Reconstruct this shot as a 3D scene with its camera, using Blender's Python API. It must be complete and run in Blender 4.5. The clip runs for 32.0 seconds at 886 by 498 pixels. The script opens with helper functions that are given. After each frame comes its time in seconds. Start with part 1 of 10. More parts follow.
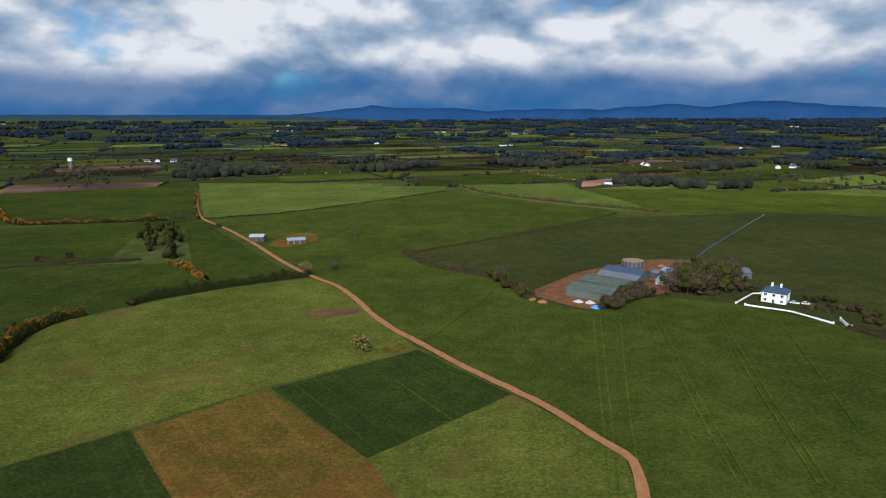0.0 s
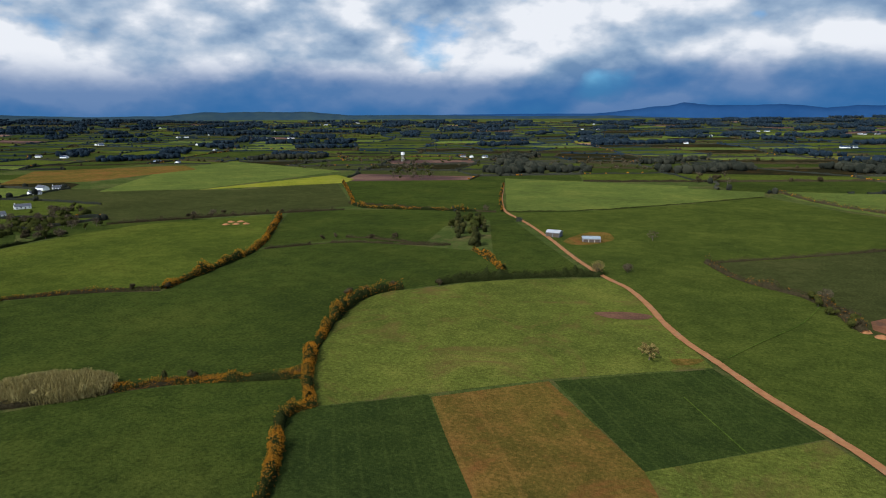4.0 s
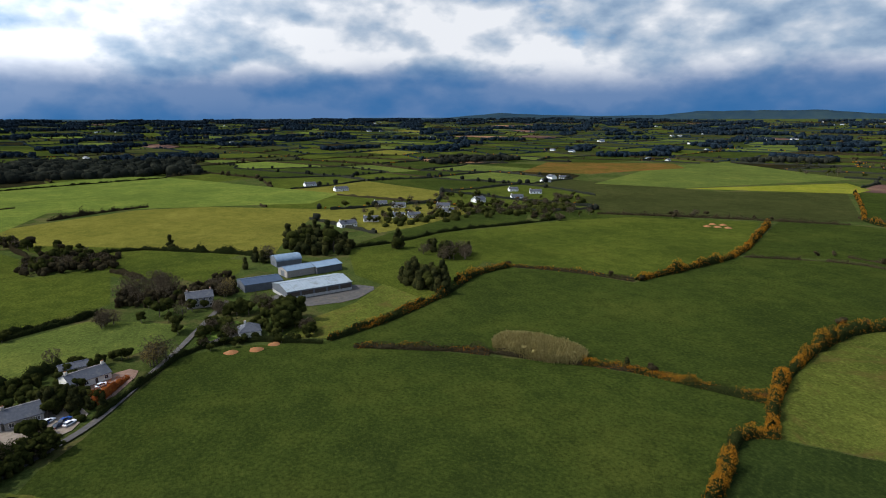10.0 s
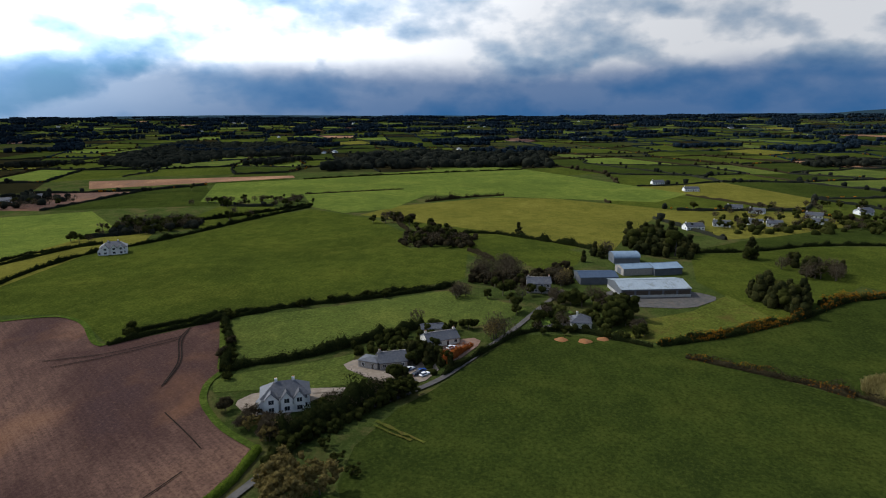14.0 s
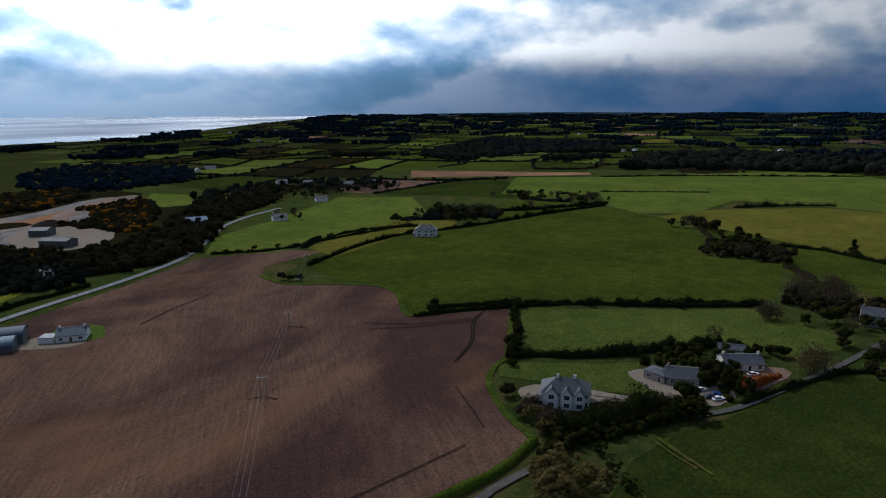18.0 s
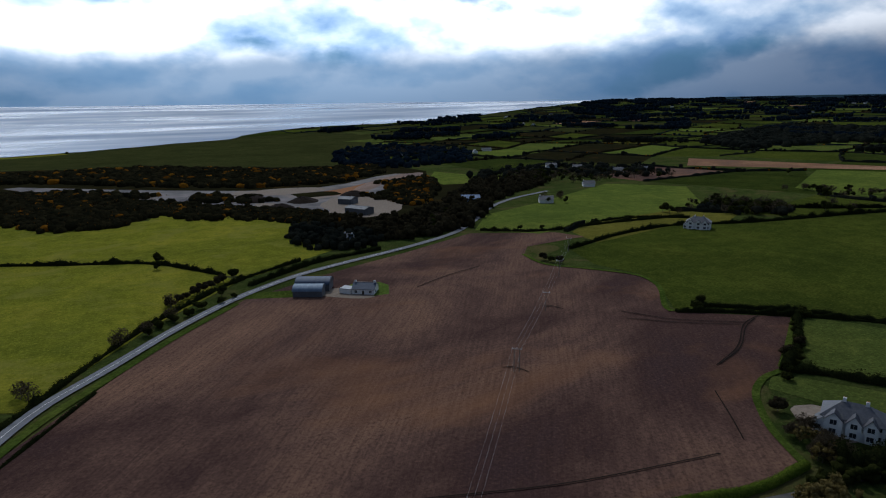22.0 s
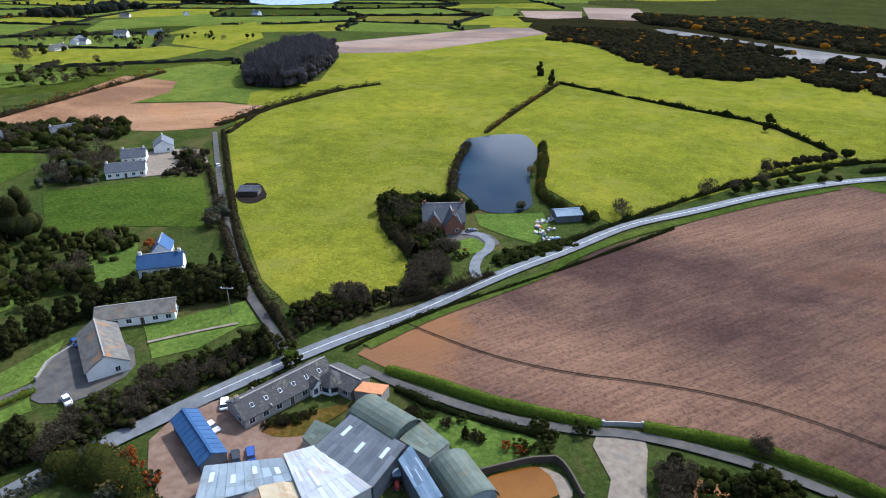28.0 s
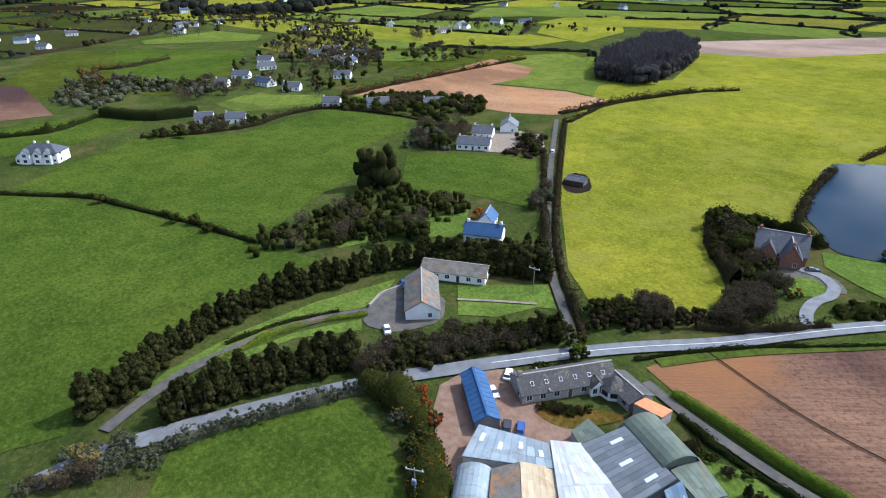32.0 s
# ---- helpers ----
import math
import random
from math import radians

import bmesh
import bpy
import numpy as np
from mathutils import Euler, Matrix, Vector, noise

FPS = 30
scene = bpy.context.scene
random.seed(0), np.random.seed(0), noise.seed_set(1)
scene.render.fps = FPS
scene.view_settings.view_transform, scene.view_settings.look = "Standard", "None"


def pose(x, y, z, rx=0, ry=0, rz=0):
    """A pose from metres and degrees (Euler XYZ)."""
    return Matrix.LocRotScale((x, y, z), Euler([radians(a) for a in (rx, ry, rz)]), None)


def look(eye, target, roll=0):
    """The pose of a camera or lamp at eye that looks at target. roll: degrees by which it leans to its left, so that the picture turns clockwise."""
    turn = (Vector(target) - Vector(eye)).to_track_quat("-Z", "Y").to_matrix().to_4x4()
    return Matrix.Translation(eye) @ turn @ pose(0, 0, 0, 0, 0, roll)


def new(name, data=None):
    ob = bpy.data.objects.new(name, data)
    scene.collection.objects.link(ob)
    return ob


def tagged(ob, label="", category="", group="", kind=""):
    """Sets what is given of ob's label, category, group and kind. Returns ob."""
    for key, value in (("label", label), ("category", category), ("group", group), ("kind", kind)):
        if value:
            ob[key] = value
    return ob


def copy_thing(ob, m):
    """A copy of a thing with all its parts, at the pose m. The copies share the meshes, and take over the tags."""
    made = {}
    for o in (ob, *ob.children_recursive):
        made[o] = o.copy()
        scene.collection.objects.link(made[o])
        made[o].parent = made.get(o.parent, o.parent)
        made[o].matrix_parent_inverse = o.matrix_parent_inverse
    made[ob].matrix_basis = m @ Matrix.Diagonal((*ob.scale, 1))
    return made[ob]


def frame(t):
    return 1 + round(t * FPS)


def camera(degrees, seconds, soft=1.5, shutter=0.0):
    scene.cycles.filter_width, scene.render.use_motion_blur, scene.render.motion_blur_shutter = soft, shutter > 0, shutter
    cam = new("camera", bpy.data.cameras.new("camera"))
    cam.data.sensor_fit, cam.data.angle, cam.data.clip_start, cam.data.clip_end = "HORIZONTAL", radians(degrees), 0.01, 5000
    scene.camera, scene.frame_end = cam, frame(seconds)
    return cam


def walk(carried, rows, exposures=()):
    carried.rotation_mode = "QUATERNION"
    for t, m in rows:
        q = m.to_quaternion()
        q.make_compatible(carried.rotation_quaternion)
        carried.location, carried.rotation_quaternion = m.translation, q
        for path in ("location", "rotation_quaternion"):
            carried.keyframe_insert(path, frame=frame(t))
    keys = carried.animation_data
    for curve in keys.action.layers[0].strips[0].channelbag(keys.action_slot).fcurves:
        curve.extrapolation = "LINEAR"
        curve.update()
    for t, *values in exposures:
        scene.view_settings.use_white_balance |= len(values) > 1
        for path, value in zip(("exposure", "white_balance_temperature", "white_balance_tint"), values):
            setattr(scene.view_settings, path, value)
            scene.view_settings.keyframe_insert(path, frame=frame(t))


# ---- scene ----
import itertools

cam = camera(70.84, 32.0, 1.1)
# seconds, place, yaw, pitch, roll
ROWS = [
    (0.0, 0.00, 0.00, 90.00, 0.00, -11.81, 0.03),
    (0.5, -0.11, -0.00, 89.93, 3.06, -11.82, -0.00),
    (1.0, -0.21, -0.05, 89.90, 6.45, -11.84, -0.02),
    (1.5, -0.25, -0.07, 89.90, 9.84, -11.85, -0.05),
    (2.0, -0.18, -0.10, 89.96, 13.34, -11.86, -0.17),
    (2.5, -0.09, -0.22, 90.07, 16.78, -11.91, -0.24),
    (3.0, -0.11, -0.32, 90.12, 20.20, -11.93, -0.25),
    (3.5, -0.19, -0.32, 90.08, 23.64, -11.90, -0.28),
    (5.5, -0.34, -1.18, 90.46, 37.56, -11.93, -0.23),
    (6.0, -0.42, -1.30, 90.53, 41.11, -11.96, -0.23),
    (6.5, -0.49, -1.29, 90.52, 44.66, -11.94, -0.32),
    (7.0, -0.52, -1.28, 90.51, 48.25, -11.90, -0.33),
    (7.5, -0.52, -1.38, 90.60, 51.78, -11.90, -0.31),
    (8.0, -0.47, -1.58, 90.72, 55.32, -11.90, -0.30),
    (8.5, -0.36, -1.83, 90.81, 58.91, -11.89, -0.29),
    (9.0, -0.19, -2.17, 90.88, 62.43, -11.87, -0.27),
    (9.5, -0.04, -2.52, 90.93, 66.06, -11.82, -0.20),
    (10.0, -0.05, -2.65, 90.95, 69.63, -11.81, -0.23),
    (10.5, -0.13, -2.49, 90.94, 73.42, -11.85, -0.29),
    (11.0, -0.06, -2.33, 90.94, 77.24, -11.86, -0.32),
    (11.5, 0.17, -2.35, 90.96, 81.05, -11.88, -0.27),
    (12.0, 0.42, -2.47, 90.99, 84.92, -11.91, -0.26),
    (12.5, 0.64, -2.59, 91.04, 88.88, -11.91, -0.26),
    (13.0, 0.81, -2.72, 91.15, 92.80, -11.97, -0.31),
    (13.5, 0.95, -2.86, 91.29, 96.74, -12.02, -0.16),
    (14.0, 1.07, -2.93, 91.38, 100.69, -12.05, -0.28),
    (14.5, 1.19, -2.95, 91.39, 104.87, -12.07, -0.28),
    (15.0, 1.28, -2.96, 91.35, 109.33, -12.07, -0.37),
    (15.5, 1.31, -3.05, 91.30, 113.14, -12.07, -0.42),
    (17.5, 1.44, -3.31, 91.47, 124.34, -12.10, -0.26),
    (18.0, -0.72, -5.88, 91.25, 127.33, -12.18, -0.30),
    (18.5, -2.95, -8.40, 91.03, 130.33, -12.34, -0.18),
    (19.0, -4.16, -9.68, 90.90, 133.62, -12.37, -0.30),
    (19.5, -3.35, -8.81, 90.93, 136.77, -12.28, -0.35),
    (20.0, -1.12, -6.55, 91.09, 139.53, -12.05, -0.34),
    (20.5, 0.86, -4.48, 91.27, 142.24, -11.93, -0.33),
    (21.0, 1.70, -3.38, 91.37, 145.25, -11.89, -0.37),
    (21.5, 1.73, -3.07, 91.31, 148.39, -11.88, -0.47),
    (22.0, 1.51, -3.20, 91.09, 151.70, -13.35, -0.66),
    (22.5, 1.23, -3.41, 90.83, 155.07, -17.54, -0.56),
    (23.0, 0.85, -3.34, 90.72, 158.68, -22.29, -0.58),
    (23.5, 0.36, -3.00, 90.82, 162.34, -26.01, -0.72),
    (24.0, -0.06, -2.71, 90.96, 166.88, -26.16, -0.86),
    (24.5, -0.29, -2.61, 91.04, 171.58, -26.08, -0.96),
    (26.5, 2.20, -2.19, 89.93, 189.73, -25.63, -0.03),
    (27.0, 2.39, -1.84, 90.02, 194.74, -25.51, -0.01),
    (27.5, 2.45, -1.56, 90.16, 199.76, -25.60, 0.02),
    (28.0, 2.37, -1.39, 90.29, 204.78, -25.66, -0.15),
    (28.5, 2.24, -1.31, 90.36, 209.22, -25.70, -0.32),
    (29.0, 2.16, -1.23, 90.42, 212.84, -25.70, -0.34),
    (29.5, 2.14, -1.15, 90.46, 216.43, -25.76, -0.51),
    (30.0, 2.21, -1.12, 90.44, 220.16, -25.80, -0.50),
    (30.5, 2.35, -1.18, 90.33, 224.13, -25.77, -0.55),
    (31.0, 2.54, -1.29, 90.24, 227.94, -25.79, -0.62),
    (31.5, 2.78, -1.36, 90.21, 231.85, -25.84, -0.54),
    (32.0, 3.11, -1.37, 90.23, 235.66, -25.96, -0.48),
]
EXPOSURES = [(0.0, -0.38, 6250, 10), (6.0, -0.22, 6300, 10), (13.0, -0.50, 6350, 10), (18.0, -1.44, 6000, 10), (21.5, -1.74, 5850, 10), (22.5, -1.58, 5750, 10), (23.0, -0.55, 5600, 10), (23.5, 0.05, 5600, 10), (24.0, 0.36, 5600, 10), (27.0, 0.22, 5650, 10), (32.0, 0.36, 5800, 10)]
walk(cam, [(t, pose(x, y, z, 0, 0, yaw) @ pose(0, 0, 0, 90 + pitch, 0, 0) @ pose(0, 0, 0, 0, 0, roll)) for t, x, y, z, yaw, pitch, roll in ROWS], EXPOSURES)

SUN_YAW, SUN_HEIGHT = 165.0, 46.0
sun_way = Vector((-math.sin(radians(SUN_YAW)) * math.cos(radians(SUN_HEIGHT)), math.cos(radians(SUN_YAW)) * math.cos(radians(SUN_HEIGHT)), math.sin(radians(SUN_HEIGHT))))

world = bpy.data.worlds.new("sky")
scene.world = world
world.use_nodes = True


class Nodes:
    """A short way to write node trees."""

    def __init__(self, tree):
        self.tree = tree
        tree.nodes.clear()

    def add(self, kind, props=None, **inputs):
        node = self.tree.nodes.new(kind)
        props = props or {}
        if "operation" in props:
            node.operation = props["operation"]
        if "use_clamp" in props:
            node.use_clamp = props["use_clamp"]
        if "data_type" in props:
            node.data_type, node.blend_type = props["data_type"], props["blend_type"]
        if "wave_type" in props:
            node.wave_type = props["wave_type"]
        if "rotation_type" in props:
            node.rotation_type = props["rotation_type"]
        for key, value in inputs.items():
            self.link(value, node, key)
        return node

    def link(self, value, node, key):
        socket = node.inputs[int(key[1:])] if key[0] == "i" and key[1:].isdigit() else node.inputs[key.replace("_", " ")]
        if isinstance(value, bpy.types.NodeSocket):
            self.tree.links.new(value, socket)
        else:
            socket.default_value = value

    def math(self, op, a, b=0.0, clamp=False):
        return self.add("ShaderNodeMath", {"operation": op, "use_clamp": clamp}, i0=a, i1=b).outputs[0]

    def ramp(self, fac, stops, interpolation="LINEAR"):
        node = self.add("ShaderNodeValToRGB", Fac=fac)
        node.color_ramp.interpolation = interpolation
        while len(node.color_ramp.elements) < len(stops):
            node.color_ramp.elements.new(0.5)
        for element, (place, colour) in zip(node.color_ramp.elements, stops):
            element.position, element.color = place, (*colour, 1)
        return node.outputs[0]

    def mix(self, fac, a, b, blend="MIX"):
        node = self.add("ShaderNodeMix", {"data_type": "RGBA", "blend_type": blend})
        for key, value in ((0, fac), (6, a), (7, b)):
            if isinstance(value, bpy.types.NodeSocket):
                self.tree.links.new(value, node.inputs[key])
            else:
                node.inputs[key].default_value = (*value, 1) if isinstance(value, tuple) and len(value) == 3 else value
        return node.outputs[2]

    def noise(self, vector, scale, detail=4.0, rough=0.5, distortion=0.0):
        return self.add("ShaderNodeTexNoise", Vector=vector, Scale=scale, Detail=detail, Roughness=rough, Distortion=distortion).outputs[0]


def build_sky():
    """Clear sky above broken grey and white cloud, with a dark rain-blue band over the horizon."""
    n = Nodes(world.node_tree)
    sky = n.add("ShaderNodeTexSky")
    sky.sky_type, sky.sun_disc, sky.sun_elevation, sky.sun_rotation = "NISHITA", False, radians(SUN_HEIGHT), radians(360 - SUN_YAW)
    sky.dust_density, sky.ozone_density = 0.6, 2.5
    way = n.add("ShaderNodeTexCoord").outputs["Generated"]
    x, y, z = n.add("ShaderNodeSeparateXYZ", Vector=way).outputs
    up = n.math("MAXIMUM", z, 0.0)
    flat = n.add("ShaderNodeVectorMath", {"operation": "MULTIPLY"}, i0=way, i1=(1.0, 1.0, 1.9)).outputs[0]
    over = n.add("ShaderNodeVectorMath", {"operation": "ADD"}, i0=flat, i1=(0.0, 0.0, 0.05)).outputs[0]
    dense = n.noise(flat, 5.0, 9.0, 0.48)
    cover = n.ramp(dense, ((0.29, (0, 0, 0)), (0.39, (1, 1, 1))))
    broken = n.ramp(up, ((0.22, (1, 1, 1)), (0.50, (0.25, 0.25, 0.25))), "EASE")
    cover = n.mix(1.0, cover, broken, "MULTIPLY")
    # lit tops and grey undersides: the cloud thins upwards where the light falls on it
    rim = n.math("MULTIPLY", n.math("SUBTRACT", dense, n.noise(over, 5.0, 9.0, 0.48)), 2.2)
    broad = n.math("MULTIPLY", n.math("SUBTRACT", n.noise(flat, 2.2, 4.0, 0.5), 0.5), 0.75)
    tone = n.math("ADD", n.math("ADD", rim, broad), 0.52)
    toward = n.add("ShaderNodeVectorMath", {"operation": "DOT_PRODUCT"}, i0=way, i1=sun_way).outputs["Value"]
    glow = n.math("POWER", n.math("MAXIMUM", toward, 0.0), 3.0)
    tone = n.math("ADD", tone, n.math("MULTIPLY", glow, 0.22))
    shade = n.ramp(tone, ((0.20, (0.20, 0.33, 0.53)), (0.38, (0.40, 0.53, 0.70)), (0.52, (0.66, 0.74, 0.85)), (0.66, (1.02, 1.04, 1.08))))
    lit = n.mix(1.0, shade, n.mix(n.math("MULTIPLY", glow, 2.4, True), (1.0, 1.0, 1.0), (5.0, 5.0, 4.9)), "MULTIPLY")
    clear = n.mix(1.0, sky.outputs[0], (0.055, 0.105, 0.150), "MULTIPLY")
    above = n.mix(cover, clear, lit)
    band = n.ramp(n.math("ADD", up, n.math("MULTIPLY", n.math("SUBTRACT", n.noise(flat, 3.0, 6.0, 0.6), 0.5), 0.07)), ((0.0, (1, 1, 1)), (0.046, (0.94, 0.94, 0.94)), (0.094, (0, 0, 0))), "EASE")
    veil = n.mix(n.math("MULTIPLY", n.math("POWER", n.math("MAXIMUM", toward, 0.0), 6.0), 8.0, True), (0.022, 0.155, 0.42), (0.50, 0.90, 1.40))
    seen = n.mix(n.math("MULTIPLY", band, 0.9), above, veil)
    n.add("ShaderNodeOutputWorld", Surface=n.add("ShaderNodeBackground", Color=seen, Strength=1.0).outputs[0])


build_sky()
sun = new("sun", bpy.data.lights.new("sun", "SUN"))
sun.data.energy, sun.data.angle, sun.data.color = 5.0, radians(0.6), (1.0, 0.95, 0.86)
sun.matrix_world = look(sun_way * 100, (0, 0, 0))


# ---- materials ----
def material(name, build, rough=0.9, metal=0.0, spec=0.3, bump=None):
    """build(n, place) gives the colour; bump(n, place) gives a height and its strength."""
    m = bpy.data.materials.new(name)
    m.use_nodes = True
    n = Nodes(m.node_tree)
    place = n.add("ShaderNodeNewGeometry").outputs["Position"]
    shader = n.add("ShaderNodeBsdfPrincipled", Roughness=rough, Metallic=metal, Specular_IOR_Level=spec)
    n.link(build(n, place), shader, "Base_Color")
    if bump:
        height, strength, size = bump(n, place)
        n.link(n.add("ShaderNodeBump", Height=height, Strength=strength, Distance=size).outputs[0], shader, "Normal")
    n.add("ShaderNodeOutputMaterial", Surface=shader.outputs[0])
    return m


def stretched(n, place, angle, along, across):
    """World places turned so that a pattern runs in lines along one bearing."""
    turned = n.add("ShaderNodeVectorRotate", {"rotation_type": "Z_AXIS"}, Vector=place, Angle=radians(angle)).outputs[0]
    return n.add("ShaderNodeVectorMath", {"operation": "MULTIPLY"}, i0=turned, i1=(across, along, 1.0)).outputs[0]


def grass(name, dark, mid, light, lines=None, worn=None, tufts=0.55):
    """Grass with broad patches, tussocks and, where given, mowing or drilling lines (bearing, gap)."""
    def build(n, place):
        broad = n.noise(place, 0.018, 6.0, 0.65)
        colour = n.ramp(broad, ((0.30, dark), (0.50, mid), (0.70, light)))
        wide = n.noise(place, 0.0065, 4.0, 0.6, 0.6)
        colour = n.mix(n.ramp(wide, ((0.36, (0.5, 0.5, 0.5)), (0.50, (0, 0, 0)))), colour, tuple(c * 0.8 for c in dark))
        clump = n.noise(place, 0.11, 6.0, 0.72, 0.3)
        colour = n.mix(n.ramp(clump, ((0.36, (0.45, 0.45, 0.45)), (0.52, (0, 0, 0)))), colour, tuple(c * 0.72 for c in dark))
        colour = n.mix(n.ramp(clump, ((0.52, (0, 0, 0)), (0.74, (0.4, 0.4, 0.4)))), colour, tuple(min(1, c * 1.3) for c in light))
        tuft = n.noise(place, 0.75, 5.0, 0.75)
        colour = n.mix(n.ramp(tuft, ((0.36, (tufts, tufts, tufts)), (0.52, (0, 0, 0)))), colour, tuple(c * 0.5 for c in dark))
        colour = n.mix(n.ramp(tuft, ((0.54, (0, 0, 0)), (0.72, (0.55, 0.55, 0.55)))), colour, tuple(min(1, c * 1.5) for c in light))
        if lines:
            angle, gap, power = lines
            wave = n.add("ShaderNodeTexWave", {"wave_type": "BANDS"}, Vector=stretched(n, place, angle, 0.05, 1.0), Scale=0.314 / gap, Distortion=0.5, Detail=3.0, Detail_Scale=1.5).outputs[1]
            broken = n.ramp(n.noise(place, 0.03, 4.0), ((0.4, (0.25, 0.25, 0.25)), (0.6, (1, 1, 1))))
            fine = n.mix(1.0, n.ramp(wave, ((0.93, (0, 0, 0)), (0.99, (power, power, power)))), broken, "MULTIPLY")
            colour = n.mix(fine, colour, tuple(min(1, c * 1.6) for c in light))
        if worn:
            spots = n.noise(place, 0.03, 8.0, 0.75, 0.8)
            colour = n.mix(n.ramp(spots, ((0.51, (0, 0, 0)), (0.66, (0.85, 0.85, 0.85)))), colour, worn)
        return colour
    return material(name, build, 1.0, 0.0, 0.0, lambda n, p: (n.noise(p, 0.7, 6.0, 0.8), 0.9, 0.6))


def soil(name, dark, mid, light, angle, dry_spots=()):
    """Ploughed soil: broad damp and dry patches and fine furrows along one bearing."""
    def build(n, place):
        patchy = n.noise(stretched(n, place, angle + 35, 0.6, 1.0), 0.012, 7.0, 0.62, 0.5)
        colour = n.ramp(patchy, ((0.30, tuple(c * k for c, k in zip(dark, (0.75, 0.85, 1.1)))), (0.44, dark), (0.52, mid), (0.66, light), (0.74, tuple(min(1, c * 1.2) for c in light))))
        streak = n.noise(stretched(n, place, angle, 0.05, 0.9), 1.0, 7.0, 0.7)
        colour = n.mix(n.ramp(streak, ((0.38, (0.4, 0.4, 0.4)), (0.58, (0, 0, 0)))), colour, tuple(c * 0.55 for c in dark))
        rough = n.noise(place, 0.9, 7.0, 0.8)
        colour = n.mix(n.ramp(rough, ((0.36, (0.65, 0.65, 0.65)), (0.52, (0, 0, 0)))), colour, tuple(c * 0.45 for c in dark))
        colour = n.mix(n.ramp(rough, ((0.54, (0, 0, 0)), (0.75, (0.45, 0.45, 0.45)))), colour, light)
        dry = n.noise(stretched(n, place, angle + 60, 0.5, 1.0), 0.016, 6.0, 0.6, 0.4)
        ochre = tuple(c * k for c, k in zip(light, (1.05, 0.88, 0.62)))
        colour = n.mix(n.ramp(dry, ((0.56, (0, 0, 0)), (0.72, (0.5, 0.5, 0.5)))), colour, ochre)
        for x, y, radius in dry_spots:
            away = n.add("ShaderNodeVectorMath", {"operation": "DISTANCE"}, i0=place, i1=(x, y, 0.0)).outputs["Value"]
            ragged = n.math("ADD", n.math("DIVIDE", away, radius), n.math("MULTIPLY", n.math("SUBTRACT", n.noise(place, 0.09, 6.0, 0.65), 0.5), 1.3))
            colour = n.mix(n.ramp(ragged, ((0.25, (0.75, 0.75, 0.75)), (1.0, (0, 0, 0))), "EASE"), colour, ochre)
        return colour
    def relief(n, place):
        return n.noise(stretched(n, place, angle, 0.15, 2.2), 1.0, 5.0, 0.8), 0.9, 0.4
    return material(name, build, 1.0, 0.0, 0.02, relief)


def mottled(name, a, b, scale=2.0, rough=0.8, metal=0.0, spec=0.3, stain=None, streak=0.0, bumps=0.15):
    """A surface of two tones with finer grain and, where given, stains of a third."""
    def build(n, place):
        colour = n.mix(n.ramp(n.noise(place, scale, 6.0, 0.6), ((0.35, (0, 0, 0)), (0.65, (1, 1, 1)))), a, b)
        colour = n.mix(n.math("MULTIPLY", n.noise(place, scale * 9, 3.0), 0.25), colour, tuple(c * 0.6 for c in a))
        if stain:
            colour = n.mix(n.ramp(n.noise(place, scale * 0.35, 6.0, 0.7, 0.5), ((0.54, (0, 0, 0)), (0.66, (0.85, 0.85, 0.85)))), colour, stain)
        return colour
    return material(name, build, rough, metal, spec, (lambda n, p: (n.noise(p, scale * 6, 4.0), bumps, 0.03)) if bumps else None)


def foliage(name, dark, mid, light, rough=0.8):
    """Leaves: every clump takes its own tone, broad noise varies the plants, and fine noise breaks the surface up, with
    the shade of gaps put into its dark tone.
    """
    m = bpy.data.materials.new(name)
    m.use_nodes = True
    n = Nodes(m.node_tree)
    geometry = n.add("ShaderNodeNewGeometry").outputs
    fine = n.noise(geometry["Position"], 1.3, 6.0, 0.75)
    own = n.math("ADD", n.math("MULTIPLY", geometry["Random Per Island"], 0.45), n.math("MULTIPLY", n.noise(geometry["Position"], 0.12, 3.0), 0.35))
    # hollows of the relief go darker: shade between leaves put into colour
    own = n.math("ADD", own, n.math("MULTIPLY", n.math("SUBTRACT", fine, 0.5), 1.7))
    own = n.math("ADD", own, 0.10)
    colour = n.ramp(own, ((0.15, dark), (0.48, mid), (0.85, light)))
    relief = n.add("ShaderNodeBump", Height=fine, Strength=1.0, Distance=0.7).outputs[0]
    front = n.add("ShaderNodeBsdfDiffuse", Color=colour, Roughness=1.0, Normal=relief)
    back = n.add("ShaderNodeBsdfTranslucent", Color=colour)
    n.add("ShaderNodeOutputMaterial", Surface=n.add("ShaderNodeMixShader", i0=0.2, i1=front.outputs[0], i2=back.outputs[0]).outputs[0])
    return m


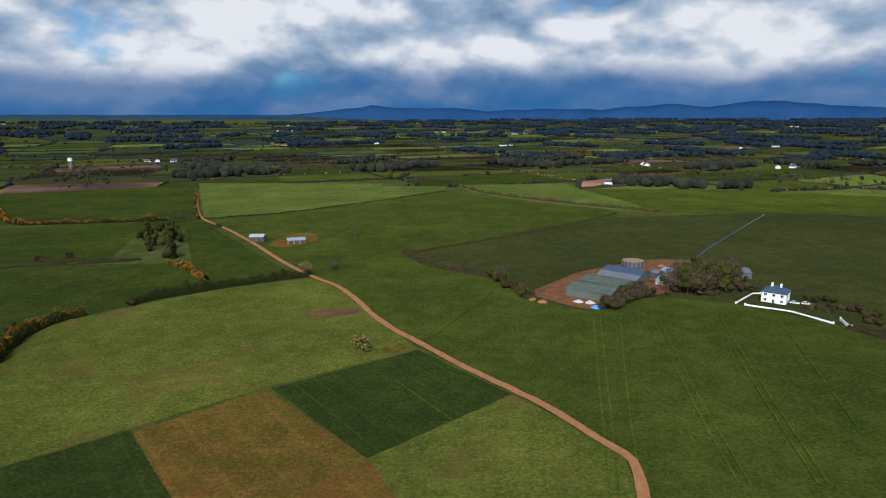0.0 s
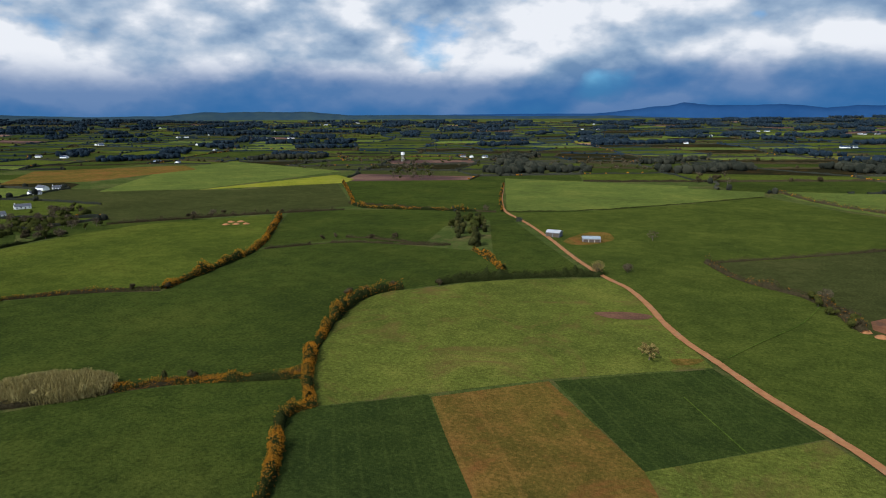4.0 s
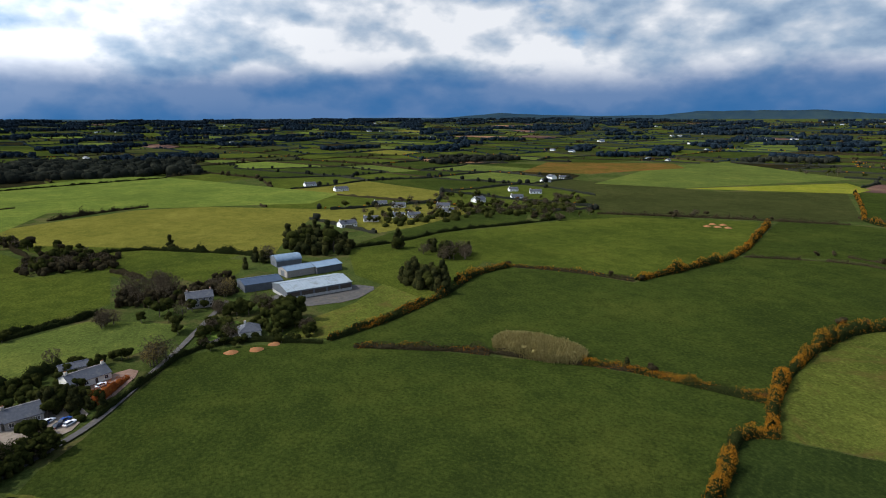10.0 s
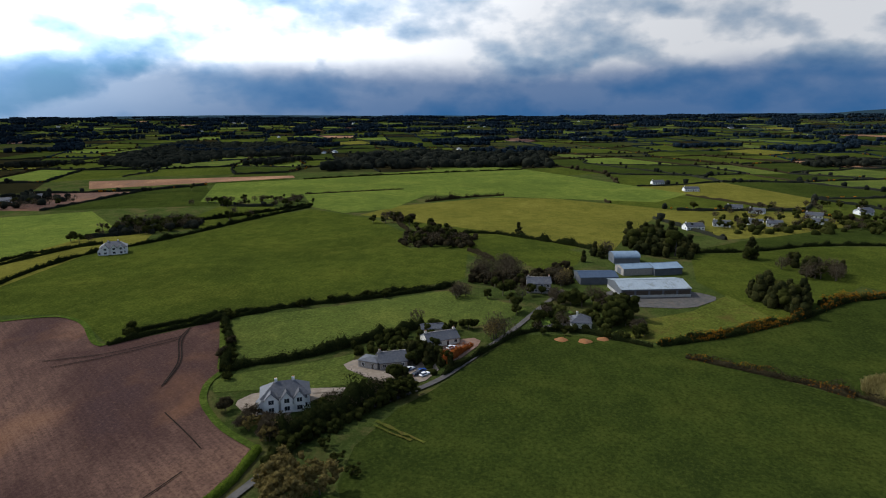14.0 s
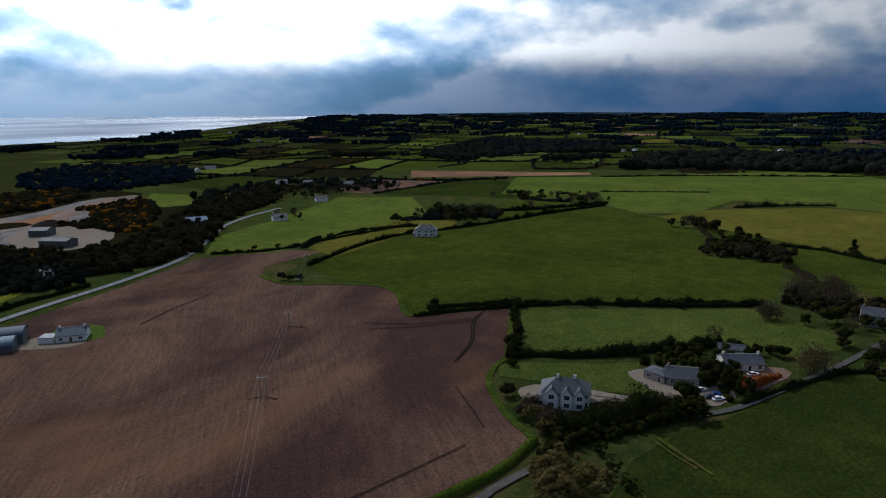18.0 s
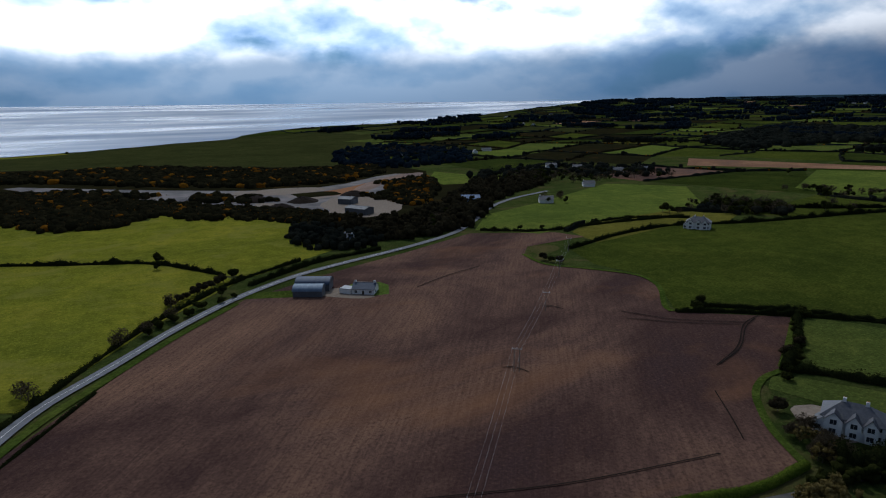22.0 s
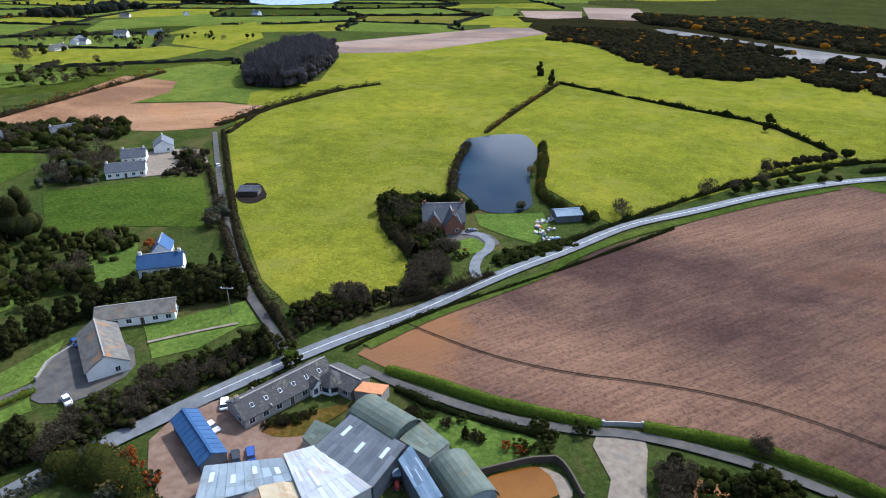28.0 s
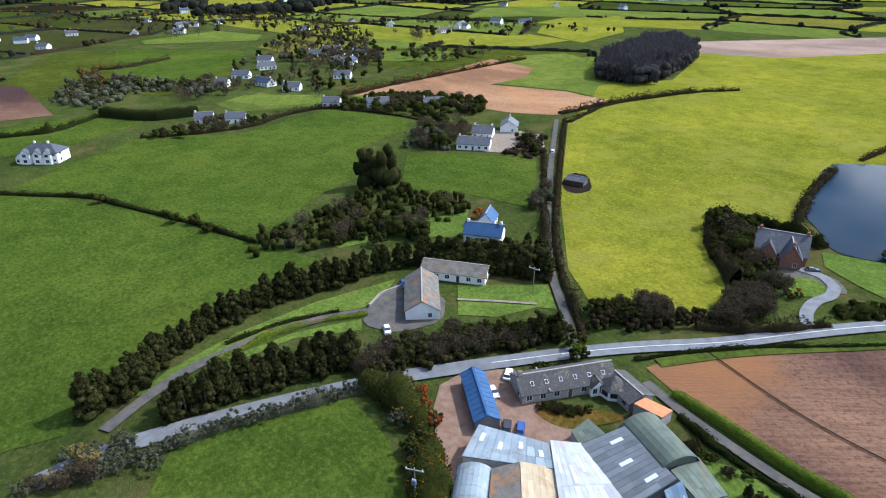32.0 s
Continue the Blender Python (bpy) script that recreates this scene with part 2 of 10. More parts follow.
def sheet_metal(name, a, b, rust=None, rough=0.65):
    """Painted or galvanised corrugated sheet with weathering streaks."""
    def build(n, place):
        colour = n.mix(n.ramp(n.noise(place, 0.35, 6.0, 0.65), ((0.35, (0, 0, 0)), (0.65, (1, 1, 1)))), a, b)
        own = n.add("ShaderNodeObjectInfo").outputs["Random"]
        colour = n.mix(n.ramp(own, ((0.0, (0.55, 0.55, 0.55)), (0.35, (0, 0, 0)))), colour, tuple(c * 0.55 for c in a))
        colour = n.mix(n.ramp(own, ((0.75, (0, 0, 0)), (1.0, (0.5, 0.5, 0.5)))), colour, tuple(min(0.8, c * 1.3) for c in b))
        colour = n.mix(n.math("MULTIPLY", n.noise(place, 4.0, 4.0), 0.3), colour, tuple(c * 0.7 for c in a))
        if rust:
            colour = n.mix(n.ramp(n.noise(place, 0.22, 7.0, 0.75, 0.8), ((0.52, (0, 0, 0)), (0.64, (0.9, 0.9, 0.9)))), colour, rust)
        return colour
    return material(name, build, rough, 0.1, 0.25, lambda n, p: (n.noise(p, 2.5, 3.0), 0.25, 0.04))


M = {
    "ground": grass("rough_ground", (0.0298, 0.0428, 0.0113), (0.0446, 0.0612, 0.0146), (0.0694, 0.0796, 0.0211), worn=(0.0893, 0.0714, 0.0283)),
    "green": grass("grass_green", (0.0331, 0.0449, 0.0086), (0.0510, 0.0653, 0.0104), (0.0764, 0.0857, 0.0138)),
    # Dark grass, taken lower still for cloud shade over these pastures.
    "deep": grass("grass_deep_shade", (0.0203, 0.0293, 0.0073), (0.0315, 0.0440, 0.0088), (0.0473, 0.0568, 0.0109)),
    "drilled": grass("grass_drilled", (0.0174, 0.0265, 0.0079), (0.0256, 0.0377, 0.0088), (0.0373, 0.0490, 0.0114), lines=(-37.0, 7.0, 0.2)),
    "tram": grass("grass_tramlines", (0.0297, 0.0408, 0.0088), (0.0445, 0.0571, 0.0105), (0.0642, 0.0755, 0.0140)),
    # Pasture green with sunlight put into it: tones a fifth higher.
    "mid": grass("grass_mid_sunlit", (0.0525, 0.0718, 0.0174), (0.0774, 0.0996, 0.0204), (0.1159, 0.1276, 0.0260)),
    "pasture": grass("grass_pasture", (0.036, 0.058, 0.010), (0.052, 0.080, 0.012), (0.078, 0.100, 0.016)),
    "rough": grass("grass_rough", (0.0500, 0.0619, 0.0127), (0.0751, 0.0880, 0.0158), (0.1190, 0.1200, 0.0232), worn=(0.0893, 0.0600, 0.0200)),
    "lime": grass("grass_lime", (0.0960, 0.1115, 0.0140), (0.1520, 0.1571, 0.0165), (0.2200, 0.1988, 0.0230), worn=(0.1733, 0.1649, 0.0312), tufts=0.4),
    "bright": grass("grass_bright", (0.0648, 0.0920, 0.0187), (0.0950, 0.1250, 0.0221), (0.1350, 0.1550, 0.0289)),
    "lawn": grass("lawn", (0.0660, 0.1058, 0.0200), (0.0935, 0.1380, 0.0250), (0.1265, 0.1656, 0.0325)),
    "straw": grass("grass_straw", (0.0538, 0.0480, 0.0104), (0.0918, 0.0660, 0.0142), (0.1512, 0.0750, 0.0209), lines=(-37.0, 12.0, 0.2), worn=(0.1288, 0.0500, 0.0171)),
    # Dull grass: cloud shade over a field, put into its colour.
    "dun_shade": grass("grass_dun_shade", (0.0272, 0.0320, 0.0104), (0.0368, 0.0416, 0.0128), (0.0496, 0.0512, 0.0160)),
    "olive": grass("grass_olive", (0.085, 0.085, 0.016), (0.120, 0.112, 0.020), (0.150, 0.135, 0.026)),
    "plough": soil("ploughed_soil", (0.062, 0.034, 0.028), (0.114, 0.065, 0.048), (0.198, 0.112, 0.072), 37.0, ((67.8, -114.8, 26.0), (68.2, -128.8, 18.0))),
    "headland": soil("headland_soil", (0.085, 0.045, 0.029), (0.138, 0.070, 0.040), (0.205, 0.105, 0.056), 60.0),
    "redsoil": soil("red_soil", (0.19, 0.10, 0.055), (0.29, 0.155, 0.085), (0.36, 0.21, 0.12), 60.0),
    "paleplough": soil("pale_soil", (0.20, 0.14, 0.11), (0.27, 0.19, 0.15), (0.34, 0.25, 0.20), 40.0),
    "dirt": mottled("dirt_track", (0.215, 0.096, 0.040), (0.285, 0.135, 0.058), 0.5, 0.95, stain=(0.20, 0.12, 0.07), spec=0.03),
    "yard": mottled("yard_gravel", (0.15, 0.092, 0.066), (0.23, 0.15, 0.112), 0.4, 0.95, stain=(0.20, 0.14, 0.10), spec=0.03),
    "mud": mottled("farm_mud", (0.105, 0.046, 0.022), (0.165, 0.075, 0.036), 0.25, 0.9, stain=(0.055, 0.036, 0.025), spec=0.03),
    "gravel": mottled("pale_gravel", (0.17, 0.135, 0.105), (0.25, 0.205, 0.16), 0.6, 0.95, stain=(0.16, 0.14, 0.12), spec=0.03),
    "asphalt": mottled("worn_asphalt", (0.105, 0.11, 0.12), (0.155, 0.16, 0.172), 0.4, 0.85, stain=(0.09, 0.09, 0.10)),
    "lane": mottled("lane_asphalt", (0.068, 0.064, 0.060), (0.105, 0.098, 0.090), 0.4, 0.9, stain=(0.12, 0.10, 0.075), spec=0.03),
    "line": mottled("road_paint", (0.75, 0.75, 0.73), (0.6, 0.6, 0.58), 2.0, 0.6),
    "heathsoil": mottled("furrow_soil", (0.014, 0.010, 0.008), (0.024, 0.017, 0.013), 0.8, 0.95, spec=0.03),
    "verge": grass("verge_grass", (0.036, 0.058, 0.010), (0.054, 0.080, 0.014), (0.090, 0.105, 0.020)),
    "scrub": mottled("scrub_ground", (0.0110, 0.0110, 0.0050), (0.0200, 0.0185, 0.0080), 0.05, 1.0, spec=0.0, stain=(0.0460, 0.0270, 0.0090)),
    "quarry": mottled("quarry_floor", (0.090, 0.085, 0.086), (0.220, 0.200, 0.190), 0.03, 1.0, spec=0.05, stain=(0.24, 0.18, 0.13)),
    "hedge": foliage("hedge_leaves", (0.0112, 0.0149, 0.0056), (0.0198, 0.0260, 0.0081), (0.0372, 0.0409, 0.0124)),
    "brownhedge": foliage("bare_hedge", (0.0225, 0.0180, 0.0097), (0.0435, 0.0353, 0.0180), (0.0713, 0.0585, 0.0300)),
    "gorse": foliage("gorse_blossom", (0.1760, 0.0680, 0.0090), (0.3360, 0.1360, 0.0126), (0.4400, 0.2000, 0.0162)),
    "clipped": foliage("clipped_hedge", (0.050, 0.085, 0.011), (0.115, 0.165, 0.019), (0.200, 0.250, 0.033)),
    "conifer": foliage("conifer_needles", (0.0150, 0.0190, 0.0080), (0.0330, 0.0360, 0.0120), (0.0700, 0.0660, 0.0200)),
    "leaf": foliage("broad_leaves", (0.0195, 0.0248, 0.0066), (0.0360, 0.0414, 0.0099), (0.0638, 0.0655, 0.0158)),
    "bud": foliage("spring_buds", (0.110, 0.085, 0.028), (0.190, 0.145, 0.046), (0.270, 0.205, 0.075)),
    "withy": foliage("withy_stems", (0.150, 0.125, 0.042), (0.250, 0.205, 0.075), (0.350, 0.290, 0.115)),
    "twig": foliage("bare_twigs", (0.0425, 0.0326, 0.0206), (0.0829, 0.0653, 0.0393), (0.1328, 0.1070, 0.0702)),
    "silver": foliage("silver_willow", (0.045, 0.050, 0.026), (0.080, 0.084, 0.050), (0.130, 0.130, 0.085)),
    "rust": foliage("copper_leaves", (0.16, 0.040, 0.015), (0.28, 0.075, 0.02), (0.38, 0.14, 0.03)),
    "heath": foliage("heath_scrub", (0.0170, 0.0180, 0.0090), (0.0360, 0.0320, 0.0150), (0.0680, 0.0560, 0.0230)),
    # Brown-grey spring twigs, with tones lifted to stand for haze.
    "farleaf": foliage("distant_hedges_hazed", (0.0150, 0.0190, 0.0150), (0.0280, 0.0310, 0.0230), (0.0500, 0.0510, 0.0350)),
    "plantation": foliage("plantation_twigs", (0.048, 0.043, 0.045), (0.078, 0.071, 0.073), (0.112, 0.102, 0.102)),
    # Woods tinted dark blue: distance haze put into the leaf colour.
    "farwood_haze": foliage("distant_woods_hazed", (0.009, 0.018, 0.028), (0.016, 0.028, 0.040), (0.030, 0.042, 0.052)),
    "bark": mottled("bark", (0.07, 0.055, 0.04), (0.13, 0.105, 0.08), 3.0, 0.95),
    "white": mottled("white_render", (0.78, 0.78, 0.76), (0.70, 0.70, 0.68), 0.7, 0.85, stain=(0.60, 0.60, 0.57)),
    "cream": mottled("cream_render", (0.66, 0.63, 0.55), (0.58, 0.56, 0.49), 0.7, 0.85, stain=(0.50, 0.48, 0.42)),
    "stone": mottled("grey_stone", (0.24, 0.22, 0.20), (0.34, 0.31, 0.28), 1.5, 0.9),
    "brick": mottled("red_brick", (0.20, 0.09, 0.06), (0.28, 0.13, 0.085), 1.5, 0.9),
    "slate": mottled("slate_roof", (0.040, 0.043, 0.055), (0.066, 0.071, 0.085), 1.2, 0.50, 0.0, 0.4, stain=(0.095, 0.095, 0.09)),
    "oldslate": mottled("lichened_slate", (0.036, 0.035, 0.037), (0.064, 0.061, 0.060), 1.6, 0.8, stain=(0.15, 0.135, 0.10)),
    "mossy": mottled("mossy_sheeting", (0.090, 0.082, 0.072), (0.160, 0.145, 0.125), 0.6, 0.9, stain=(0.27, 0.115, 0.030)),
    "bluesheet": sheet_metal("blue_sheet", (0.022, 0.066, 0.160), (0.034, 0.090, 0.200)),
    "darkblue": sheet_metal("dark_blue_sheet", (0.03, 0.05, 0.085), (0.05, 0.075, 0.12)),
    "bluegrey": sheet_metal("blue_grey_sheet", (0.13, 0.19, 0.26), (0.21, 0.28, 0.35)),
    "darksheet": sheet_metal("dark_grey_sheet", (0.085, 0.095, 0.110), (0.125, 0.135, 0.150)),
    "greensheet": sheet_metal("green_sheet", (0.06, 0.085, 0.07), (0.10, 0.125, 0.10)),
    "greygreen": sheet_metal("weathered_sheet", (0.062, 0.082, 0.066), (0.105, 0.125, 0.100), rust=(0.10, 0.095, 0.06)),
    "galv": sheet_metal("galvanised_sheet", (0.190, 0.230, 0.260), (0.275, 0.315, 0.345), rust=(0.160, 0.175, 0.170), rough=0.6),
    "tin": sheet_metal("pale_tin", (0.290, 0.302, 0.322), (0.385, 0.400, 0.420), rust=(0.2964, 0.2607, 0.2320)),
    "rusty": sheet_metal("rusty_tin", (0.3360, 0.2720, 0.1760), (0.4160, 0.3360, 0.2240), rust=(0.2880, 0.1760, 0.0880)),
    "terracotta": mottled("terracotta_roof", (0.42, 0.17, 0.07), (0.52, 0.23, 0.10), 1.0, 0.8),
    "concrete": mottled("concrete", (0.34, 0.33, 0.31), (0.44, 0.43, 0.40), 0.6, 0.9, stain=(0.26, 0.25, 0.23)),
    "window": mottled("window_glass", (0.02, 0.025, 0.035), (0.03, 0.036, 0.05), 0.5, 0.06, 0.0, 0.6, bumps=0),
    "frame": mottled("white_frame", (0.78, 0.78, 0.78), (0.72, 0.72, 0.72), 3.0, 0.5),
    "skylight": mottled("skylight_sheet", (0.42, 0.46, 0.50), (0.50, 0.53, 0.56), 1.0, 0.45),
    "darkwood": mottled("dark_wood", (0.05, 0.038, 0.028), (0.085, 0.066, 0.05), 3.0, 0.85),
    "pole": mottled("pole_wood", (0.16, 0.135, 0.11), (0.22, 0.19, 0.155), 3.0, 0.9),
    "wire": mottled("wire_metal", (0.30, 0.30, 0.31), (0.36, 0.36, 0.37), 3.0, 0.4, 0.7),
    "rubber": mottled("rubber", (0.02, 0.02, 0.02), (0.03, 0.03, 0.03), 3.0, 0.8),
    "slurry": mottled("brown_water", (0.150, 0.058, 0.010), (0.190, 0.080, 0.016), 0.1, 0.10, 0.0, 0.12, bumps=0),
    # Both hill tones carry the blue of distance haze.
    "hill": mottled("distant_hills_hazed", (0.010, 0.040, 0.110), (0.016, 0.052, 0.130), 0.004, 1.0, 0.0, 0.0, bumps=0),
    "lowhill": mottled("near_hills_hazed", (0.016, 0.034, 0.052), (0.028, 0.048, 0.054), 0.01, 1.0, 0.0, 0.0, bumps=0),
    "paint_white": mottled("white_car_paint", (0.75, 0.75, 0.76), (0.72, 0.72, 0.73), 1.0, 0.25, 0.0, 0.5, bumps=0),
    "paint_blue": mottled("blue_car_paint", (0.02, 0.06, 0.22), (0.025, 0.07, 0.26), 1.0, 0.25, 0.0, 0.5, bumps=0),
    "paint_dark": mottled("dark_car_paint", (0.02, 0.022, 0.03), (0.028, 0.03, 0.04), 1.0, 0.25, 0.0, 0.5, bumps=0),
    "paint_red": mottled("red_paint", (0.32, 0.025, 0.02), (0.36, 0.035, 0.025), 1.0, 0.4, 0.0, 0.5, bumps=0),
    "orange": mottled("orange_plastic", (0.60, 0.17, 0.04), (0.52, 0.14, 0.03), 1.0, 0.6),
    "pale": mottled("pale_scrap", (0.62, 0.60, 0.56), (0.50, 0.48, 0.45), 1.0, 0.7),
    "aqua": mottled("blue_plastic", (0.05, 0.22, 0.55), (0.06, 0.26, 0.60), 1.0, 0.4),
}


def water(name, colour, rough, scale, strength, bands=False):
    """Open water; on the sea, long wind-lanes lie rougher and darker."""
    made = material(name, lambda n, p: n.mix(n.noise(p, scale * 0.1, 3.0), colour, tuple(c * 1.4 for c in colour)), rough, 0.0, 0.5, lambda n, p: (n.noise(p, scale, 4.0), strength, 0.2))
    if bands:
        tree = made.node_tree
        place = tree.nodes.new("ShaderNodeNewGeometry")
        squash = tree.nodes.new("ShaderNodeVectorMath")
        squash.operation = "MULTIPLY"
        squash.inputs[1].default_value = (0.0012, 0.0034, 0.0)
        lanes = tree.nodes.new("ShaderNodeTexNoise")
        lanes.inputs["Detail"].default_value = 4.0
        lanes.inputs["Scale"].default_value = 1.0
        ramp = tree.nodes.new("ShaderNodeValToRGB")
        ramp.color_ramp.elements[0].position, ramp.color_ramp.elements[0].color = 0.40, (0.20, 0.20, 0.20, 1)
        ramp.color_ramp.elements[1].position, ramp.color_ramp.elements[1].color = 0.66, (0.50, 0.50, 0.50, 1)
        shader = next(q for q in tree.nodes if q.type == "BSDF_PRINCIPLED")
        tree.links.new(place.outputs["Position"], squash.inputs[0])
        tree.links.new(squash.outputs[0], lanes.inputs["Vector"])
        tree.links.new(lanes.outputs[0], ramp.inputs[0])
        tree.links.new(ramp.outputs[0], shader.inputs["Roughness"])
    return made


M["pond"] = water("pond_water", (0.010, 0.019, 0.032), 0.07, 0.6, 0.02)
for node in M["pond"].node_tree.nodes:
    if node.type == "BSDF_PRINCIPLED":
        node.inputs["Specular IOR Level"].default_value, node.inputs["IOR"].default_value = 0.02, 1.33
M["sea"] = water("sea_water", (0.030, 0.085, 0.17), 0.22, 0.05, 0.25, bands=True)
for node in M["sea"].node_tree.nodes:
    if node.type == "BSDF_PRINCIPLED":
        node.inputs["Specular IOR Level"].default_value, node.inputs["IOR"].default_value = 0.4, 1.24


# ---- building blocks ----
FAR = 4880.0
rng = np.random.default_rng(7)


def rise(x, y):
    """The height of the land: level round the eye, rising slowly to the far skyline."""
    s = np.clip((np.hypot(x, y) - 1500) / 3400, 0, 1)
    return 50.4 * s * s * (3 - 2 * s) + 33.6 * s


def mesh_of(name, verts, faces, mats, slots=None, smooth=False):
    data = bpy.data.meshes.new(name)
    verts, faces = np.asarray(verts, float), np.asarray(faces, int)
    sides = faces.shape[1]
    data.vertices.add(len(verts))
    data.vertices.foreach_set("co", verts.ravel())
    data.loops.add(faces.size)
    data.loops.foreach_set("vertex_index", faces.ravel())
    data.polygons.add(len(faces))
    data.polygons.foreach_set("loop_start", np.arange(0, faces.size, sides))
    for m in mats if isinstance(mats, (list, tuple)) else [mats]:
        data.materials.append(m)
    if slots is not None:
        data.polygons.foreach_set("material_index", np.asarray(slots, int))
    data.update(calc_edges=True)
    if smooth:
        data.polygons.foreach_set("use_smooth", np.ones(len(faces), bool))
    return data


def part(name, data, mat, parent, label=""):
    """Links a mesh or a bmesh as one part under a thing."""
    if isinstance(data, bmesh.types.BMesh):
        made = bpy.data.meshes.new(name)
        bmesh.ops.recalc_face_normals(data, faces=data.faces[:])
        data.to_mesh(made)
        data.free()
        made.materials.append(mat)
        data = made
    ob = new(name, data)
    ob.parent = parent
    return tagged(ob, label)


def thing(name, x, y, yaw, label, category, group="", z=0.0):
    ob = new(name)
    ob.matrix_basis = pose(x, y, z + float(rise(x, y)), 0, 0, yaw)
    return tagged(ob, label, category, group)


def box(bm, x0, x1, y0, y1, z0, z1, bevel=0.0):
    made = bmesh.ops.create_cube(bm, size=1.0, matrix=Matrix.LocRotScale(((x0 + x1) / 2, (y0 + y1) / 2, (z0 + z1) / 2), None, (x1 - x0, y1 - y0, z1 - z0)))
    if bevel:
        bmesh.ops.bevel(bm, geom=list({e for v in made["verts"] for e in v.link_edges}), offset=bevel, segments=1, affect="EDGES")
    return bm


def boxed(*a, **k):
    return box(bmesh.new(), *a, **k)


def tube(bm, a, b, ra, rb, sides=6):
    a, b = Vector(a), Vector(b)
    bmesh.ops.create_cone(bm, cap_ends=True, segments=sides, radius1=ra, radius2=rb, depth=(b - a).length,
                          matrix=Matrix.Translation((a + b) / 2) @ (b - a).to_track_quat("Z", "Y").to_matrix().to_4x4())
    return bm


def inside(x, y, corners):
    """Which of the points x, y lie within a ring of corners."""
    x, y = np.asarray(x, float), np.asarray(y, float)
    hit = np.zeros(x.shape, bool)
    for (ax, ay), (bx, by) in zip(corners, corners[1:] + corners[:1]):
        if ay != by:
            hit ^= ((ay > y) != (by > y)) & (x < (bx - ax) * (y - ay) / (by - ay) + ax)
    return hit


def soften(points, closed, times=2):
    """Cuts the corners of a line or a ring."""
    for _ in range(times):
        ring = []
        pairs = list(zip(points, points[1:] + (points[:1] if closed else [])))
        for (ax, ay), (bx, by) in pairs:
            ring += [(0.8 * ax + 0.2 * bx, 0.8 * ay + 0.2 * by), (0.2 * ax + 0.8 * bx, 0.2 * ay + 0.8 * by)]
        points = ring if closed else [points[0], *ring[1:-1], points[-1]]
    return points


def resample(points, step):
    p = np.asarray(points, float)
    d = np.r_[0, np.cumsum(np.hypot(*np.diff(p, axis=0).T))]
    s = np.linspace(0, d[-1], max(2, int(d[-1] / step) + 1))
    return np.c_[np.interp(s, d, p[:, 0]), np.interp(s, d, p[:, 1])]


MAPPED = []
LIFT = [0.0]


def patch(name, corners, mat, label, category="field", lift=None, smooth=None):
    """A field, yard or pool: a sheet that lies on the land, a little above the last one."""
    LIFT[0] += 0.002
    up = 0.06 + LIFT[0] if lift is None else lift
    MAPPED.append(corners)
    ring = soften(list(corners), True, (0 if category == "field" else 2 if category in ("pond", "pool") else 0 if category == "lawn" else 1) if smooth is None else smooth)
    bm = bmesh.new()
    bm.faces.new([bm.verts.new((x, y, 0)) for x, y in ring])
    bm.normal_update()
    bmesh.ops.triangulate(bm, faces=bm.faces[:])
    if max(math.hypot(x, y) for x, y in ring) > 1300:
        for _ in range(3):
            bmesh.ops.subdivide_edges(bm, edges=[e for e in bm.edges if e.calc_length() > 60], cuts=1)
            bmesh.ops.triangulate(bm, faces=bm.faces[:])
    for v in bm.verts:
        v.co.z = float(rise(v.co.x, v.co.y)) + up
    for f in bm.faces:
        if f.normal.z < 0:
            f.normal_flip()
    data = bpy.data.meshes.new(name)
    bm.normal_update()
    for f in bm.faces:
        if f.normal.z < 0:
            f.normal_flip()
    bm.to_mesh(data)
    bm.free()
    data.materials.append(M[mat])
    return tagged(new(name, data), label, category, kind="structure")


def ribbon(name, points, width, mat, label, category="road", lift=0.5, step=4.0, wander=0.0, parent=None, dash=None):
    """A road, track, drive or painted line along a centre line."""
    p = resample(soften(list(points), False, 2), step)
    t = np.gradient(p, axis=0)
    t /= np.hypot(*t.T)[:, None]
    side = np.c_[-t[:, 1], t[:, 0]]
    half = width / 2 * (1 + wander * rng.normal(0, 0.3, (len(p), 2)))
    a, b = p + side * half[:, :1], p - side * half[:, 1:]
    verts = np.r_[np.c_[a, rise(*a.T) + lift], np.c_[b, rise(*b.T) + lift]]
    n = len(p)
    i = np.arange(n - 1)
    if dash:
        i = i[(i * step) % (dash[0] + dash[1]) < dash[0]]
    data = mesh_of(name, verts, np.c_[i + n, i + n + 1, i + 1, i], M[mat])
    if parent:
        return part(name, data, None, parent, label)
    return tagged(new(name, data), label, category, kind="structure")


def leaves(centres, size, flat=0.0, long=1.0):
    """Small four-cornered leaf clumps, turned at random, round the given places."""
    c = np.asarray(centres, float)
    n = len(c)
    size = np.broadcast_to(size, n) * rng.uniform(0.6, 1.4, n)
    a = rng.normal(size=(n, 3))
    a[:, 2] *= 1 - flat
    a /= np.linalg.norm(a, axis=1)[:, None]
    b = np.cross(a, rng.normal(size=(n, 3)))
    b /= np.linalg.norm(b, axis=1)[:, None]
    a, b = a * size[:, None] * long / 2, b * size[:, None] / 2
    corner = [c + a * rng.uniform(0.6, 1, (n, 1)), c + b * rng.uniform(0.6, 1, (n, 1)), c - a * rng.uniform(0.6, 1, (n, 1)), c - b * rng.uniform(0.6, 1, (n, 1))]
    return np.stack(corner, 1).reshape(-1, 3), np.arange(4 * n).reshape(n, 4)


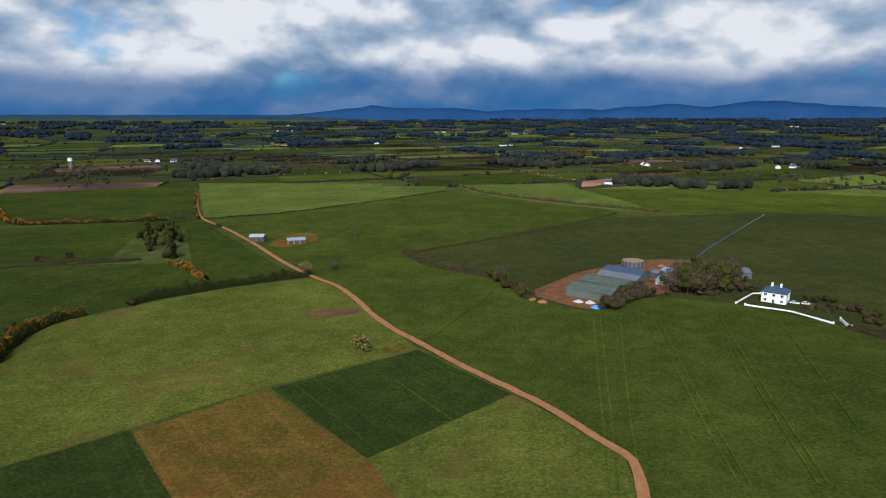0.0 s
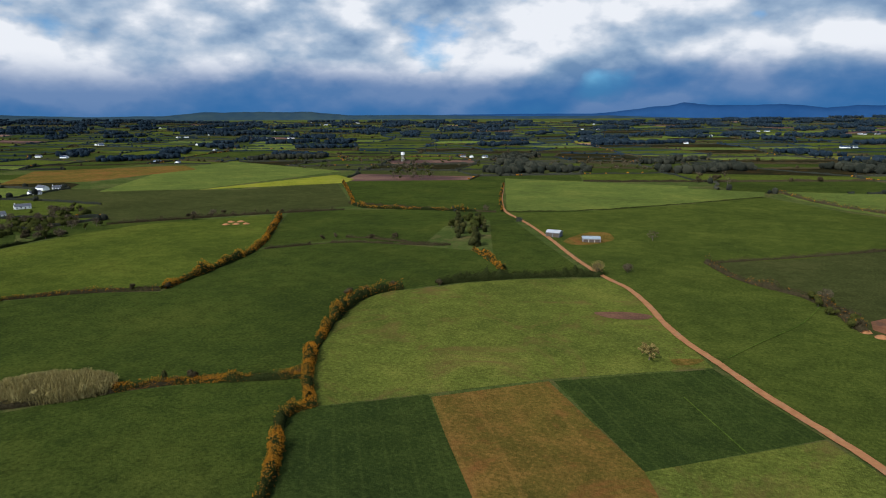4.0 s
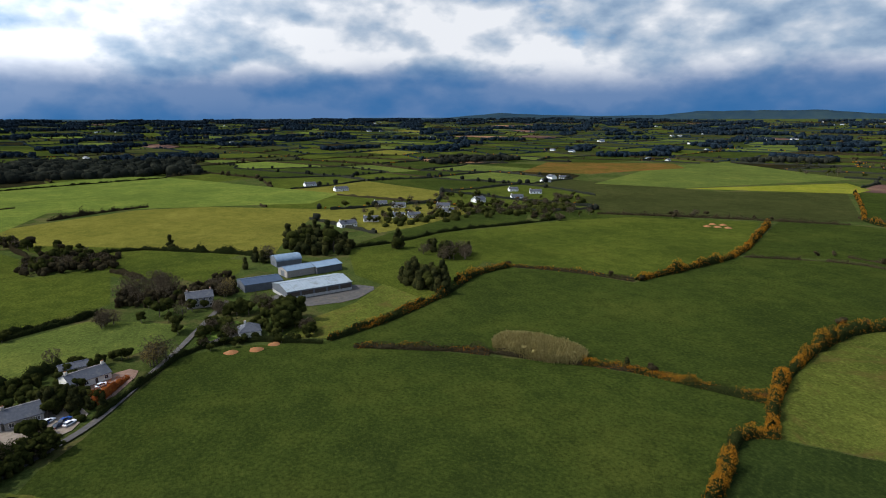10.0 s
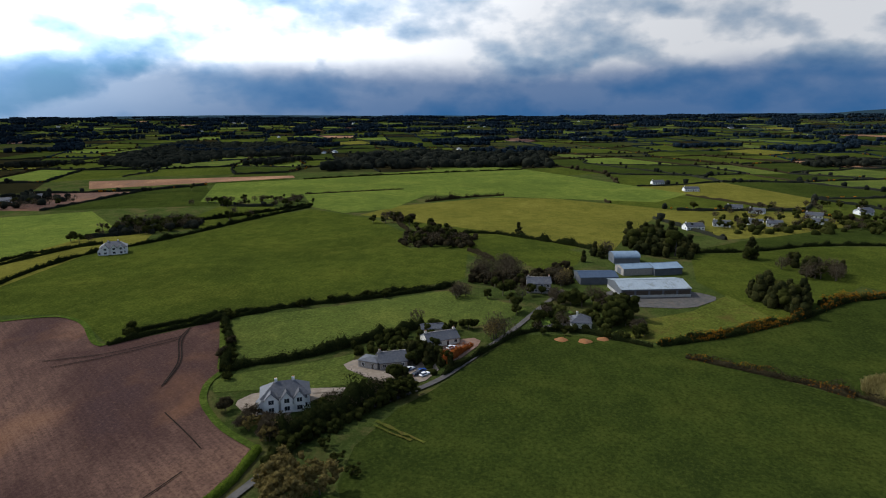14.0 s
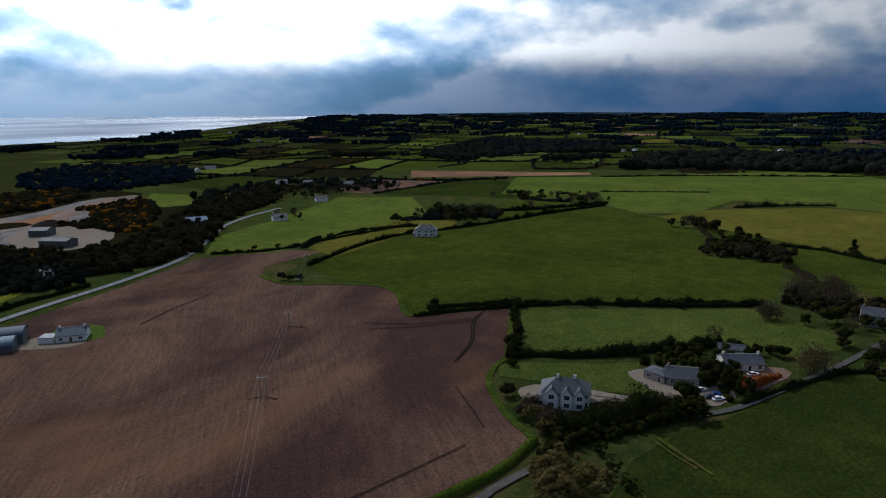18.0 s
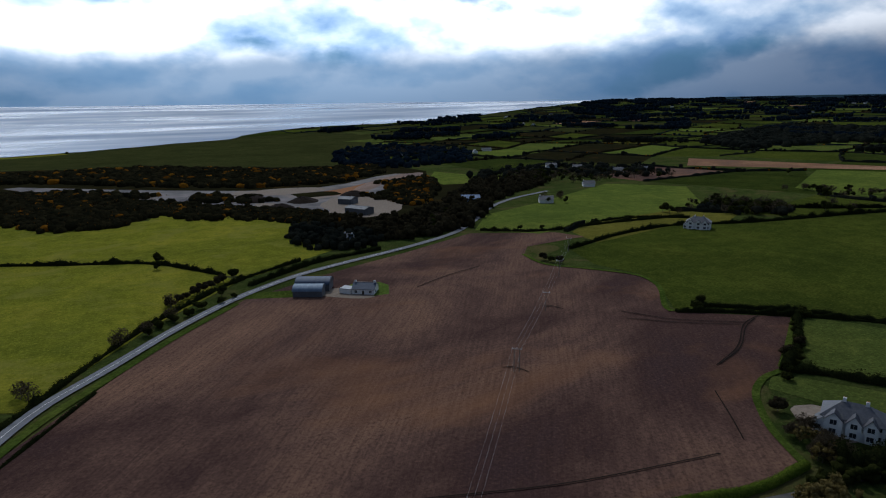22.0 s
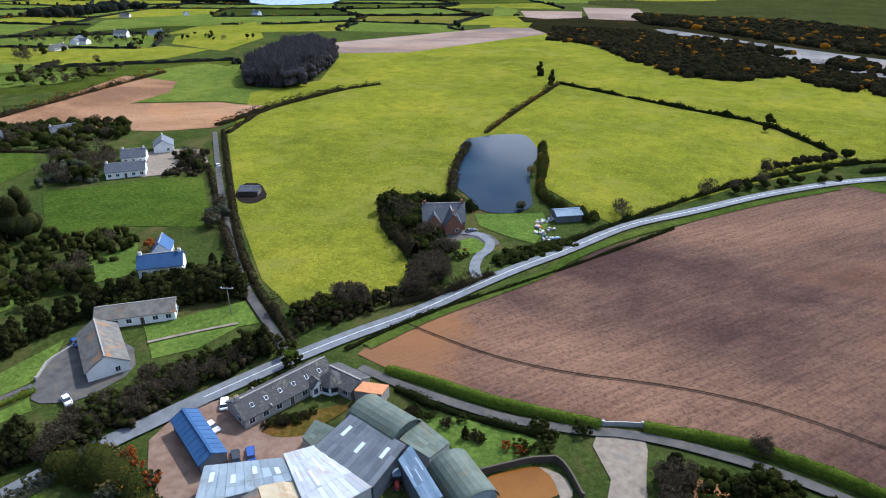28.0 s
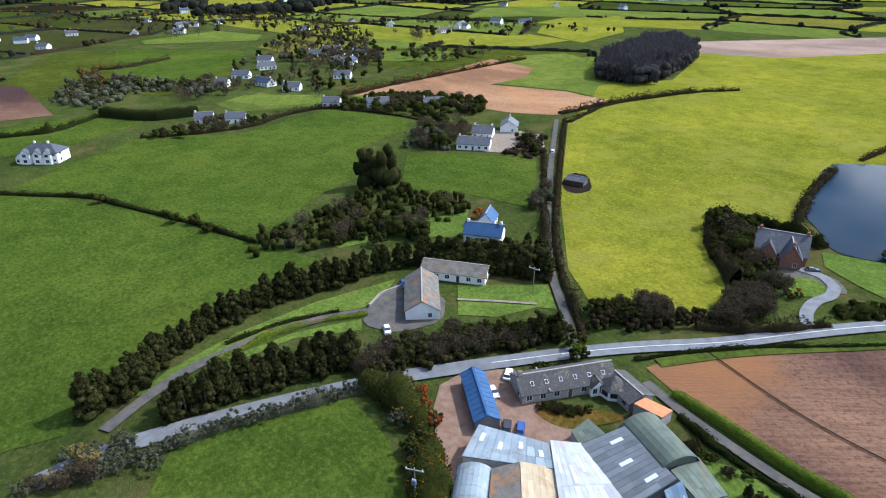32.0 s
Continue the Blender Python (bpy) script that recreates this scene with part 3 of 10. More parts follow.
def rough_balls(sides, count):
    """Uneven balls of squarish faces, to be the inner masses of bushes and crowns."""
    grid = np.linspace(-1, 1, sides + 1)
    index, verts, faces = {}, [], []

    def vert(p):
        key = tuple(np.round(p, 5))
        if key not in index:
            index[key] = len(verts)
            verts.append(np.array(p) / np.linalg.norm(p))
        return index[key]

    for axis in range(3):
        for side in (-1, 1):
            for a, b in itertools.product(range(sides), repeat=2):
                ring = []
                for u, w in ((a, b), (a + 1, b), (a + 1, b + 1), (a, b + 1)):
                    p = [0.0, 0.0, 0.0]
                    p[axis], p[(axis + 1) % 3], p[(axis + 2) % 3] = side, grid[u], grid[w]
                    ring.append(vert(p))
                faces.append(ring if side > 0 else ring[::-1])
    verts = np.array(verts)
    shapes = []
    for k in range(count):
        push = np.array([1 + 0.55 * noise.noise(Vector(q) * 1.7 + Vector((k * 7.1, 0, 0))) + 0.3 * noise.noise(Vector(q) * 4.0 + Vector((0, k * 5.3, 0))) for q in verts])
        shapes.append(verts * push[:, None])
    return np.array(shapes), np.array(faces)


BALLS = {sides: rough_balls(sides, 9) for sides in (1, 2, 3)}


def lumps(centres, radii, squash=0.85, sides=2):
    """Rough masses of foliage round the given places."""
    c = np.asarray(centres, float).reshape(-1, 3)
    shapes, faces = BALLS[sides]
    n = len(c)
    v = shapes[rng.integers(0, len(shapes), n)].copy()
    turn = rng.uniform(0, 6.2832, n)
    x = v[..., 0] * np.cos(turn)[:, None] - v[..., 1] * np.sin(turn)[:, None]
    y = v[..., 0] * np.sin(turn)[:, None] + v[..., 1] * np.cos(turn)[:, None]
    size = np.broadcast_to(radii, n)[:, None]
    v = np.stack([c[:, 0, None] + x * size, c[:, 1, None] + y * size, c[:, 2, None] + v[..., 2] * size * squash], -1)
    return v.reshape(-1, 3), (np.arange(n)[:, None, None] * v.shape[1] + faces).reshape(-1, 4)


def joined(*pieces):
    """Several (verts, faces) as one."""
    v, f, count = [], [], 0
    for a, b in pieces:
        v.append(a), f.append(b + count)
        count += len(a)
    return np.concatenate(v), np.concatenate(f)


def clumps(centres, radii, per, leaf_size, squash=0.85, sides=2, long=1.2):
    """Rough masses with a coat of single leaf tufts that breaks their outline."""
    c = np.asarray(centres, float).reshape(-1, 3)
    size = np.broadcast_to(radii, len(c))
    d = rng.normal(size=(len(c) * per, 3))
    d /= np.linalg.norm(d, axis=1)[:, None]
    d[:, 2] = np.abs(d[:, 2]) * 1.2 - 0.3
    spots = np.repeat(c, per, axis=0) + d * (np.repeat(size, per) * rng.uniform(0.8, 1.35 if long < 2 else 1.6, len(d)))[:, None] * (1, 1, squash)
    return joined(lumps(c, size, squash, sides), leaves(spots, leaf_size, 0.0, long))


def hedge(label, points, width=2.2, height=2.0, leaf="hedge", bloom=0.0, dense=46, size=0.40, trim=False, gaps=0.0, category="hedge"):
    """A hedge along a line: a low bank with stems, a ragged coat of leaf clumps and, where it flowers, blossom."""
    ax, ay = points[0]
    if not trim:
        width, height = 0.95 * width, 1.08 * height
    near = min(1.0, max(0.35, 210 / min(math.hypot(*q) for q in points)))
    dense, size = dense * 0.72 * near, size * 1.12 * near ** -0.4
    home = thing("hedge", ax, ay, 0, label, category)
    p = resample(soften(list(points), False, 1), 1.0)
    n = len(p)
    t = np.gradient(p, axis=0)
    t /= np.hypot(*t.T)[:, None]
    side = np.c_[-t[:, 1], t[:, 0]]
    s = np.arange(n)
    swell = np.array([noise.noise((k * 0.11, ax, ay)) + 0.6 * noise.noise((k * 0.37, ay, ax)) for k in s])
    amount = np.full(n, 1.0) + 0.10 * swell if trim else np.clip(1.0 + 0.75 * swell, 0.3, 1.9)
    if gaps:
        amount[np.array([noise.noise((k * 0.06, ay, 3.0)) for k in s]) < gaps - 0.5] *= 0.25
    if not trim and height > 1.2:
        for k in rng.uniform(0, n, int(n / 13)):
            amount += rng.uniform(0.2, 0.75) * np.exp(-((s - k) / rng.uniform(1.6, 3.2)) ** 2)
    high, wide = height * amount, width * (0.55 + 0.45 * amount)
    around = np.array([(-0.5, 0.0), (-0.50, 0.40), (-0.36, 0.78), (0.0, 0.96), (0.36, 0.78), (0.50, 0.40), (0.5, 0.0)])
    rows = []
    for u, w in around:
        ragged = rng.normal(0, 0.03 if trim else 0.10, n)
        q = p + side * ((u * (1 + ragged)) * wide * (0.92 if trim else 0.66 if leaf in ("brownhedge", "silver") else 0.84))[:, None]
        rows.append(np.c_[q, rise(*q.T) + w * high * (0.95 if trim else 0.58 if leaf in ("brownhedge", "silver") else 0.78) * (1 + 1.6 * rng.normal(0, 0.03 if trim else 0.11, n))])
    v = np.concatenate(rows) - np.array([ax, ay, float(rise(ax, ay))])
    i = np.arange(n - 1)
    f = np.concatenate([np.c_[k * n + i, k * n + i + 1, (k + 1) * n + i + 1, (k + 1) * n + i] for k in range(6)])
    part("bank", mesh_of("bank", v, f, M[leaf], smooth=True), None, home)
    count = int(n * dense * 0.62 * max(1, width * height / 5) ** 0.5)
    k = rng.uniform(0, n - 1.001, count)
    lo = k.astype(int)
    fr = (k - lo)[:, None]
    base = p[lo] * (1 - fr) + p[lo + 1] * fr
    angle = rng.uniform(0.0, math.pi, count)
    reach = 1.02 - 0.22 * rng.random(count) ** 2
    if not trim:
        reach += 0.16 * (rng.random(count) ** 4)
    u = np.cos(angle) * reach * wide[lo] / 2
    w = np.sin(angle) ** (0.45 if trim else 0.8) * reach * high[lo]
    place = np.c_[base + side[lo] * u[:, None], rise(*base.T) + w] - np.array([ax, ay, float(rise(ax, ay))])
    flower = rng.random(count) < 0.95 * bloom * np.clip(0.6 + 1.6 * np.array([noise.noise((q * 0.07, ax * 0.3, 9.0)) for q in s])[lo], 0, 1.4)
    twiggy = leaf in ("brownhedge", "silver")
    v, f = leaves(place[~flower], size * (0.75 if trim else 0.70 if twiggy else 0.85), 0.0, 2.8 if twiggy else 1.0)
    part("foliage", mesh_of("foliage", v, f, M[leaf]), None, home)
    if flower.sum() > 3:
        spread = np.repeat(place[flower] * (1, 1, 1.06), 4, axis=0)
        v, f = leaves(spread + rng.normal(0, 0.24, spread.shape) + (0, 0, 0.12), size * 0.72)
        part("blossom", mesh_of("blossom", v, f, M["gorse"]), None, home, "orange-yellow gorse blossom")
    return home


# ---- trees ----
GROWN = {}
TREES = {
    "bare": ("leafless tree with a fine brown crown of twigs", "twig", 7.0, 7.0),
    "bud": ("spreading tree just coming into bud, olive twigs", "bud", 8.0, 9.0),
    "leafy": ("dark green broad-leaved tree with a rounded crown", "leaf", 8.6, 9.0),
    "pine": ("dark tall conifer with an uneven layered crown", "conifer", 8.6, 15.0),
    "cypress": ("dark dense cypress standing in a planted row", "conifer", 5.6, 9.5),
    "shrub": ("low rounded green bush", "leaf", 4.0, 3.2),
    "brownshrub": ("low brown leafless thorn bush", "brownhedge", 4.0, 3.2),
    "gorsebush": ("gorse bush in orange bloom", "gorse", 3.0, 2.2),
    "silvery": ("pale grey-green willow shrub", "silver", 5.0, 4.5),
    "copper": ("shrub with copper-red spring leaves", "rust", 3.0, 3.5),
}


def grow(kind, variant, far=False):
    """A tree with a tapered trunk, limbs and a crown of small clumps."""
    label, mat, spread, tall = TREES[kind]
    home = thing("tree" if tall > 4.6 else "bush", 0, 0, 0, label, "tree" if tall > 4.6 else "bush")
    r = random.Random(variant * 97 + len(kind) * 13 + ord(kind[1]))
    bole = bmesh.new()
    conic = kind in ("pine", "cypress")
    stem = tall * (0.9 if conic else 0.42)
    thick = 0.028 * tall
    tube(bole, (0, 0, -0.2), (0, 0, stem * 0.5), thick, thick * 0.75)
    tube(bole, (0, 0, stem * 0.5), (r.uniform(-0.3, 0.3), r.uniform(-0.3, 0.3), stem), thick * 0.75, thick * 0.35)
    part("trunk", bole, M["bark"], home)
    places, hubs = [], []
    if conic:
        levels = 11 if kind == "pine" else 13
        for k in range(levels):
            h = k / (levels - 1)
            if kind == "pine":
                reach = spread / 2 * (0.30 + 0.85 * math.sin(math.pi * (0.22 + 0.70 * h)) ** 0.6) * r.uniform(0.7, 1.2)
                z = tall * (0.14 + 0.80 * h)
            else:
                reach = spread / 2 * min(1, 1.7 * (1.04 - h)) ** 0.6 * r.uniform(0.75, 1.15)
                z = tall * (0.05 + 0.94 * h)
            for _ in range(5):
                a = r.uniform(0, 6.283)
                q = reach * r.uniform(0.45, 1.0)
                hubs.append((q * 0.86 * math.cos(a), q * 0.86 * math.sin(a), z + r.uniform(-0.4, 0.4), 0.32 * reach + 0.30))
    else:
        for k in range(42 if tall > 4.6 else 18):
            a, e = r.uniform(0, 6.283), math.asin(r.uniform(-0.6, 1.0))
            q = r.uniform(0.55, 1.0) * (1 + 0.22 * math.sin(a * 3 + variant))
            low = 0.50 if tall > 4.6 else 0.42
            hubs.append((spread / 2 * q * math.cos(e) * math.cos(a), spread / 2 * q * math.cos(e) * math.sin(a), tall * (low + 0.38 * q * math.sin(e)), spread * 0.125))
    if not conic and tall > 4.6 and not far:
        for x, y, z, _ in hubs[::11]:
            limb = tube(bmesh.new(), (0, 0, stem * r.uniform(0.55, 0.95)), (x * 0.8, y * 0.8, z * 0.95), thick * 0.34, thick * 0.08, 5)
            part("limb", limb, M["bark"], home)
    thin = kind in ("bare", "brownshrub")
    if thin:
        for x, y, z, size in hubs:
            d = rng.normal(size=(46, 3))
            d *= (rng.random(46) ** 0.4 / np.linalg.norm(d, axis=1))[:, None] * size * 1.45
            places.append(np.array((x, y, max(z, size * 0.4))) + d * (1, 1, 0.8))
        v, f = leaves(np.concatenate(places), 0.24 if tall > 4.6 else 0.20, 0.0, 5.5 if tall > 4.6 else 4.0)
    else:
        c = np.array([(x, y, max(z, size * 0.4)) for x, y, z, size in hubs])
        open_crown = kind in ("bud", "silvery")
        v, f = clumps(c, np.array([q[3] for q in hubs]) * (0.62 if open_crown else 0.74 if conic else 0.90), 26 if open_crown else 44 if kind == "pine" else 24, (0.045 if kind == "pine" else 0.05) * tall ** 0.6 + 0.16, 1.0 if conic else 0.8, 2, 2.2 if open_crown or conic else 1.3)
    part("crown", mesh_of("crown", v, f, M[mat], smooth=True), None, home)
    return home


FAR_TREES = {}


def plant(kind, x, y, height=None, group=""):
    tall = TREES[kind][3]
    if math.hypot(x, y) > (240 if kind == "bud" else 195):
        FAR_TREES.setdefault(kind, []).append((x, y, height or tall * rng.uniform(0.8, 1.2)))
        return None
    variant = rng.integers(0, 3)
    key = (kind, int(variant), math.hypot(x, y) > 180)
    scale = (height or tall * rng.uniform(0.8, 1.2)) / tall
    m = pose(x, y, float(rise(x, y)), 0, 0, rng.uniform(0, 360)) @ Matrix.Diagonal((scale * rng.uniform(0.9, 1.15), scale * rng.uniform(0.9, 1.15), scale, 1))
    if key not in GROWN:
        GROWN[key] = grow(*key)
        GROWN[key].matrix_basis = m
        GROWN[key]["base"] = 1.0
        made = GROWN[key]
    else:
        src = GROWN[key]
        kept = src.matrix_basis.copy()
        src.matrix_basis = Matrix.Identity(4)
        made = copy_thing(src, m)
        src.matrix_basis = kept
    if group:
        made["group"] = group
    return made


def plant_far():
    """Trees too far off to count, joined kind by kind."""
    for kind, spots in FAR_TREES.items():
        label, mat, spread, tall = TREES[kind]
        v, f, slots, count = [], [], [], 0
        for x, y, h in spots:
            s = h / tall
            conic = kind in ("pine", "cypress")
            h *= 1.15
            s *= 1.15
            away = math.hypot(x, y)
            m = 8 if away < 420 else 5 if away < 750 else 3
            wide = spread * s / 2
            turn = rng.uniform(0, 6.2832, m)
            if conic:
                up = np.linspace(0.16, 0.86, m)
                out = wide * 0.36 * (1.2 - up)
                size = wide * (1.08 - 0.62 * up) * rng.uniform(0.7, 1.05, m)
            else:
                up = rng.uniform(0.36, 0.78, m)
                out = wide * 0.62 * rng.uniform(0.3, 1.0, m)
                size = wide * rng.uniform(0.40, 0.62, m)
            q = np.c_[out * np.cos(turn), out * np.sin(turn), h * up] + (x, y, float(rise(x, y)))
            fine = 0.34 + away / 1500
            if kind in ("bare", "bud"):
                k = 300 if away < 420 else 130 if away < 750 else 60
                d = rng.normal(size=(k, 3))
                d *= (rng.random(k) ** 0.35 / np.linalg.norm(d, axis=1))[:, None]
                crown = leaves((x, y, float(rise(x, y)) + h * 0.58) + d * (wide * 1.05, wide * 1.05, h * 0.42), fine * 0.75, 0.0, 3.4)
                a, b = joined(lumps(q[:3], size[:3] * 0.5, 0.8, 1), crown) if away > 500 else crown
            else:
                a, b = clumps(q, size * 0.86, 42 if away < 300 else 26 if away < 450 else 11 if away < 750 else 4, fine * (0.8 if away < 450 else 1.0), 1.1 if conic else 0.85, 2 if away < 1200 else 1, 1.3)
            v.append(a), f.append(b + count)
            slots.append(np.zeros(len(b), int))
            count += len(a)
            w = 0.03 * h
            ring = np.array([(x + w * math.cos(k * 1.5708), y + w * math.sin(k * 1.5708), float(rise(x, y)) + z) for z in (0, h * 0.5) for k in range(4)])
            v.append(ring)
            f.append(np.array([(k, (k + 1) % 4, 4 + (k + 1) % 4, 4 + k) for k in range(4)]) + count)
            slots.append(np.ones(4, int))
            count += 8
        tagged(new("far_trees", mesh_of("far_trees", np.concatenate(v), np.concatenate(f), [M[mat], M["bark"]], np.concatenate(slots), smooth=True)), "far-off stand of trees, each a " + label, "trees", kind="stuff")


def row_of(kind, points, gap, height=None, jitter=0.8, group=""):
    for x, y in resample(points, gap):
        plant(kind, x + rng.uniform(-jitter, jitter), y + rng.uniform(-jitter, jitter), height and height * rng.uniform(0.82, 1.15), group)


def grove(kinds, corners, count, height=None, group=""):
    """Trees scattered within a ring of corners."""
    xs, ys = [c[0] for c in corners], [c[1] for c in corners]
    done = 0
    for _ in range(count * 30):
        x, y = rng.uniform(min(xs), max(xs)), rng.uniform(min(ys), max(ys))
        if inside(x, y, corners):
            plant(kinds[done % len(kinds)], x, y, height and height * rng.uniform(0.75, 1.2), group)
            done += 1
        if done >= count:
            break


def thicket(label, corners, height, leaf, per=1.2, size=0.7, bloom=0.0, category="thicket", rough=1.0):
    """Unbroken scrub or plantation, too dense to count: one mass of leaf clumps over stems."""
    xs, ys = np.array([c[0] for c in corners]), np.array([c[1] for c in corners])
    cover = min(1.0, (per * size * size / 1.2) ** 1.4)
    close = min(math.hypot(*c) for c in corners) < 170
    per *= 1.0 if close else 0.8 if min(math.hypot(*c) for c in corners) < 300 else 0.42
    count = int((np.ptp(xs) * np.ptp(ys)) * per)
    x, y = rng.uniform(xs.min(), xs.max(), count), rng.uniform(ys.min(), ys.max(), count)
    wild = min(9.0, 0.06 * max(np.ptp(xs), np.ptp(ys)))
    stray = np.array([(noise.noise((a * 0.07, b * 0.07, 1.0)) + 0.5 * noise.noise((a * 0.25, b * 0.25, 4.0)), noise.noise((a * 0.07, b * 0.07, 7.0)) + 0.5 * noise.noise((a * 0.25, b * 0.25, 8.0))) for a, b in zip(x, y)])
    keep = inside(x + wild * stray[:, 0], y + wild * stray[:, 1], list(corners))
    x, y = x[keep], y[keep]
    top = np.array([0.75 + rough * (0.9 * noise.noise((a * 0.09, b * 0.09, 2.0)) + 0.5 * noise.noise((a * 0.3, b * 0.3, 5.0))) for a, b in zip(x, y)])
    z = height * np.clip(top, 0.2, 1.5) * (1 - 0.7 * rng.random(len(x)) ** 2.2)
    tufts = rng.random(len(x)) < 0.75
    away = float(np.hypot(x, y).min()) if len(x) else 100.0
    bare = leaf in ("brownhedge", "silver", "bud", "withy", "plantation")
    reach = max(1.0, 1.5 * size, away / 170) * (0.8 if bare else 1.0)
    picked = rng.choice(len(x), min(len(x), int(cover * len(x) / per / ((2.2 if bare and close else 1.4) * reach) ** 2) + 4), replace=False)
    lift = np.maximum(height * np.clip(top[picked], 0.2, 1.5) - 0.75 * reach, 0.3 * reach)
    deep = height > 2.6 * reach
    a = lumps(np.c_[x[picked], y[picked], rise(x[picked], y[picked]) + lift], reach * rng.uniform(0.75, 1.3, len(picked)), 0.9)
    masses = [a]
    if deep:
        masses.append(lumps(np.c_[x[picked], y[picked], rise(x[picked], y[picked]) + lift * 0.45], reach * rng.uniform(0.9, 1.3, len(picked)), 1.3, 1))
    solid = sum(len(q[1]) for q in masses)
    v, f = joined(*masses, leaves(np.c_[x, y, rise(x, y) + height * np.clip(top, 0.2, 1.5) * (1.08 - 0.4 * rng.random(len(x)) ** 2)][tufts], size * (0.55 if close else 0.8), 0.0, 2.6 if bare else 1.2))
    chance = np.r_[np.repeat(rng.random(len(picked)), len(a[1]) // max(1, len(picked))), np.ones(solid - len(a[1])), rng.random(len(f) - solid)]
    chance[:len(a[1])] *= 2.2
    slots = (chance < bloom).astype(int)
    return tagged(new("thicket", mesh_of("thicket", v, f, [M[leaf], M["gorse"]], slots, smooth=True)), label, category, kind="stuff")


def withies(label, corners, height, count, mat="bud", long=1.8, wide=0.16):
    """A rounded mass of thin upright twigs, too dense to count."""
    xs, ys = [c[0] for c in corners], [c[1] for c in corners]
    ring = soften(list(corners), True, 2)
    x, y = rng.uniform(min(xs), max(xs), count * 2), rng.uniform(min(ys), max(ys), count * 2)
    keep = inside(x, y, ring)
    x, y = x[keep][:count], y[keep][:count]
    n = len(x)
    edge = np.array([min(math.hypot(a - p, b - q) for p, q in ring) for a, b in zip(x, y)])
    dome = height * np.clip(0.55 + 0.09 * edge / height * 6, 0.0, 1.0) * (1 + 0.18 * np.array([noise.noise((a * 0.2, b * 0.2, 3.0)) for a, b in zip(x, y)]))
    top = dome * (1 - 0.65 * rng.random(n) ** 1.6)
    lean = rng.normal(0, 0.28, (n, 2)) * long
    turn = rng.uniform(0, 3.1416, n)
    side = np.c_[np.cos(turn) * wide, np.sin(turn) * wide, np.zeros(n)] * rng.uniform(0.5, 1.4, (n, 1))
    head = np.c_[x + lean[:, 0], y + lean[:, 1], rise(x, y) + top]
    foot = np.c_[x, y, rise(x, y) + np.maximum(top - long * rng.uniform(0.6, 1.4, n), 0.0)]
    v = np.stack([foot - side, foot + side, head + side * 0.5, head - side * 0.5], 1).reshape(-1, 3)
    tagged(new("withy_bed", mesh_of("withy_bed", v, np.arange(4 * n).reshape(n, 4), M[mat])), label, "thicket", kind="stuff")


# ---- buildings ----
def gable_roof(length, width, eave, ridge, over, thick=0.18):
    """Two sloping slabs along x, with an overhang."""
    bm = bmesh.new()
    h, w = length / 2 + over, width / 2
    drop = (ridge - eave) / w * over
    for s in (-1, 1):
        lower = [(-h, s * (w + over), eave - drop), (h, s * (w + over), eave - drop), (h, 0, ridge), (-h, 0, ridge)]
        a = [bm.verts.new(p) for p in lower]
        b = [bm.verts.new((x, y, z + thick)) for x, y, z in lower]
        bm.faces.new(a), bm.faces.new(b)
        for k in range(4):
            bm.faces.new((a[k], a[(k + 1) % 4], b[(k + 1) % 4], b[k]))
    return bm


def hip_roof(length, width, eave, ridge, over, thick=0.18):
    bm = bmesh.new()
    h, w = length / 2 + over, width / 2 + over
    run = max(0.1, h - w)
    for z in (0, thick):
        c = [bm.verts.new((sx * h, sy * w, eave + z - 0.1)) for sx, sy in ((-1, -1), (1, -1), (1, 1), (-1, 1))]
        r = [bm.verts.new((-run, 0, ridge + z)), bm.verts.new((run, 0, ridge + z))]
        bm.faces.new((c[0], c[1], r[1], r[0])), bm.faces.new((c[1], c[2], r[1])), bm.faces.new((c[2], c[3], r[0], r[1])), bm.faces.new((c[3], c[0], r[0]))
        if z == 0:
            bm.faces.new(c[::-1])
    return bm


def barrel_roof(length, width, eave, ridge, over, sides=12):
    bm = bmesh.new()
    rise_by = ridge - eave
    rings = []
    for r in (0.0, 0.12):
        for end in (-length / 2 - over, length / 2 + over):
            rings.append([bm.verts.new((end, math.cos(math.pi * k / sides) * (width / 2 + over + r), eave + math.sin(math.pi * k / sides) * (rise_by + r))) for k in range(sides + 1)])
    for a, b in ((0, 1), (2, 3), (0, 2), (1, 3)):
        for k in range(sides):
            bm.faces.new((rings[a][k], rings[a][k + 1], rings[b][k + 1], rings[b][k]))
    return bm


def gable_walls(length, width, eave, ridge, kind):
    bm = bmesh.new()
    l, w = length / 2, width / 2
    if kind == "barrel":
        prof = [(w, 0)] + [(w * math.cos(math.pi * k / 10), eave + (ridge - eave) * math.sin(math.pi * k / 10) - 0.02) for k in range(11)] + [(-w, 0)]
    elif kind == "hip":
        prof = [(w, 0), (w, eave), (-w, eave), (-w, 0)]
    else:
        prof = [(w, 0), (w, eave), (0, ridge - 0.01), (-w, eave), (-w, 0)]
    ends = [[bm.verts.new((x, y, z)) for y, z in prof] for x in (-l, l)]
    bm.faces.new(ends[0]), bm.faces.new(ends[1][::-1])
    for k in range(len(prof)):
        j = (k + 1) % len(prof)
        bm.faces.new((ends[0][k], ends[0][j], ends[1][j], ends[1][k]))
    return bm


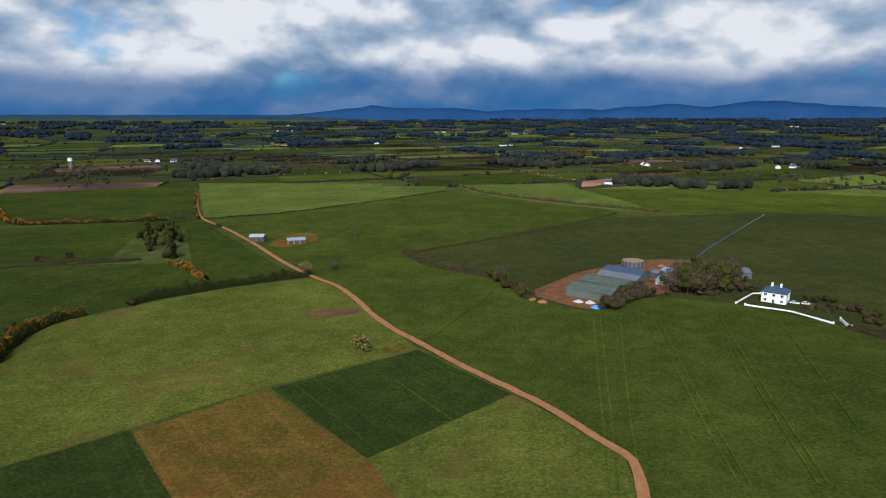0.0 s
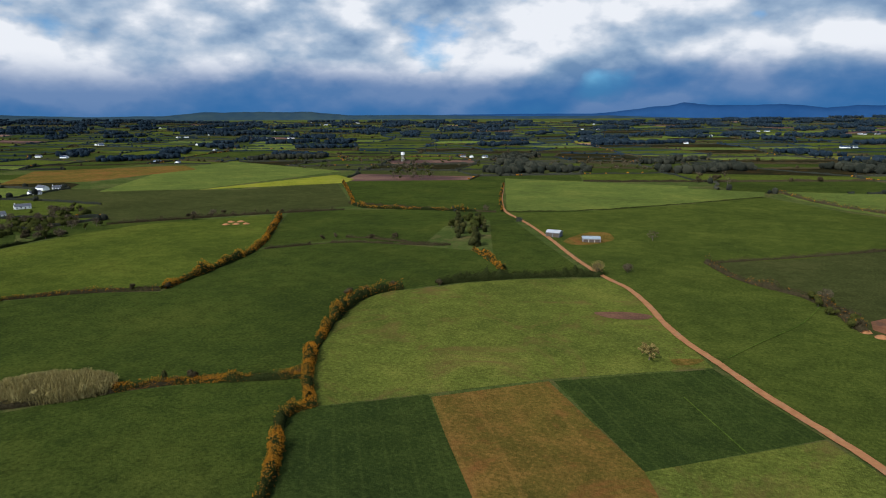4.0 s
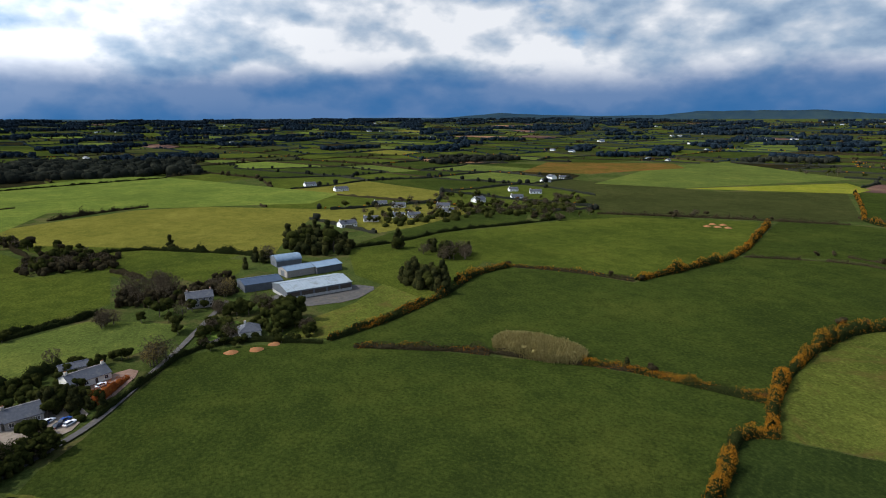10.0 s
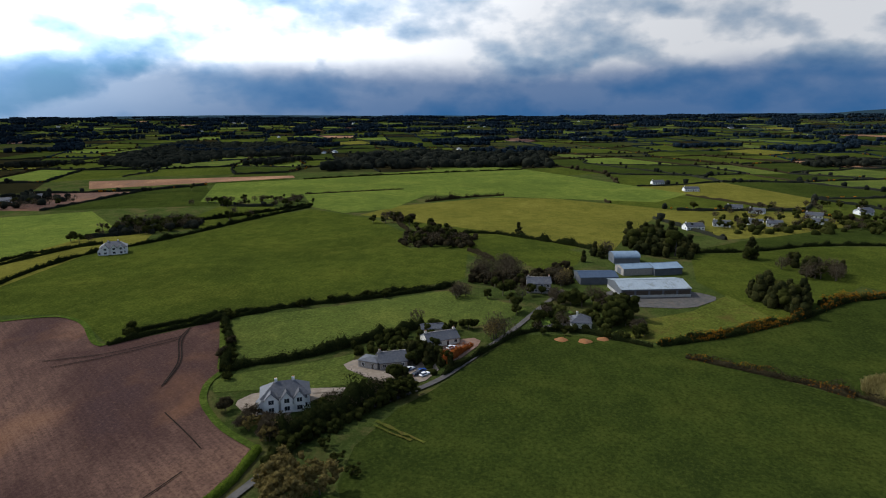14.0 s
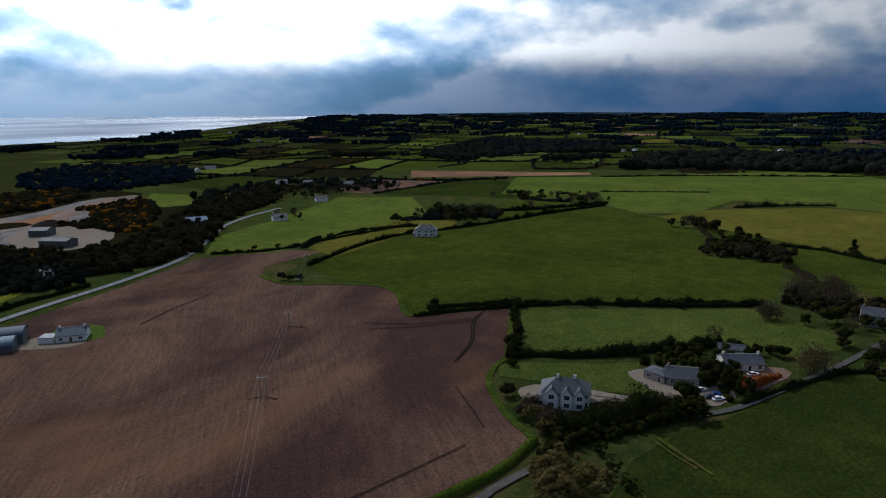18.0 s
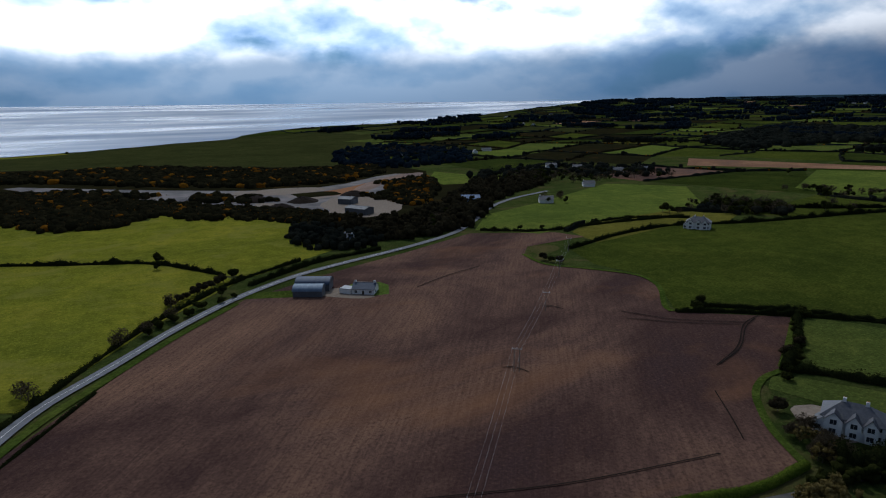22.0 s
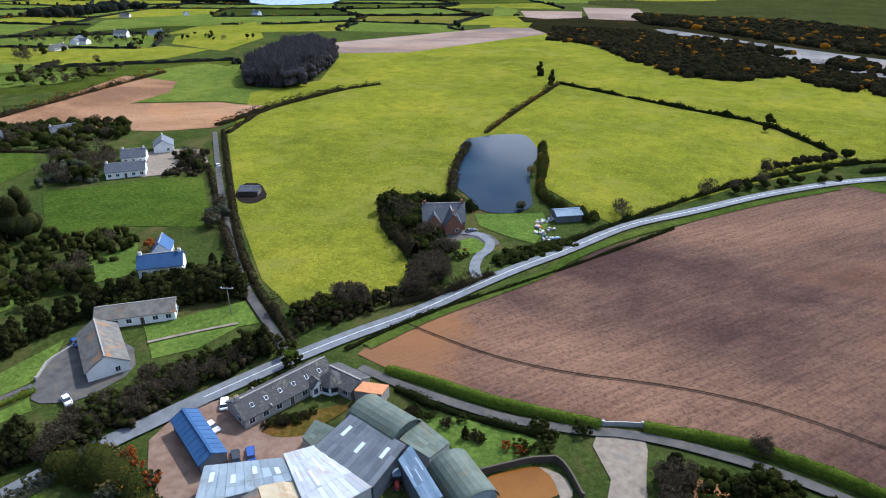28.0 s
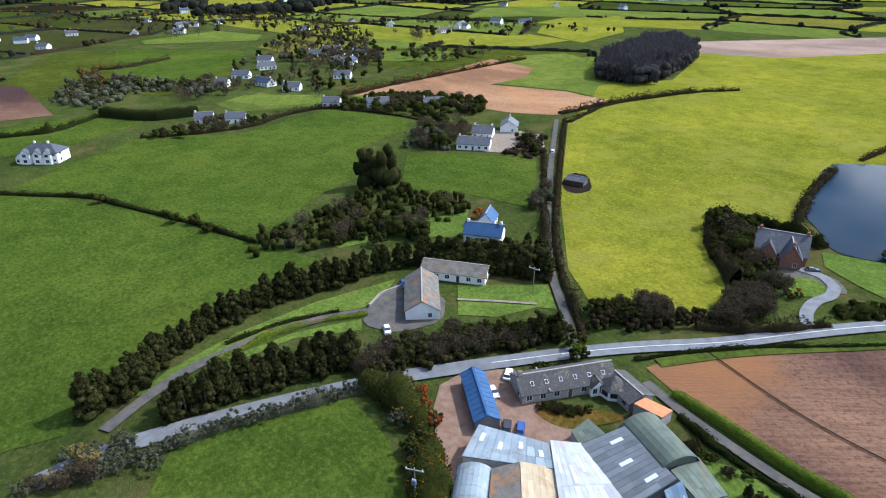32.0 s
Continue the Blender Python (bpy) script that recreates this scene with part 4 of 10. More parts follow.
def opening(parent, kind, x, y, z, wide, high, way, mat="window"):
    """A window or door, set in a frame 3 cm proud of its wall; way: the wall's outward turn in degrees."""
    m = pose(x, y, z, 0, 0, way)
    ob = part(kind, boxed(-wide / 2 - 0.09, wide / 2 + 0.09, -0.04, 0.05, -0.09, high + 0.09), M["frame"], parent)
    ob.matrix_basis = m
    half = wide / 2 - 0.03
    for x0, x1 in ((-wide / 2, -0.03), (0.03, wide / 2)) if kind == "window" and wide > 0.9 else ((-wide / 2, wide / 2),):
        part("pane" if kind == "window" else "leaf", boxed(x0, x1, -0.01, 0.065, 0.0, high), M[mat], ob)
    return ob


def house(label, x, y, yaw, length, width, eave=2.6, ridge=5.0, wall="white", roof="slate", kind="gable", chimneys=2, storeys=1, name="house", category="house", skylights=0, over=0.35, windows=True):
    """A dwelling with its long side along its own x, its front towards -y."""
    home = thing(name, x, y, yaw, label, category)
    part("wall", gable_walls(length, width, eave, ridge, kind), M[wall], home)
    make = {"gable": gable_roof, "hip": hip_roof, "barrel": barrel_roof}[kind]
    top = part("roof", make(length, width, eave, ridge, over), M[roof], home)
    if kind == "gable":
        part("ridge_cap", boxed(-length / 2 - over, length / 2 + over, -0.16, 0.16, ridge + 0.10, ridge + 0.26), M["stone"], top)
    for k in range(chimneys):
        cx = (length / 2 - 0.7) * (-1 if k == 0 else 1) if kind == "gable" else (length * 0.18) * (-1 if k == 0 else 1)
        stack = part("chimney", boxed(cx - 0.45, cx + 0.45, -0.35, 0.35, ridge - 0.9, ridge + 1.1), M["brick" if wall == "brick" else "cream" if wall == "cream" else "white" if wall == "white" else "stone"], home)
        for px in (-0.2, 0.2):
            part("chimney_pot", tube(bmesh.new(), (cx + px, 0, ridge + 1.1), (cx + px, 0, ridge + 1.45), 0.13, 0.10), M["terracotta"], stack)
    if windows:
        for level in range(storeys):
            z = 0.9 + 2.7 * level
            count = max(2, int(length / 3.0))
            for side, way in ((-1, 180), (1, 0)):
                for k in range(count):
                    wx = (k + 0.5) / count * length - length / 2
                    if level == 0 and k == count // 2:
                        opening(home, "door", wx, side * width / 2, 0.05, 1.0, 2.05, way, "darkwood")
                    else:
                        opening(home, "window", wx, side * width / 2, z, 1.25, 1.2, way)
            for side, way in ((-1, 90), (1, -90)):
                opening(home, "window", side * length / 2, -width * 0.22, z, 1.0, 1.2, way)
    slope = math.degrees(math.atan2(ridge - eave, width / 2))
    for k in range(skylights):
        sx = (k + 0.5) / skylights * length * 0.9 - length * 0.45
        lamp = part("skylight", boxed(-0.38, 0.38, -0.5, 0.5, 0.0, 0.08), M["frame"], top)
        lamp.matrix_basis = pose(sx, -width * 0.27, eave + (ridge - eave) * 0.46 + 0.2, slope, 0, 0)
        part("pane", boxed(-0.31, 0.31, -0.43, 0.43, 0.07, 0.10), M["window"], lamp)
    return home


def wing(home, x, y, wide, out, eave, ridge, wall, roof, windows=1, storeys=1):
    """A gabled bay that juts from a house's front, towards its -y."""
    m = pose(x, y - out / 2 + 0.5, 0, 0, 0, 90)
    body = part("wing", gable_walls(out + 1.0, wide, eave, ridge, "gable"), M[wall], home)
    body.matrix_basis = m
    part("wing_roof", gable_roof(out + 1.0, wide, eave, ridge, 0.25), M[roof], body)
    for level in range(storeys):
        for k in range(windows):
            wx = (k + 0.5) / windows * wide - wide / 2
            opening(body, "window", -(out + 1.0) / 2, -wx, 0.8 + 2.6 * level, min(1.6, wide / windows * 0.6), 1.4, 90)
    return body


def slab_shed(label, corners, roof, wall, lights=0, ribs=8, base=0.0, name="shed"):
    """A shed under one sloping sheet: four roof corners in order, each (x, y, height), with walls down to the ground."""
    cx, cy = sum(c[0] for c in corners) / 4, sum(c[1] for c in corners) / 4
    home = thing(name, cx, cy, 0, label, "shed")
    c = [Vector((x - cx, y - cy, z)) for x, y, z in corners]
    bm = bmesh.new()
    top = [bm.verts.new(q * 0.985 - Vector((0, 0, 0.12))) for q in c]
    low = [bm.verts.new((q.x * 0.985, q.y * 0.985, base)) for q in c]
    bm.faces.new(low)
    bm.faces.new(top)
    for k in range(4):
        bm.faces.new((low[k], low[(k + 1) % 4], top[(k + 1) % 4], top[k]))
    part("wall", bm, M[wall], home)
    bm = bmesh.new()
    a = [bm.verts.new(q * 1.01 + Vector((0, 0, -0.02 * q.z))) for q in c]
    b = [bm.verts.new(v.co + Vector((0, 0, 0.14))) for v in a]
    bm.faces.new(a), bm.faces.new(b)
    for k in range(4):
        bm.faces.new((a[k], a[(k + 1) % 4], b[(k + 1) % 4], b[k]))
    sheet = part("roof", bm, M[roof], home)
    at = lambda u, w: (c[0].lerp(c[1], u)).lerp(c[3].lerp(c[2], u), w) + Vector((0, 0, 0.16))
    rows = 3
    for k in range(ribs):
        for j in range(rows):
            u0, u1, w0, w1 = k / ribs + 0.002, (k + 1) / ribs - 0.002, j / rows - 0.004, (j + 1) / rows + 0.004
            up = Vector((0, 0, 0.012 * (k % 2) + 0.016 * (j % 2) + rng.uniform(0, 0.02)))
            p = [at(u0, w0) + up, at(u1, w0) + up, at(u1, w1) + up, at(u0, w1) + up]
            bm = bmesh.new()
            lo, hi = [bm.verts.new(q) for q in p], [bm.verts.new(q + Vector((0, 0, 0.04))) for q in p]
            bm.faces.new(hi)
            for i in range(4):
                bm.faces.new((lo[i], lo[(i + 1) % 4], hi[(i + 1) % 4], hi[i]))
            part("sheet", bm, M[roof], sheet)
    for k in range(lights):
        u = (k + 0.5) / lights
        w0 = 0.22 + 0.16 * (k % 2)
        p = [at(u - 0.028, w0), at(u + 0.028, w0), at(u + 0.028, w0 + 0.26), at(u - 0.028, w0 + 0.26)]
        bm = bmesh.new()
        lo, hi = [bm.verts.new(q) for q in p], [bm.verts.new(q + Vector((0, 0, 0.11))) for q in p]
        bm.faces.new(hi)
        for j in range(4):
            bm.faces.new((lo[j], lo[(j + 1) % 4], hi[(j + 1) % 4], hi[j]))
        part("rooflight", bm, M["skylight"], sheet)
    return home


def tank(label, x, y, radius, height, mat, roof=None):
    home = thing("tank", x, y, 0, label, "tank")
    part("shell", tube(bmesh.new(), (0, 0, 0), (0, 0, height), radius, radius, 32), M[mat], home)
    part("contents", tube(bmesh.new(), (0, 0, height), (0, 0, height + 0.05), radius * 0.94, radius * 0.94, 32), M[roof or "slurry"], home)
    for k in range(16):
        a = k / 16 * 6.2832
        part("stave", tube(bmesh.new(), (radius * math.cos(a), radius * math.sin(a), 0), (radius * math.cos(a), radius * math.sin(a), height + 0.1), 0.12, 0.12, 5), M["wire"], home)
    return home


def heap(label, x, y, radius, height, mat, category="mound"):
    """A rounded, uneven pile."""
    n, m = 18, 6
    v = [(0, 0, height)]
    for i in range(1, m + 1):
        for k in range(n):
            a = k / n * 6.2832
            q = radius * i / m * (1 + 0.25 * noise.noise((math.cos(a) * 1.3 + x, math.sin(a) * 1.3 + y, i * 0.2)))
            v.append((q * math.cos(a), q * math.sin(a), max(-0.1, height * (1 - (i / m) ** 1.6) + 0.25 * height * noise.noise((q * math.cos(a) * 0.6 + x, q * math.sin(a) * 0.6, 4.0)) * (1 - i / m))))
    f = [(0, 1 + k, 1 + (k + 1) % n, 0) for k in range(n)]
    bm = bmesh.new()
    vs = [bm.verts.new(p) for p in v]
    for k in range(n):
        bm.faces.new((vs[0], vs[1 + k], vs[1 + (k + 1) % n]))
    for i in range(m - 1):
        for k in range(n):
            a, b = 1 + i * n, 1 + (i + 1) * n
            bm.faces.new((vs[a + k], vs[b + k], vs[b + (k + 1) % n], vs[a + (k + 1) % n]))
    data = bpy.data.meshes.new("mound")
    bm.to_mesh(data)
    bm.free()
    data.materials.append(M[mat])
    ob = new("mound", data)
    ob.matrix_basis = pose(x, y, float(rise(x, y)) + 0.1)
    return tagged(ob, label, category)


def scrap_pile(label, x, y, radius, height, mat, category="scrap pile"):
    """A jumble of tilted sheets, drums and crates, each a part."""
    home = thing("scrap_pile", x, y, rng.uniform(0, 360), label, category)
    tones = [mat, "pale", "bluegrey", "darksheet", mat, "rusty", "pale"]
    for k in range(11):
        a, d = rng.uniform(0, 6.2832), radius * rng.uniform(0.0, 1.0)
        w, l, h = rng.uniform(0.3, 0.9), rng.uniform(0.5, 1.7), rng.uniform(0.15, 0.8) * height
        if k % 4 == 3:
            piece = part("drum", tube(bmesh.new(), (0, 0, 0), (0, 0, 0.9), 0.3, 0.3, 10), M[tones[k % 7]], home)
        else:
            piece = part("board" if h < 0.3 else "crate", boxed(-l / 2, l / 2, -w / 2, w / 2, 0, h, 0.02), M[tones[k % 7]], home)
        piece.matrix_basis = pose(d * math.cos(a), d * math.sin(a), 0.08 + 0.25 * height * rng.random() * (1 - d / radius), rng.uniform(-9, 9), rng.uniform(-9, 9), rng.uniform(0, 180))
    return home


def shed(label, x, y, yaw, length, width, eave=4.0, ridge=5.6, wall="bluegrey", roof="bluegrey", kind="gable", lights=0, door=True, name="shed", base=None, bays=0, ribs=True):
    """A farm shed of sheeting: ribs on the roof, translucent lights, a big door in its gable, dark panels for shaded
    bays along its front.
    """
    home = thing(name, x, y, yaw, label, "shed")
    part("wall", gable_walls(length, width, eave, ridge, kind), M[wall], home)
    make = {"gable": gable_roof, "hip": hip_roof, "barrel": barrel_roof}[kind]
    top = part("roof", make(length, width, eave, ridge, 0.3), M[roof], home)
    if base:
        part("plinth", boxed(-length / 2 - 0.06, length / 2 + 0.06, -width / 2 - 0.06, width / 2 + 0.06, 0.0, 1.6), M[base], home)
    w = width / 2 + 0.3
    if kind == "gable":
        part("ridge_cap", boxed(-length / 2 - 0.3, length / 2 + 0.3, -0.25, 0.25, ridge + 0.12, ridge + 0.28), M[roof], top)
        slope = math.degrees(math.atan2(ridge - eave, width / 2))
        run = math.hypot(width / 2, ridge - eave)
        if ribs:
            count = max(3, int(length / 1.5))
            data = None
            for k in range(count + 1):
                rx = k / count * (length + 0.4) - length / 2 - 0.2
                for s in (-1, 1):
                    if data is None:
                        made = bpy.data.meshes.new("rib")
                        bm = boxed(-0.05, 0.05, -run / 2, run / 2, 0.0, 0.07)
                        bm.to_mesh(made)
                        bm.free()
                        made.materials.append(M[roof])
                        data = made
                    rib = part("rib", data, None, top)
                    rib.matrix_basis = pose(rx, s * width / 4, (eave + ridge) / 2 + 0.17, -s * slope, 0, 0)
        for k in range(lights):
            lx = (k + 0.5) / lights * length - length / 2
            for s in (-1, 1):
                pane = part("rooflight", boxed(-0.5, 0.5, -run * 0.22, run * 0.22, 0.0, 0.1), M["skylight"], top)
                pane.matrix_basis = pose(lx, s * width / 4, (eave + ridge) / 2 + 0.19, -s * slope, 0, 0)
    else:
        for k in range(int(length / 2.2) + 1):
            rx = k / int(length / 2.2) * length - length / 2
            hoop = bmesh.new()
            n = 14
            pts = [[hoop.verts.new((rx + dx, math.cos(math.pi * j / n) * (w + 0.15), eave + math.sin(math.pi * j / n) * (ridge - eave + 0.16))) for j in range(n + 1)] for dx in (-0.07, 0.07)]
            for j in range(n):
                hoop.faces.new((pts[0][j], pts[0][j + 1], pts[1][j + 1], pts[1][j]))
            part("rib", hoop, M[roof], top)
    if door:
        for s, way in ((-1, -90), (1, 90)):
            leaf = part("door", boxed(-width * 0.2, width * 0.2, -0.05, 0.06, 0.05, eave * 0.85), M["darksheet"], home)
            leaf.matrix_basis = pose(s * length / 2, 0, 0, 0, 0, way)
    # solid dark panels stand for the shade inside open bays
    for k in range(bays):
        bx = (k + 0.5) / bays * length - length / 2
        part("bay", boxed(bx - length / bays * 0.42, bx + length / bays * 0.42, -width / 2 - 0.05, -width / 2 + 0.2, 0.05, eave * 0.82), M["darkwood"], home, "dark panel drawn for a shaded open bay")
    return home


def mansion(label, x, y, yaw, length, width):
    """Two storeys, twin front gables, a porch between and a lower sun room at one end."""
    home = house(label, x, y, yaw, length, width, 4.9, 8.3, "white", "slate", "hip", 2, 2, over=0.45)
    for wx, wide in ((-length * 0.30, 4.4), (length * 0.02, 3.6), (length * 0.28, 3.4)):
        wing(home, wx, -width / 2, wide, 1.6, 4.7, 6.9, "white", "slate", 1, 2)
    wing(home, -length * 0.46, -width / 2 + 2.5, 4.2, 3.4, 2.8, 4.8, "white", "slate", 2, 1)
    part("porch", boxed(length * 0.12, length * 0.2, -width / 2 - 1.6, -width / 2, 0, 2.8, 0.05), M["white"], home)
    return home


def long_bungalow(label, x, y, yaw, length, width):
    """A long low farmhouse: stepped roof, skylights, a square bay and a many-sided sun room."""
    home = house(label, x, y, yaw, length, width, 2.5, 4.9, "stone", "oldslate", "gable", 1, 1, skylights=6)
    part("step", boxed(-length * 0.22 - 0.15, -length * 0.22 + 0.15, -width / 2 - 0.3, width / 2 + 0.3, 2.3, 3.0), M["stone"], home)
    wing(home, length * 0.27, -width / 2, 3.2, 1.2, 2.5, 4.0, "white", "oldslate", 2, 1)
    room = part("sun_room", tube(bmesh.new(), (length * 0.43, -width / 2 - 1.2, 0), (length * 0.43, -width / 2 - 1.2, 2.4), 3.0, 3.0, 8), M["frame"], home)
    part("cone_roof", tube(bmesh.new(), (length * 0.43, -width / 2 - 1.2, 2.4), (length * 0.43, -width / 2 - 1.2, 4.7), 3.5, 0.15, 8), M["oldslate"], room)
    for k in range(8):
        a = (k + 0.5) / 8 * 6.2832
        pane = part("pane", boxed(-0.85, 0.85, -0.02, 0.05, 0.8, 2.1), M["window"], room)
        pane.matrix_basis = pose(length * 0.43 + 2.8 * math.cos(a), -width / 2 - 1.2 + 2.8 * math.sin(a), 0, 0, 0, math.degrees(a) + 90)
    return home


def car(label, x, y, yaw, paint="paint_white", length=4.3):
    """A parked car: rounded body, glazed cabin, four wheels and lamps."""
    home = thing("car", x, y, yaw, label, "car")
    l = length / 2
    body = boxed(-l, l, -0.86, 0.86, 0.32, 0.92, 0.16)
    part("body", body, M[paint], home)
    cab = bmesh.new()
    low = [(-l * 0.82, 0.78), (l * 0.42, 0.78)]
    high = [(-l * 0.60, 0.62), (l * 0.12, 0.62)]
    v = [cab.verts.new((px, s * py, 0.9)) for px, py in low for s in (-1, 1)] + [cab.verts.new((px, s * py, 1.40)) for px, py in high for s in (-1, 1)]
    for q in ((0, 1, 5, 4), (2, 3, 7, 6), (0, 2, 6, 4), (1, 3, 7, 5), (0, 1, 3, 2)):
        cab.faces.new([v[k] for k in q])
    cab.faces.new((v[4], v[5], v[7], v[6]))
    part("glass", cab, M["window"], home)
    part("cabin_roof", boxed(-l * 0.62, l * 0.14, -0.63, 0.63, 1.38, 1.46, 0.03), M[paint], home)
    for wx in (-l * 0.62, l * 0.62):
        for s in (-1, 1):
            wheel = part("wheel", tube(bmesh.new(), (wx, s * 0.68, 0.32), (wx, s * 0.90, 0.32), 0.32, 0.32, 12), M["rubber"], home)
            part("rim", tube(bmesh.new(), (wx, s * 0.89, 0.32), (wx, s * 0.915, 0.32), 0.2, 0.2, 10), M["wire"], wheel)
    for s in (-1, 1):
        part("headlight", boxed(l - 0.06, l + 0.02, s * 0.62 - 0.16, s * 0.62 + 0.16, 0.62, 0.76), M["frame"], home)
        part("tail_light", boxed(-l - 0.02, -l + 0.06, s * 0.66 - 0.12, s * 0.66 + 0.12, 0.66, 0.8), M["paint_red"], home)
    return home


def power_pole(x, y, yaw, height=10.0, twin=False, label="wooden power pole with a steel crossarm"):
    home = thing("power_pole", x, y, yaw, label, "power pole", "poles of the power line")
    for px in ((-0.9, 0.9) if twin else (0.0,)):
        part("pole", tube(bmesh.new(), (px, 0, -0.3), (px, 0, height), 0.17, 0.12, 8), M["pole"], home)
    part("crossarm", boxed(-1.7, 1.7, -0.09, 0.09, height - 0.55, height - 0.35), M["wire"], home)
    for px in (-1.5, 0.0, 1.5):
        part("insulator", tube(bmesh.new(), (px, 0, height - 0.35), (px, 0, height + 0.05), 0.09, 0.06), M["white"], home)
    return home


def cable(a, b, sag=1.2, thick=0.016):
    curve = bpy.data.curves.new("power_cable", "CURVE")
    curve.dimensions, curve.bevel_depth, curve.bevel_resolution = "3D", thick, 0
    line = curve.splines.new("POLY")
    line.points.add(12)
    a, b = Vector(a), Vector(b)
    for k in range(13):
        s = k / 12
        q = a.lerp(b, s)
        line.points[k].co = (q.x, q.y, q.z - sag * 4 * s * (1 - s), 1)
    curve.materials.append(M["wire"])
    return tagged(new("power_cable", curve), "thin overhead power cable hung between wooden poles", "cable", "cables of the power line")


def low_wall(label, points, height=0.9, thick=0.3, mat="white", category="wall"):
    p = resample(points, 2.0)
    ax, ay = p[0]
    home = thing("garden_wall", ax, ay, 0, label, category)
    bm = bmesh.new()
    for (x0, y0), (x1, y1) in zip(p, p[1:]):
        d = math.hypot(x1 - x0, y1 - y0)
        m = pose((x0 + x1) / 2 - ax, (y0 + y1) / 2 - ay, height / 2, 0, 0, math.degrees(math.atan2(y1 - y0, x1 - x0)))
        bmesh.ops.create_cube(bm, size=1.0, matrix=m @ Matrix.Diagonal((d + 0.02, thick, height, 1)))
    part("masonry", bm, M[mat], home)
    for x, y in (p[0], p[-1]):
        part("pier", boxed(x - ax - 0.28, x - ax + 0.28, y - ay - 0.28, y - ay + 0.28, 0, height + 0.3, 0.03), M[mat], home)
    return home


COAST_YAW = [135.8, 136.1, 141.9, 147.8, 152.5, 157.0, 161.1, 165.0, 169.3, 170.0, 176.8, 182.3, 186.2, 191.8, 197.0, 203.0, 212.7, 214.1, 219.3, 224.8, 231.5, 231.8]
COAST_AT = [4880, 4860, 3650, 2836, 2482, 2271, 2213, 2089, 1830, 1693, 1544, 1431, 1386, 1420, 1640, 1700, 1480, 1259, 1233, 1562, 1664, 4880]


# ---- the land ----
def build_ground():
    """One sheet from under the eye to the skyline."""
    radii = np.r_[0.5, np.arange(30, 600, 30), np.arange(600, 1500, 60), np.arange(1500, FAR, 80), FAR]
    turns = np.linspace(0, 2 * math.pi, 181)[:-1]
    r, a = np.meshgrid(radii, turns, indexing="ij")
    x, y = r * np.cos(a), r * np.sin(a)
    v = np.c_[x.ravel(), y.ravel(), rise(x, y).ravel()]
    n = len(turns)
    i, j = np.meshgrid(np.arange(len(radii) - 1), np.arange(n), indexing="ij")
    f = np.stack([i * n + j, (i + 1) * n + j, (i + 1) * n + (j + 1) % n, i * n + (j + 1) % n], -1).reshape(-1, 4)
    tagged(new("ground", mesh_of("ground", v, f, M["ground"])), "rough green and brown farmland reaching to the horizon", "ground", kind="structure")


build_ground()


def coast(yaw):
    """Distance of the shore by bearing, in metres; beyond FAR there is no sea."""
    return np.interp(yaw, COAST_YAW, COAST_AT)


def at_sea(x, y):
    yaw = np.degrees(np.arctan2(-np.asarray(x), np.asarray(y))) % 360
    return np.hypot(x, y) > coast(yaw)


def build_sea():
    yaws = np.arange(COAST_YAW[0] + 0.01, COAST_YAW[-1], 0.5)
    shore = np.minimum(coast(yaws) * (1 + 0.015 * np.array([noise.noise((q * 0.5, 1.0, 2.0)) for q in yaws])), FAR - 5)
    steps = np.linspace(0, 1, 30) ** 1.5
    r = shore[None, :] + (FAR + 10 - shore)[None, :] * steps[:, None]
    x, y = -np.sin(np.radians(yaws))[None, :] * r, np.cos(np.radians(yaws))[None, :] * r
    n = len(yaws)
    i, j = np.meshgrid(np.arange(len(steps) - 1), np.arange(n - 1), indexing="ij")
    f = np.stack([i * n + j, i * n + j + 1, (i + 1) * n + j + 1, (i + 1) * n + j], -1).reshape(-1, 4)[:, ::-1]
    tagged(new("sea", mesh_of("sea", np.c_[x.ravel(), y.ravel(), rise(x, y).ravel() + 1.2], f, M["sea"], smooth=True)), "pale glittering sea beyond the dark headland", "sea", kind="structure")


build_sea()


def build_hills(name, label, far, skyline, mat):
    """A distant range: a long ridge whose top follows a few heights by bearing, in metres above the eye's level."""
    yaws = np.arange(skyline[0][0], skyline[-1][0] + 0.01, 0.4)
    top = np.interp(yaws, [q[0] for q in skyline], [q[1] for q in skyline])
    top = top + np.abs(top) * 0.10 * np.array([noise.fractal((q * 0.6, far, 0.0), 1.0, 2.0, 5) for q in yaws])
    x, y = -np.sin(np.radians(yaws)), np.cos(np.radians(yaws))
    rows = []
    for back, part_up in ((-160, 0.0), (-80, 0.6), (0, 1.0), (90, 0.3)):
        r = far + back
        rows.append(np.c_[x * r, y * r, 60 + (30 + top) * part_up])
    n = len(yaws)
    i, j = np.meshgrid(np.arange(3), np.arange(n - 1), indexing="ij")
    f = np.stack([i * n + j, i * n + j + 1, (i + 1) * n + j + 1, (i + 1) * n + j], -1).reshape(-1, 4)
    tagged(new(name, mesh_of(name, np.concatenate(rows), f, M[mat], smooth=True)), label, "hills", kind="structure")


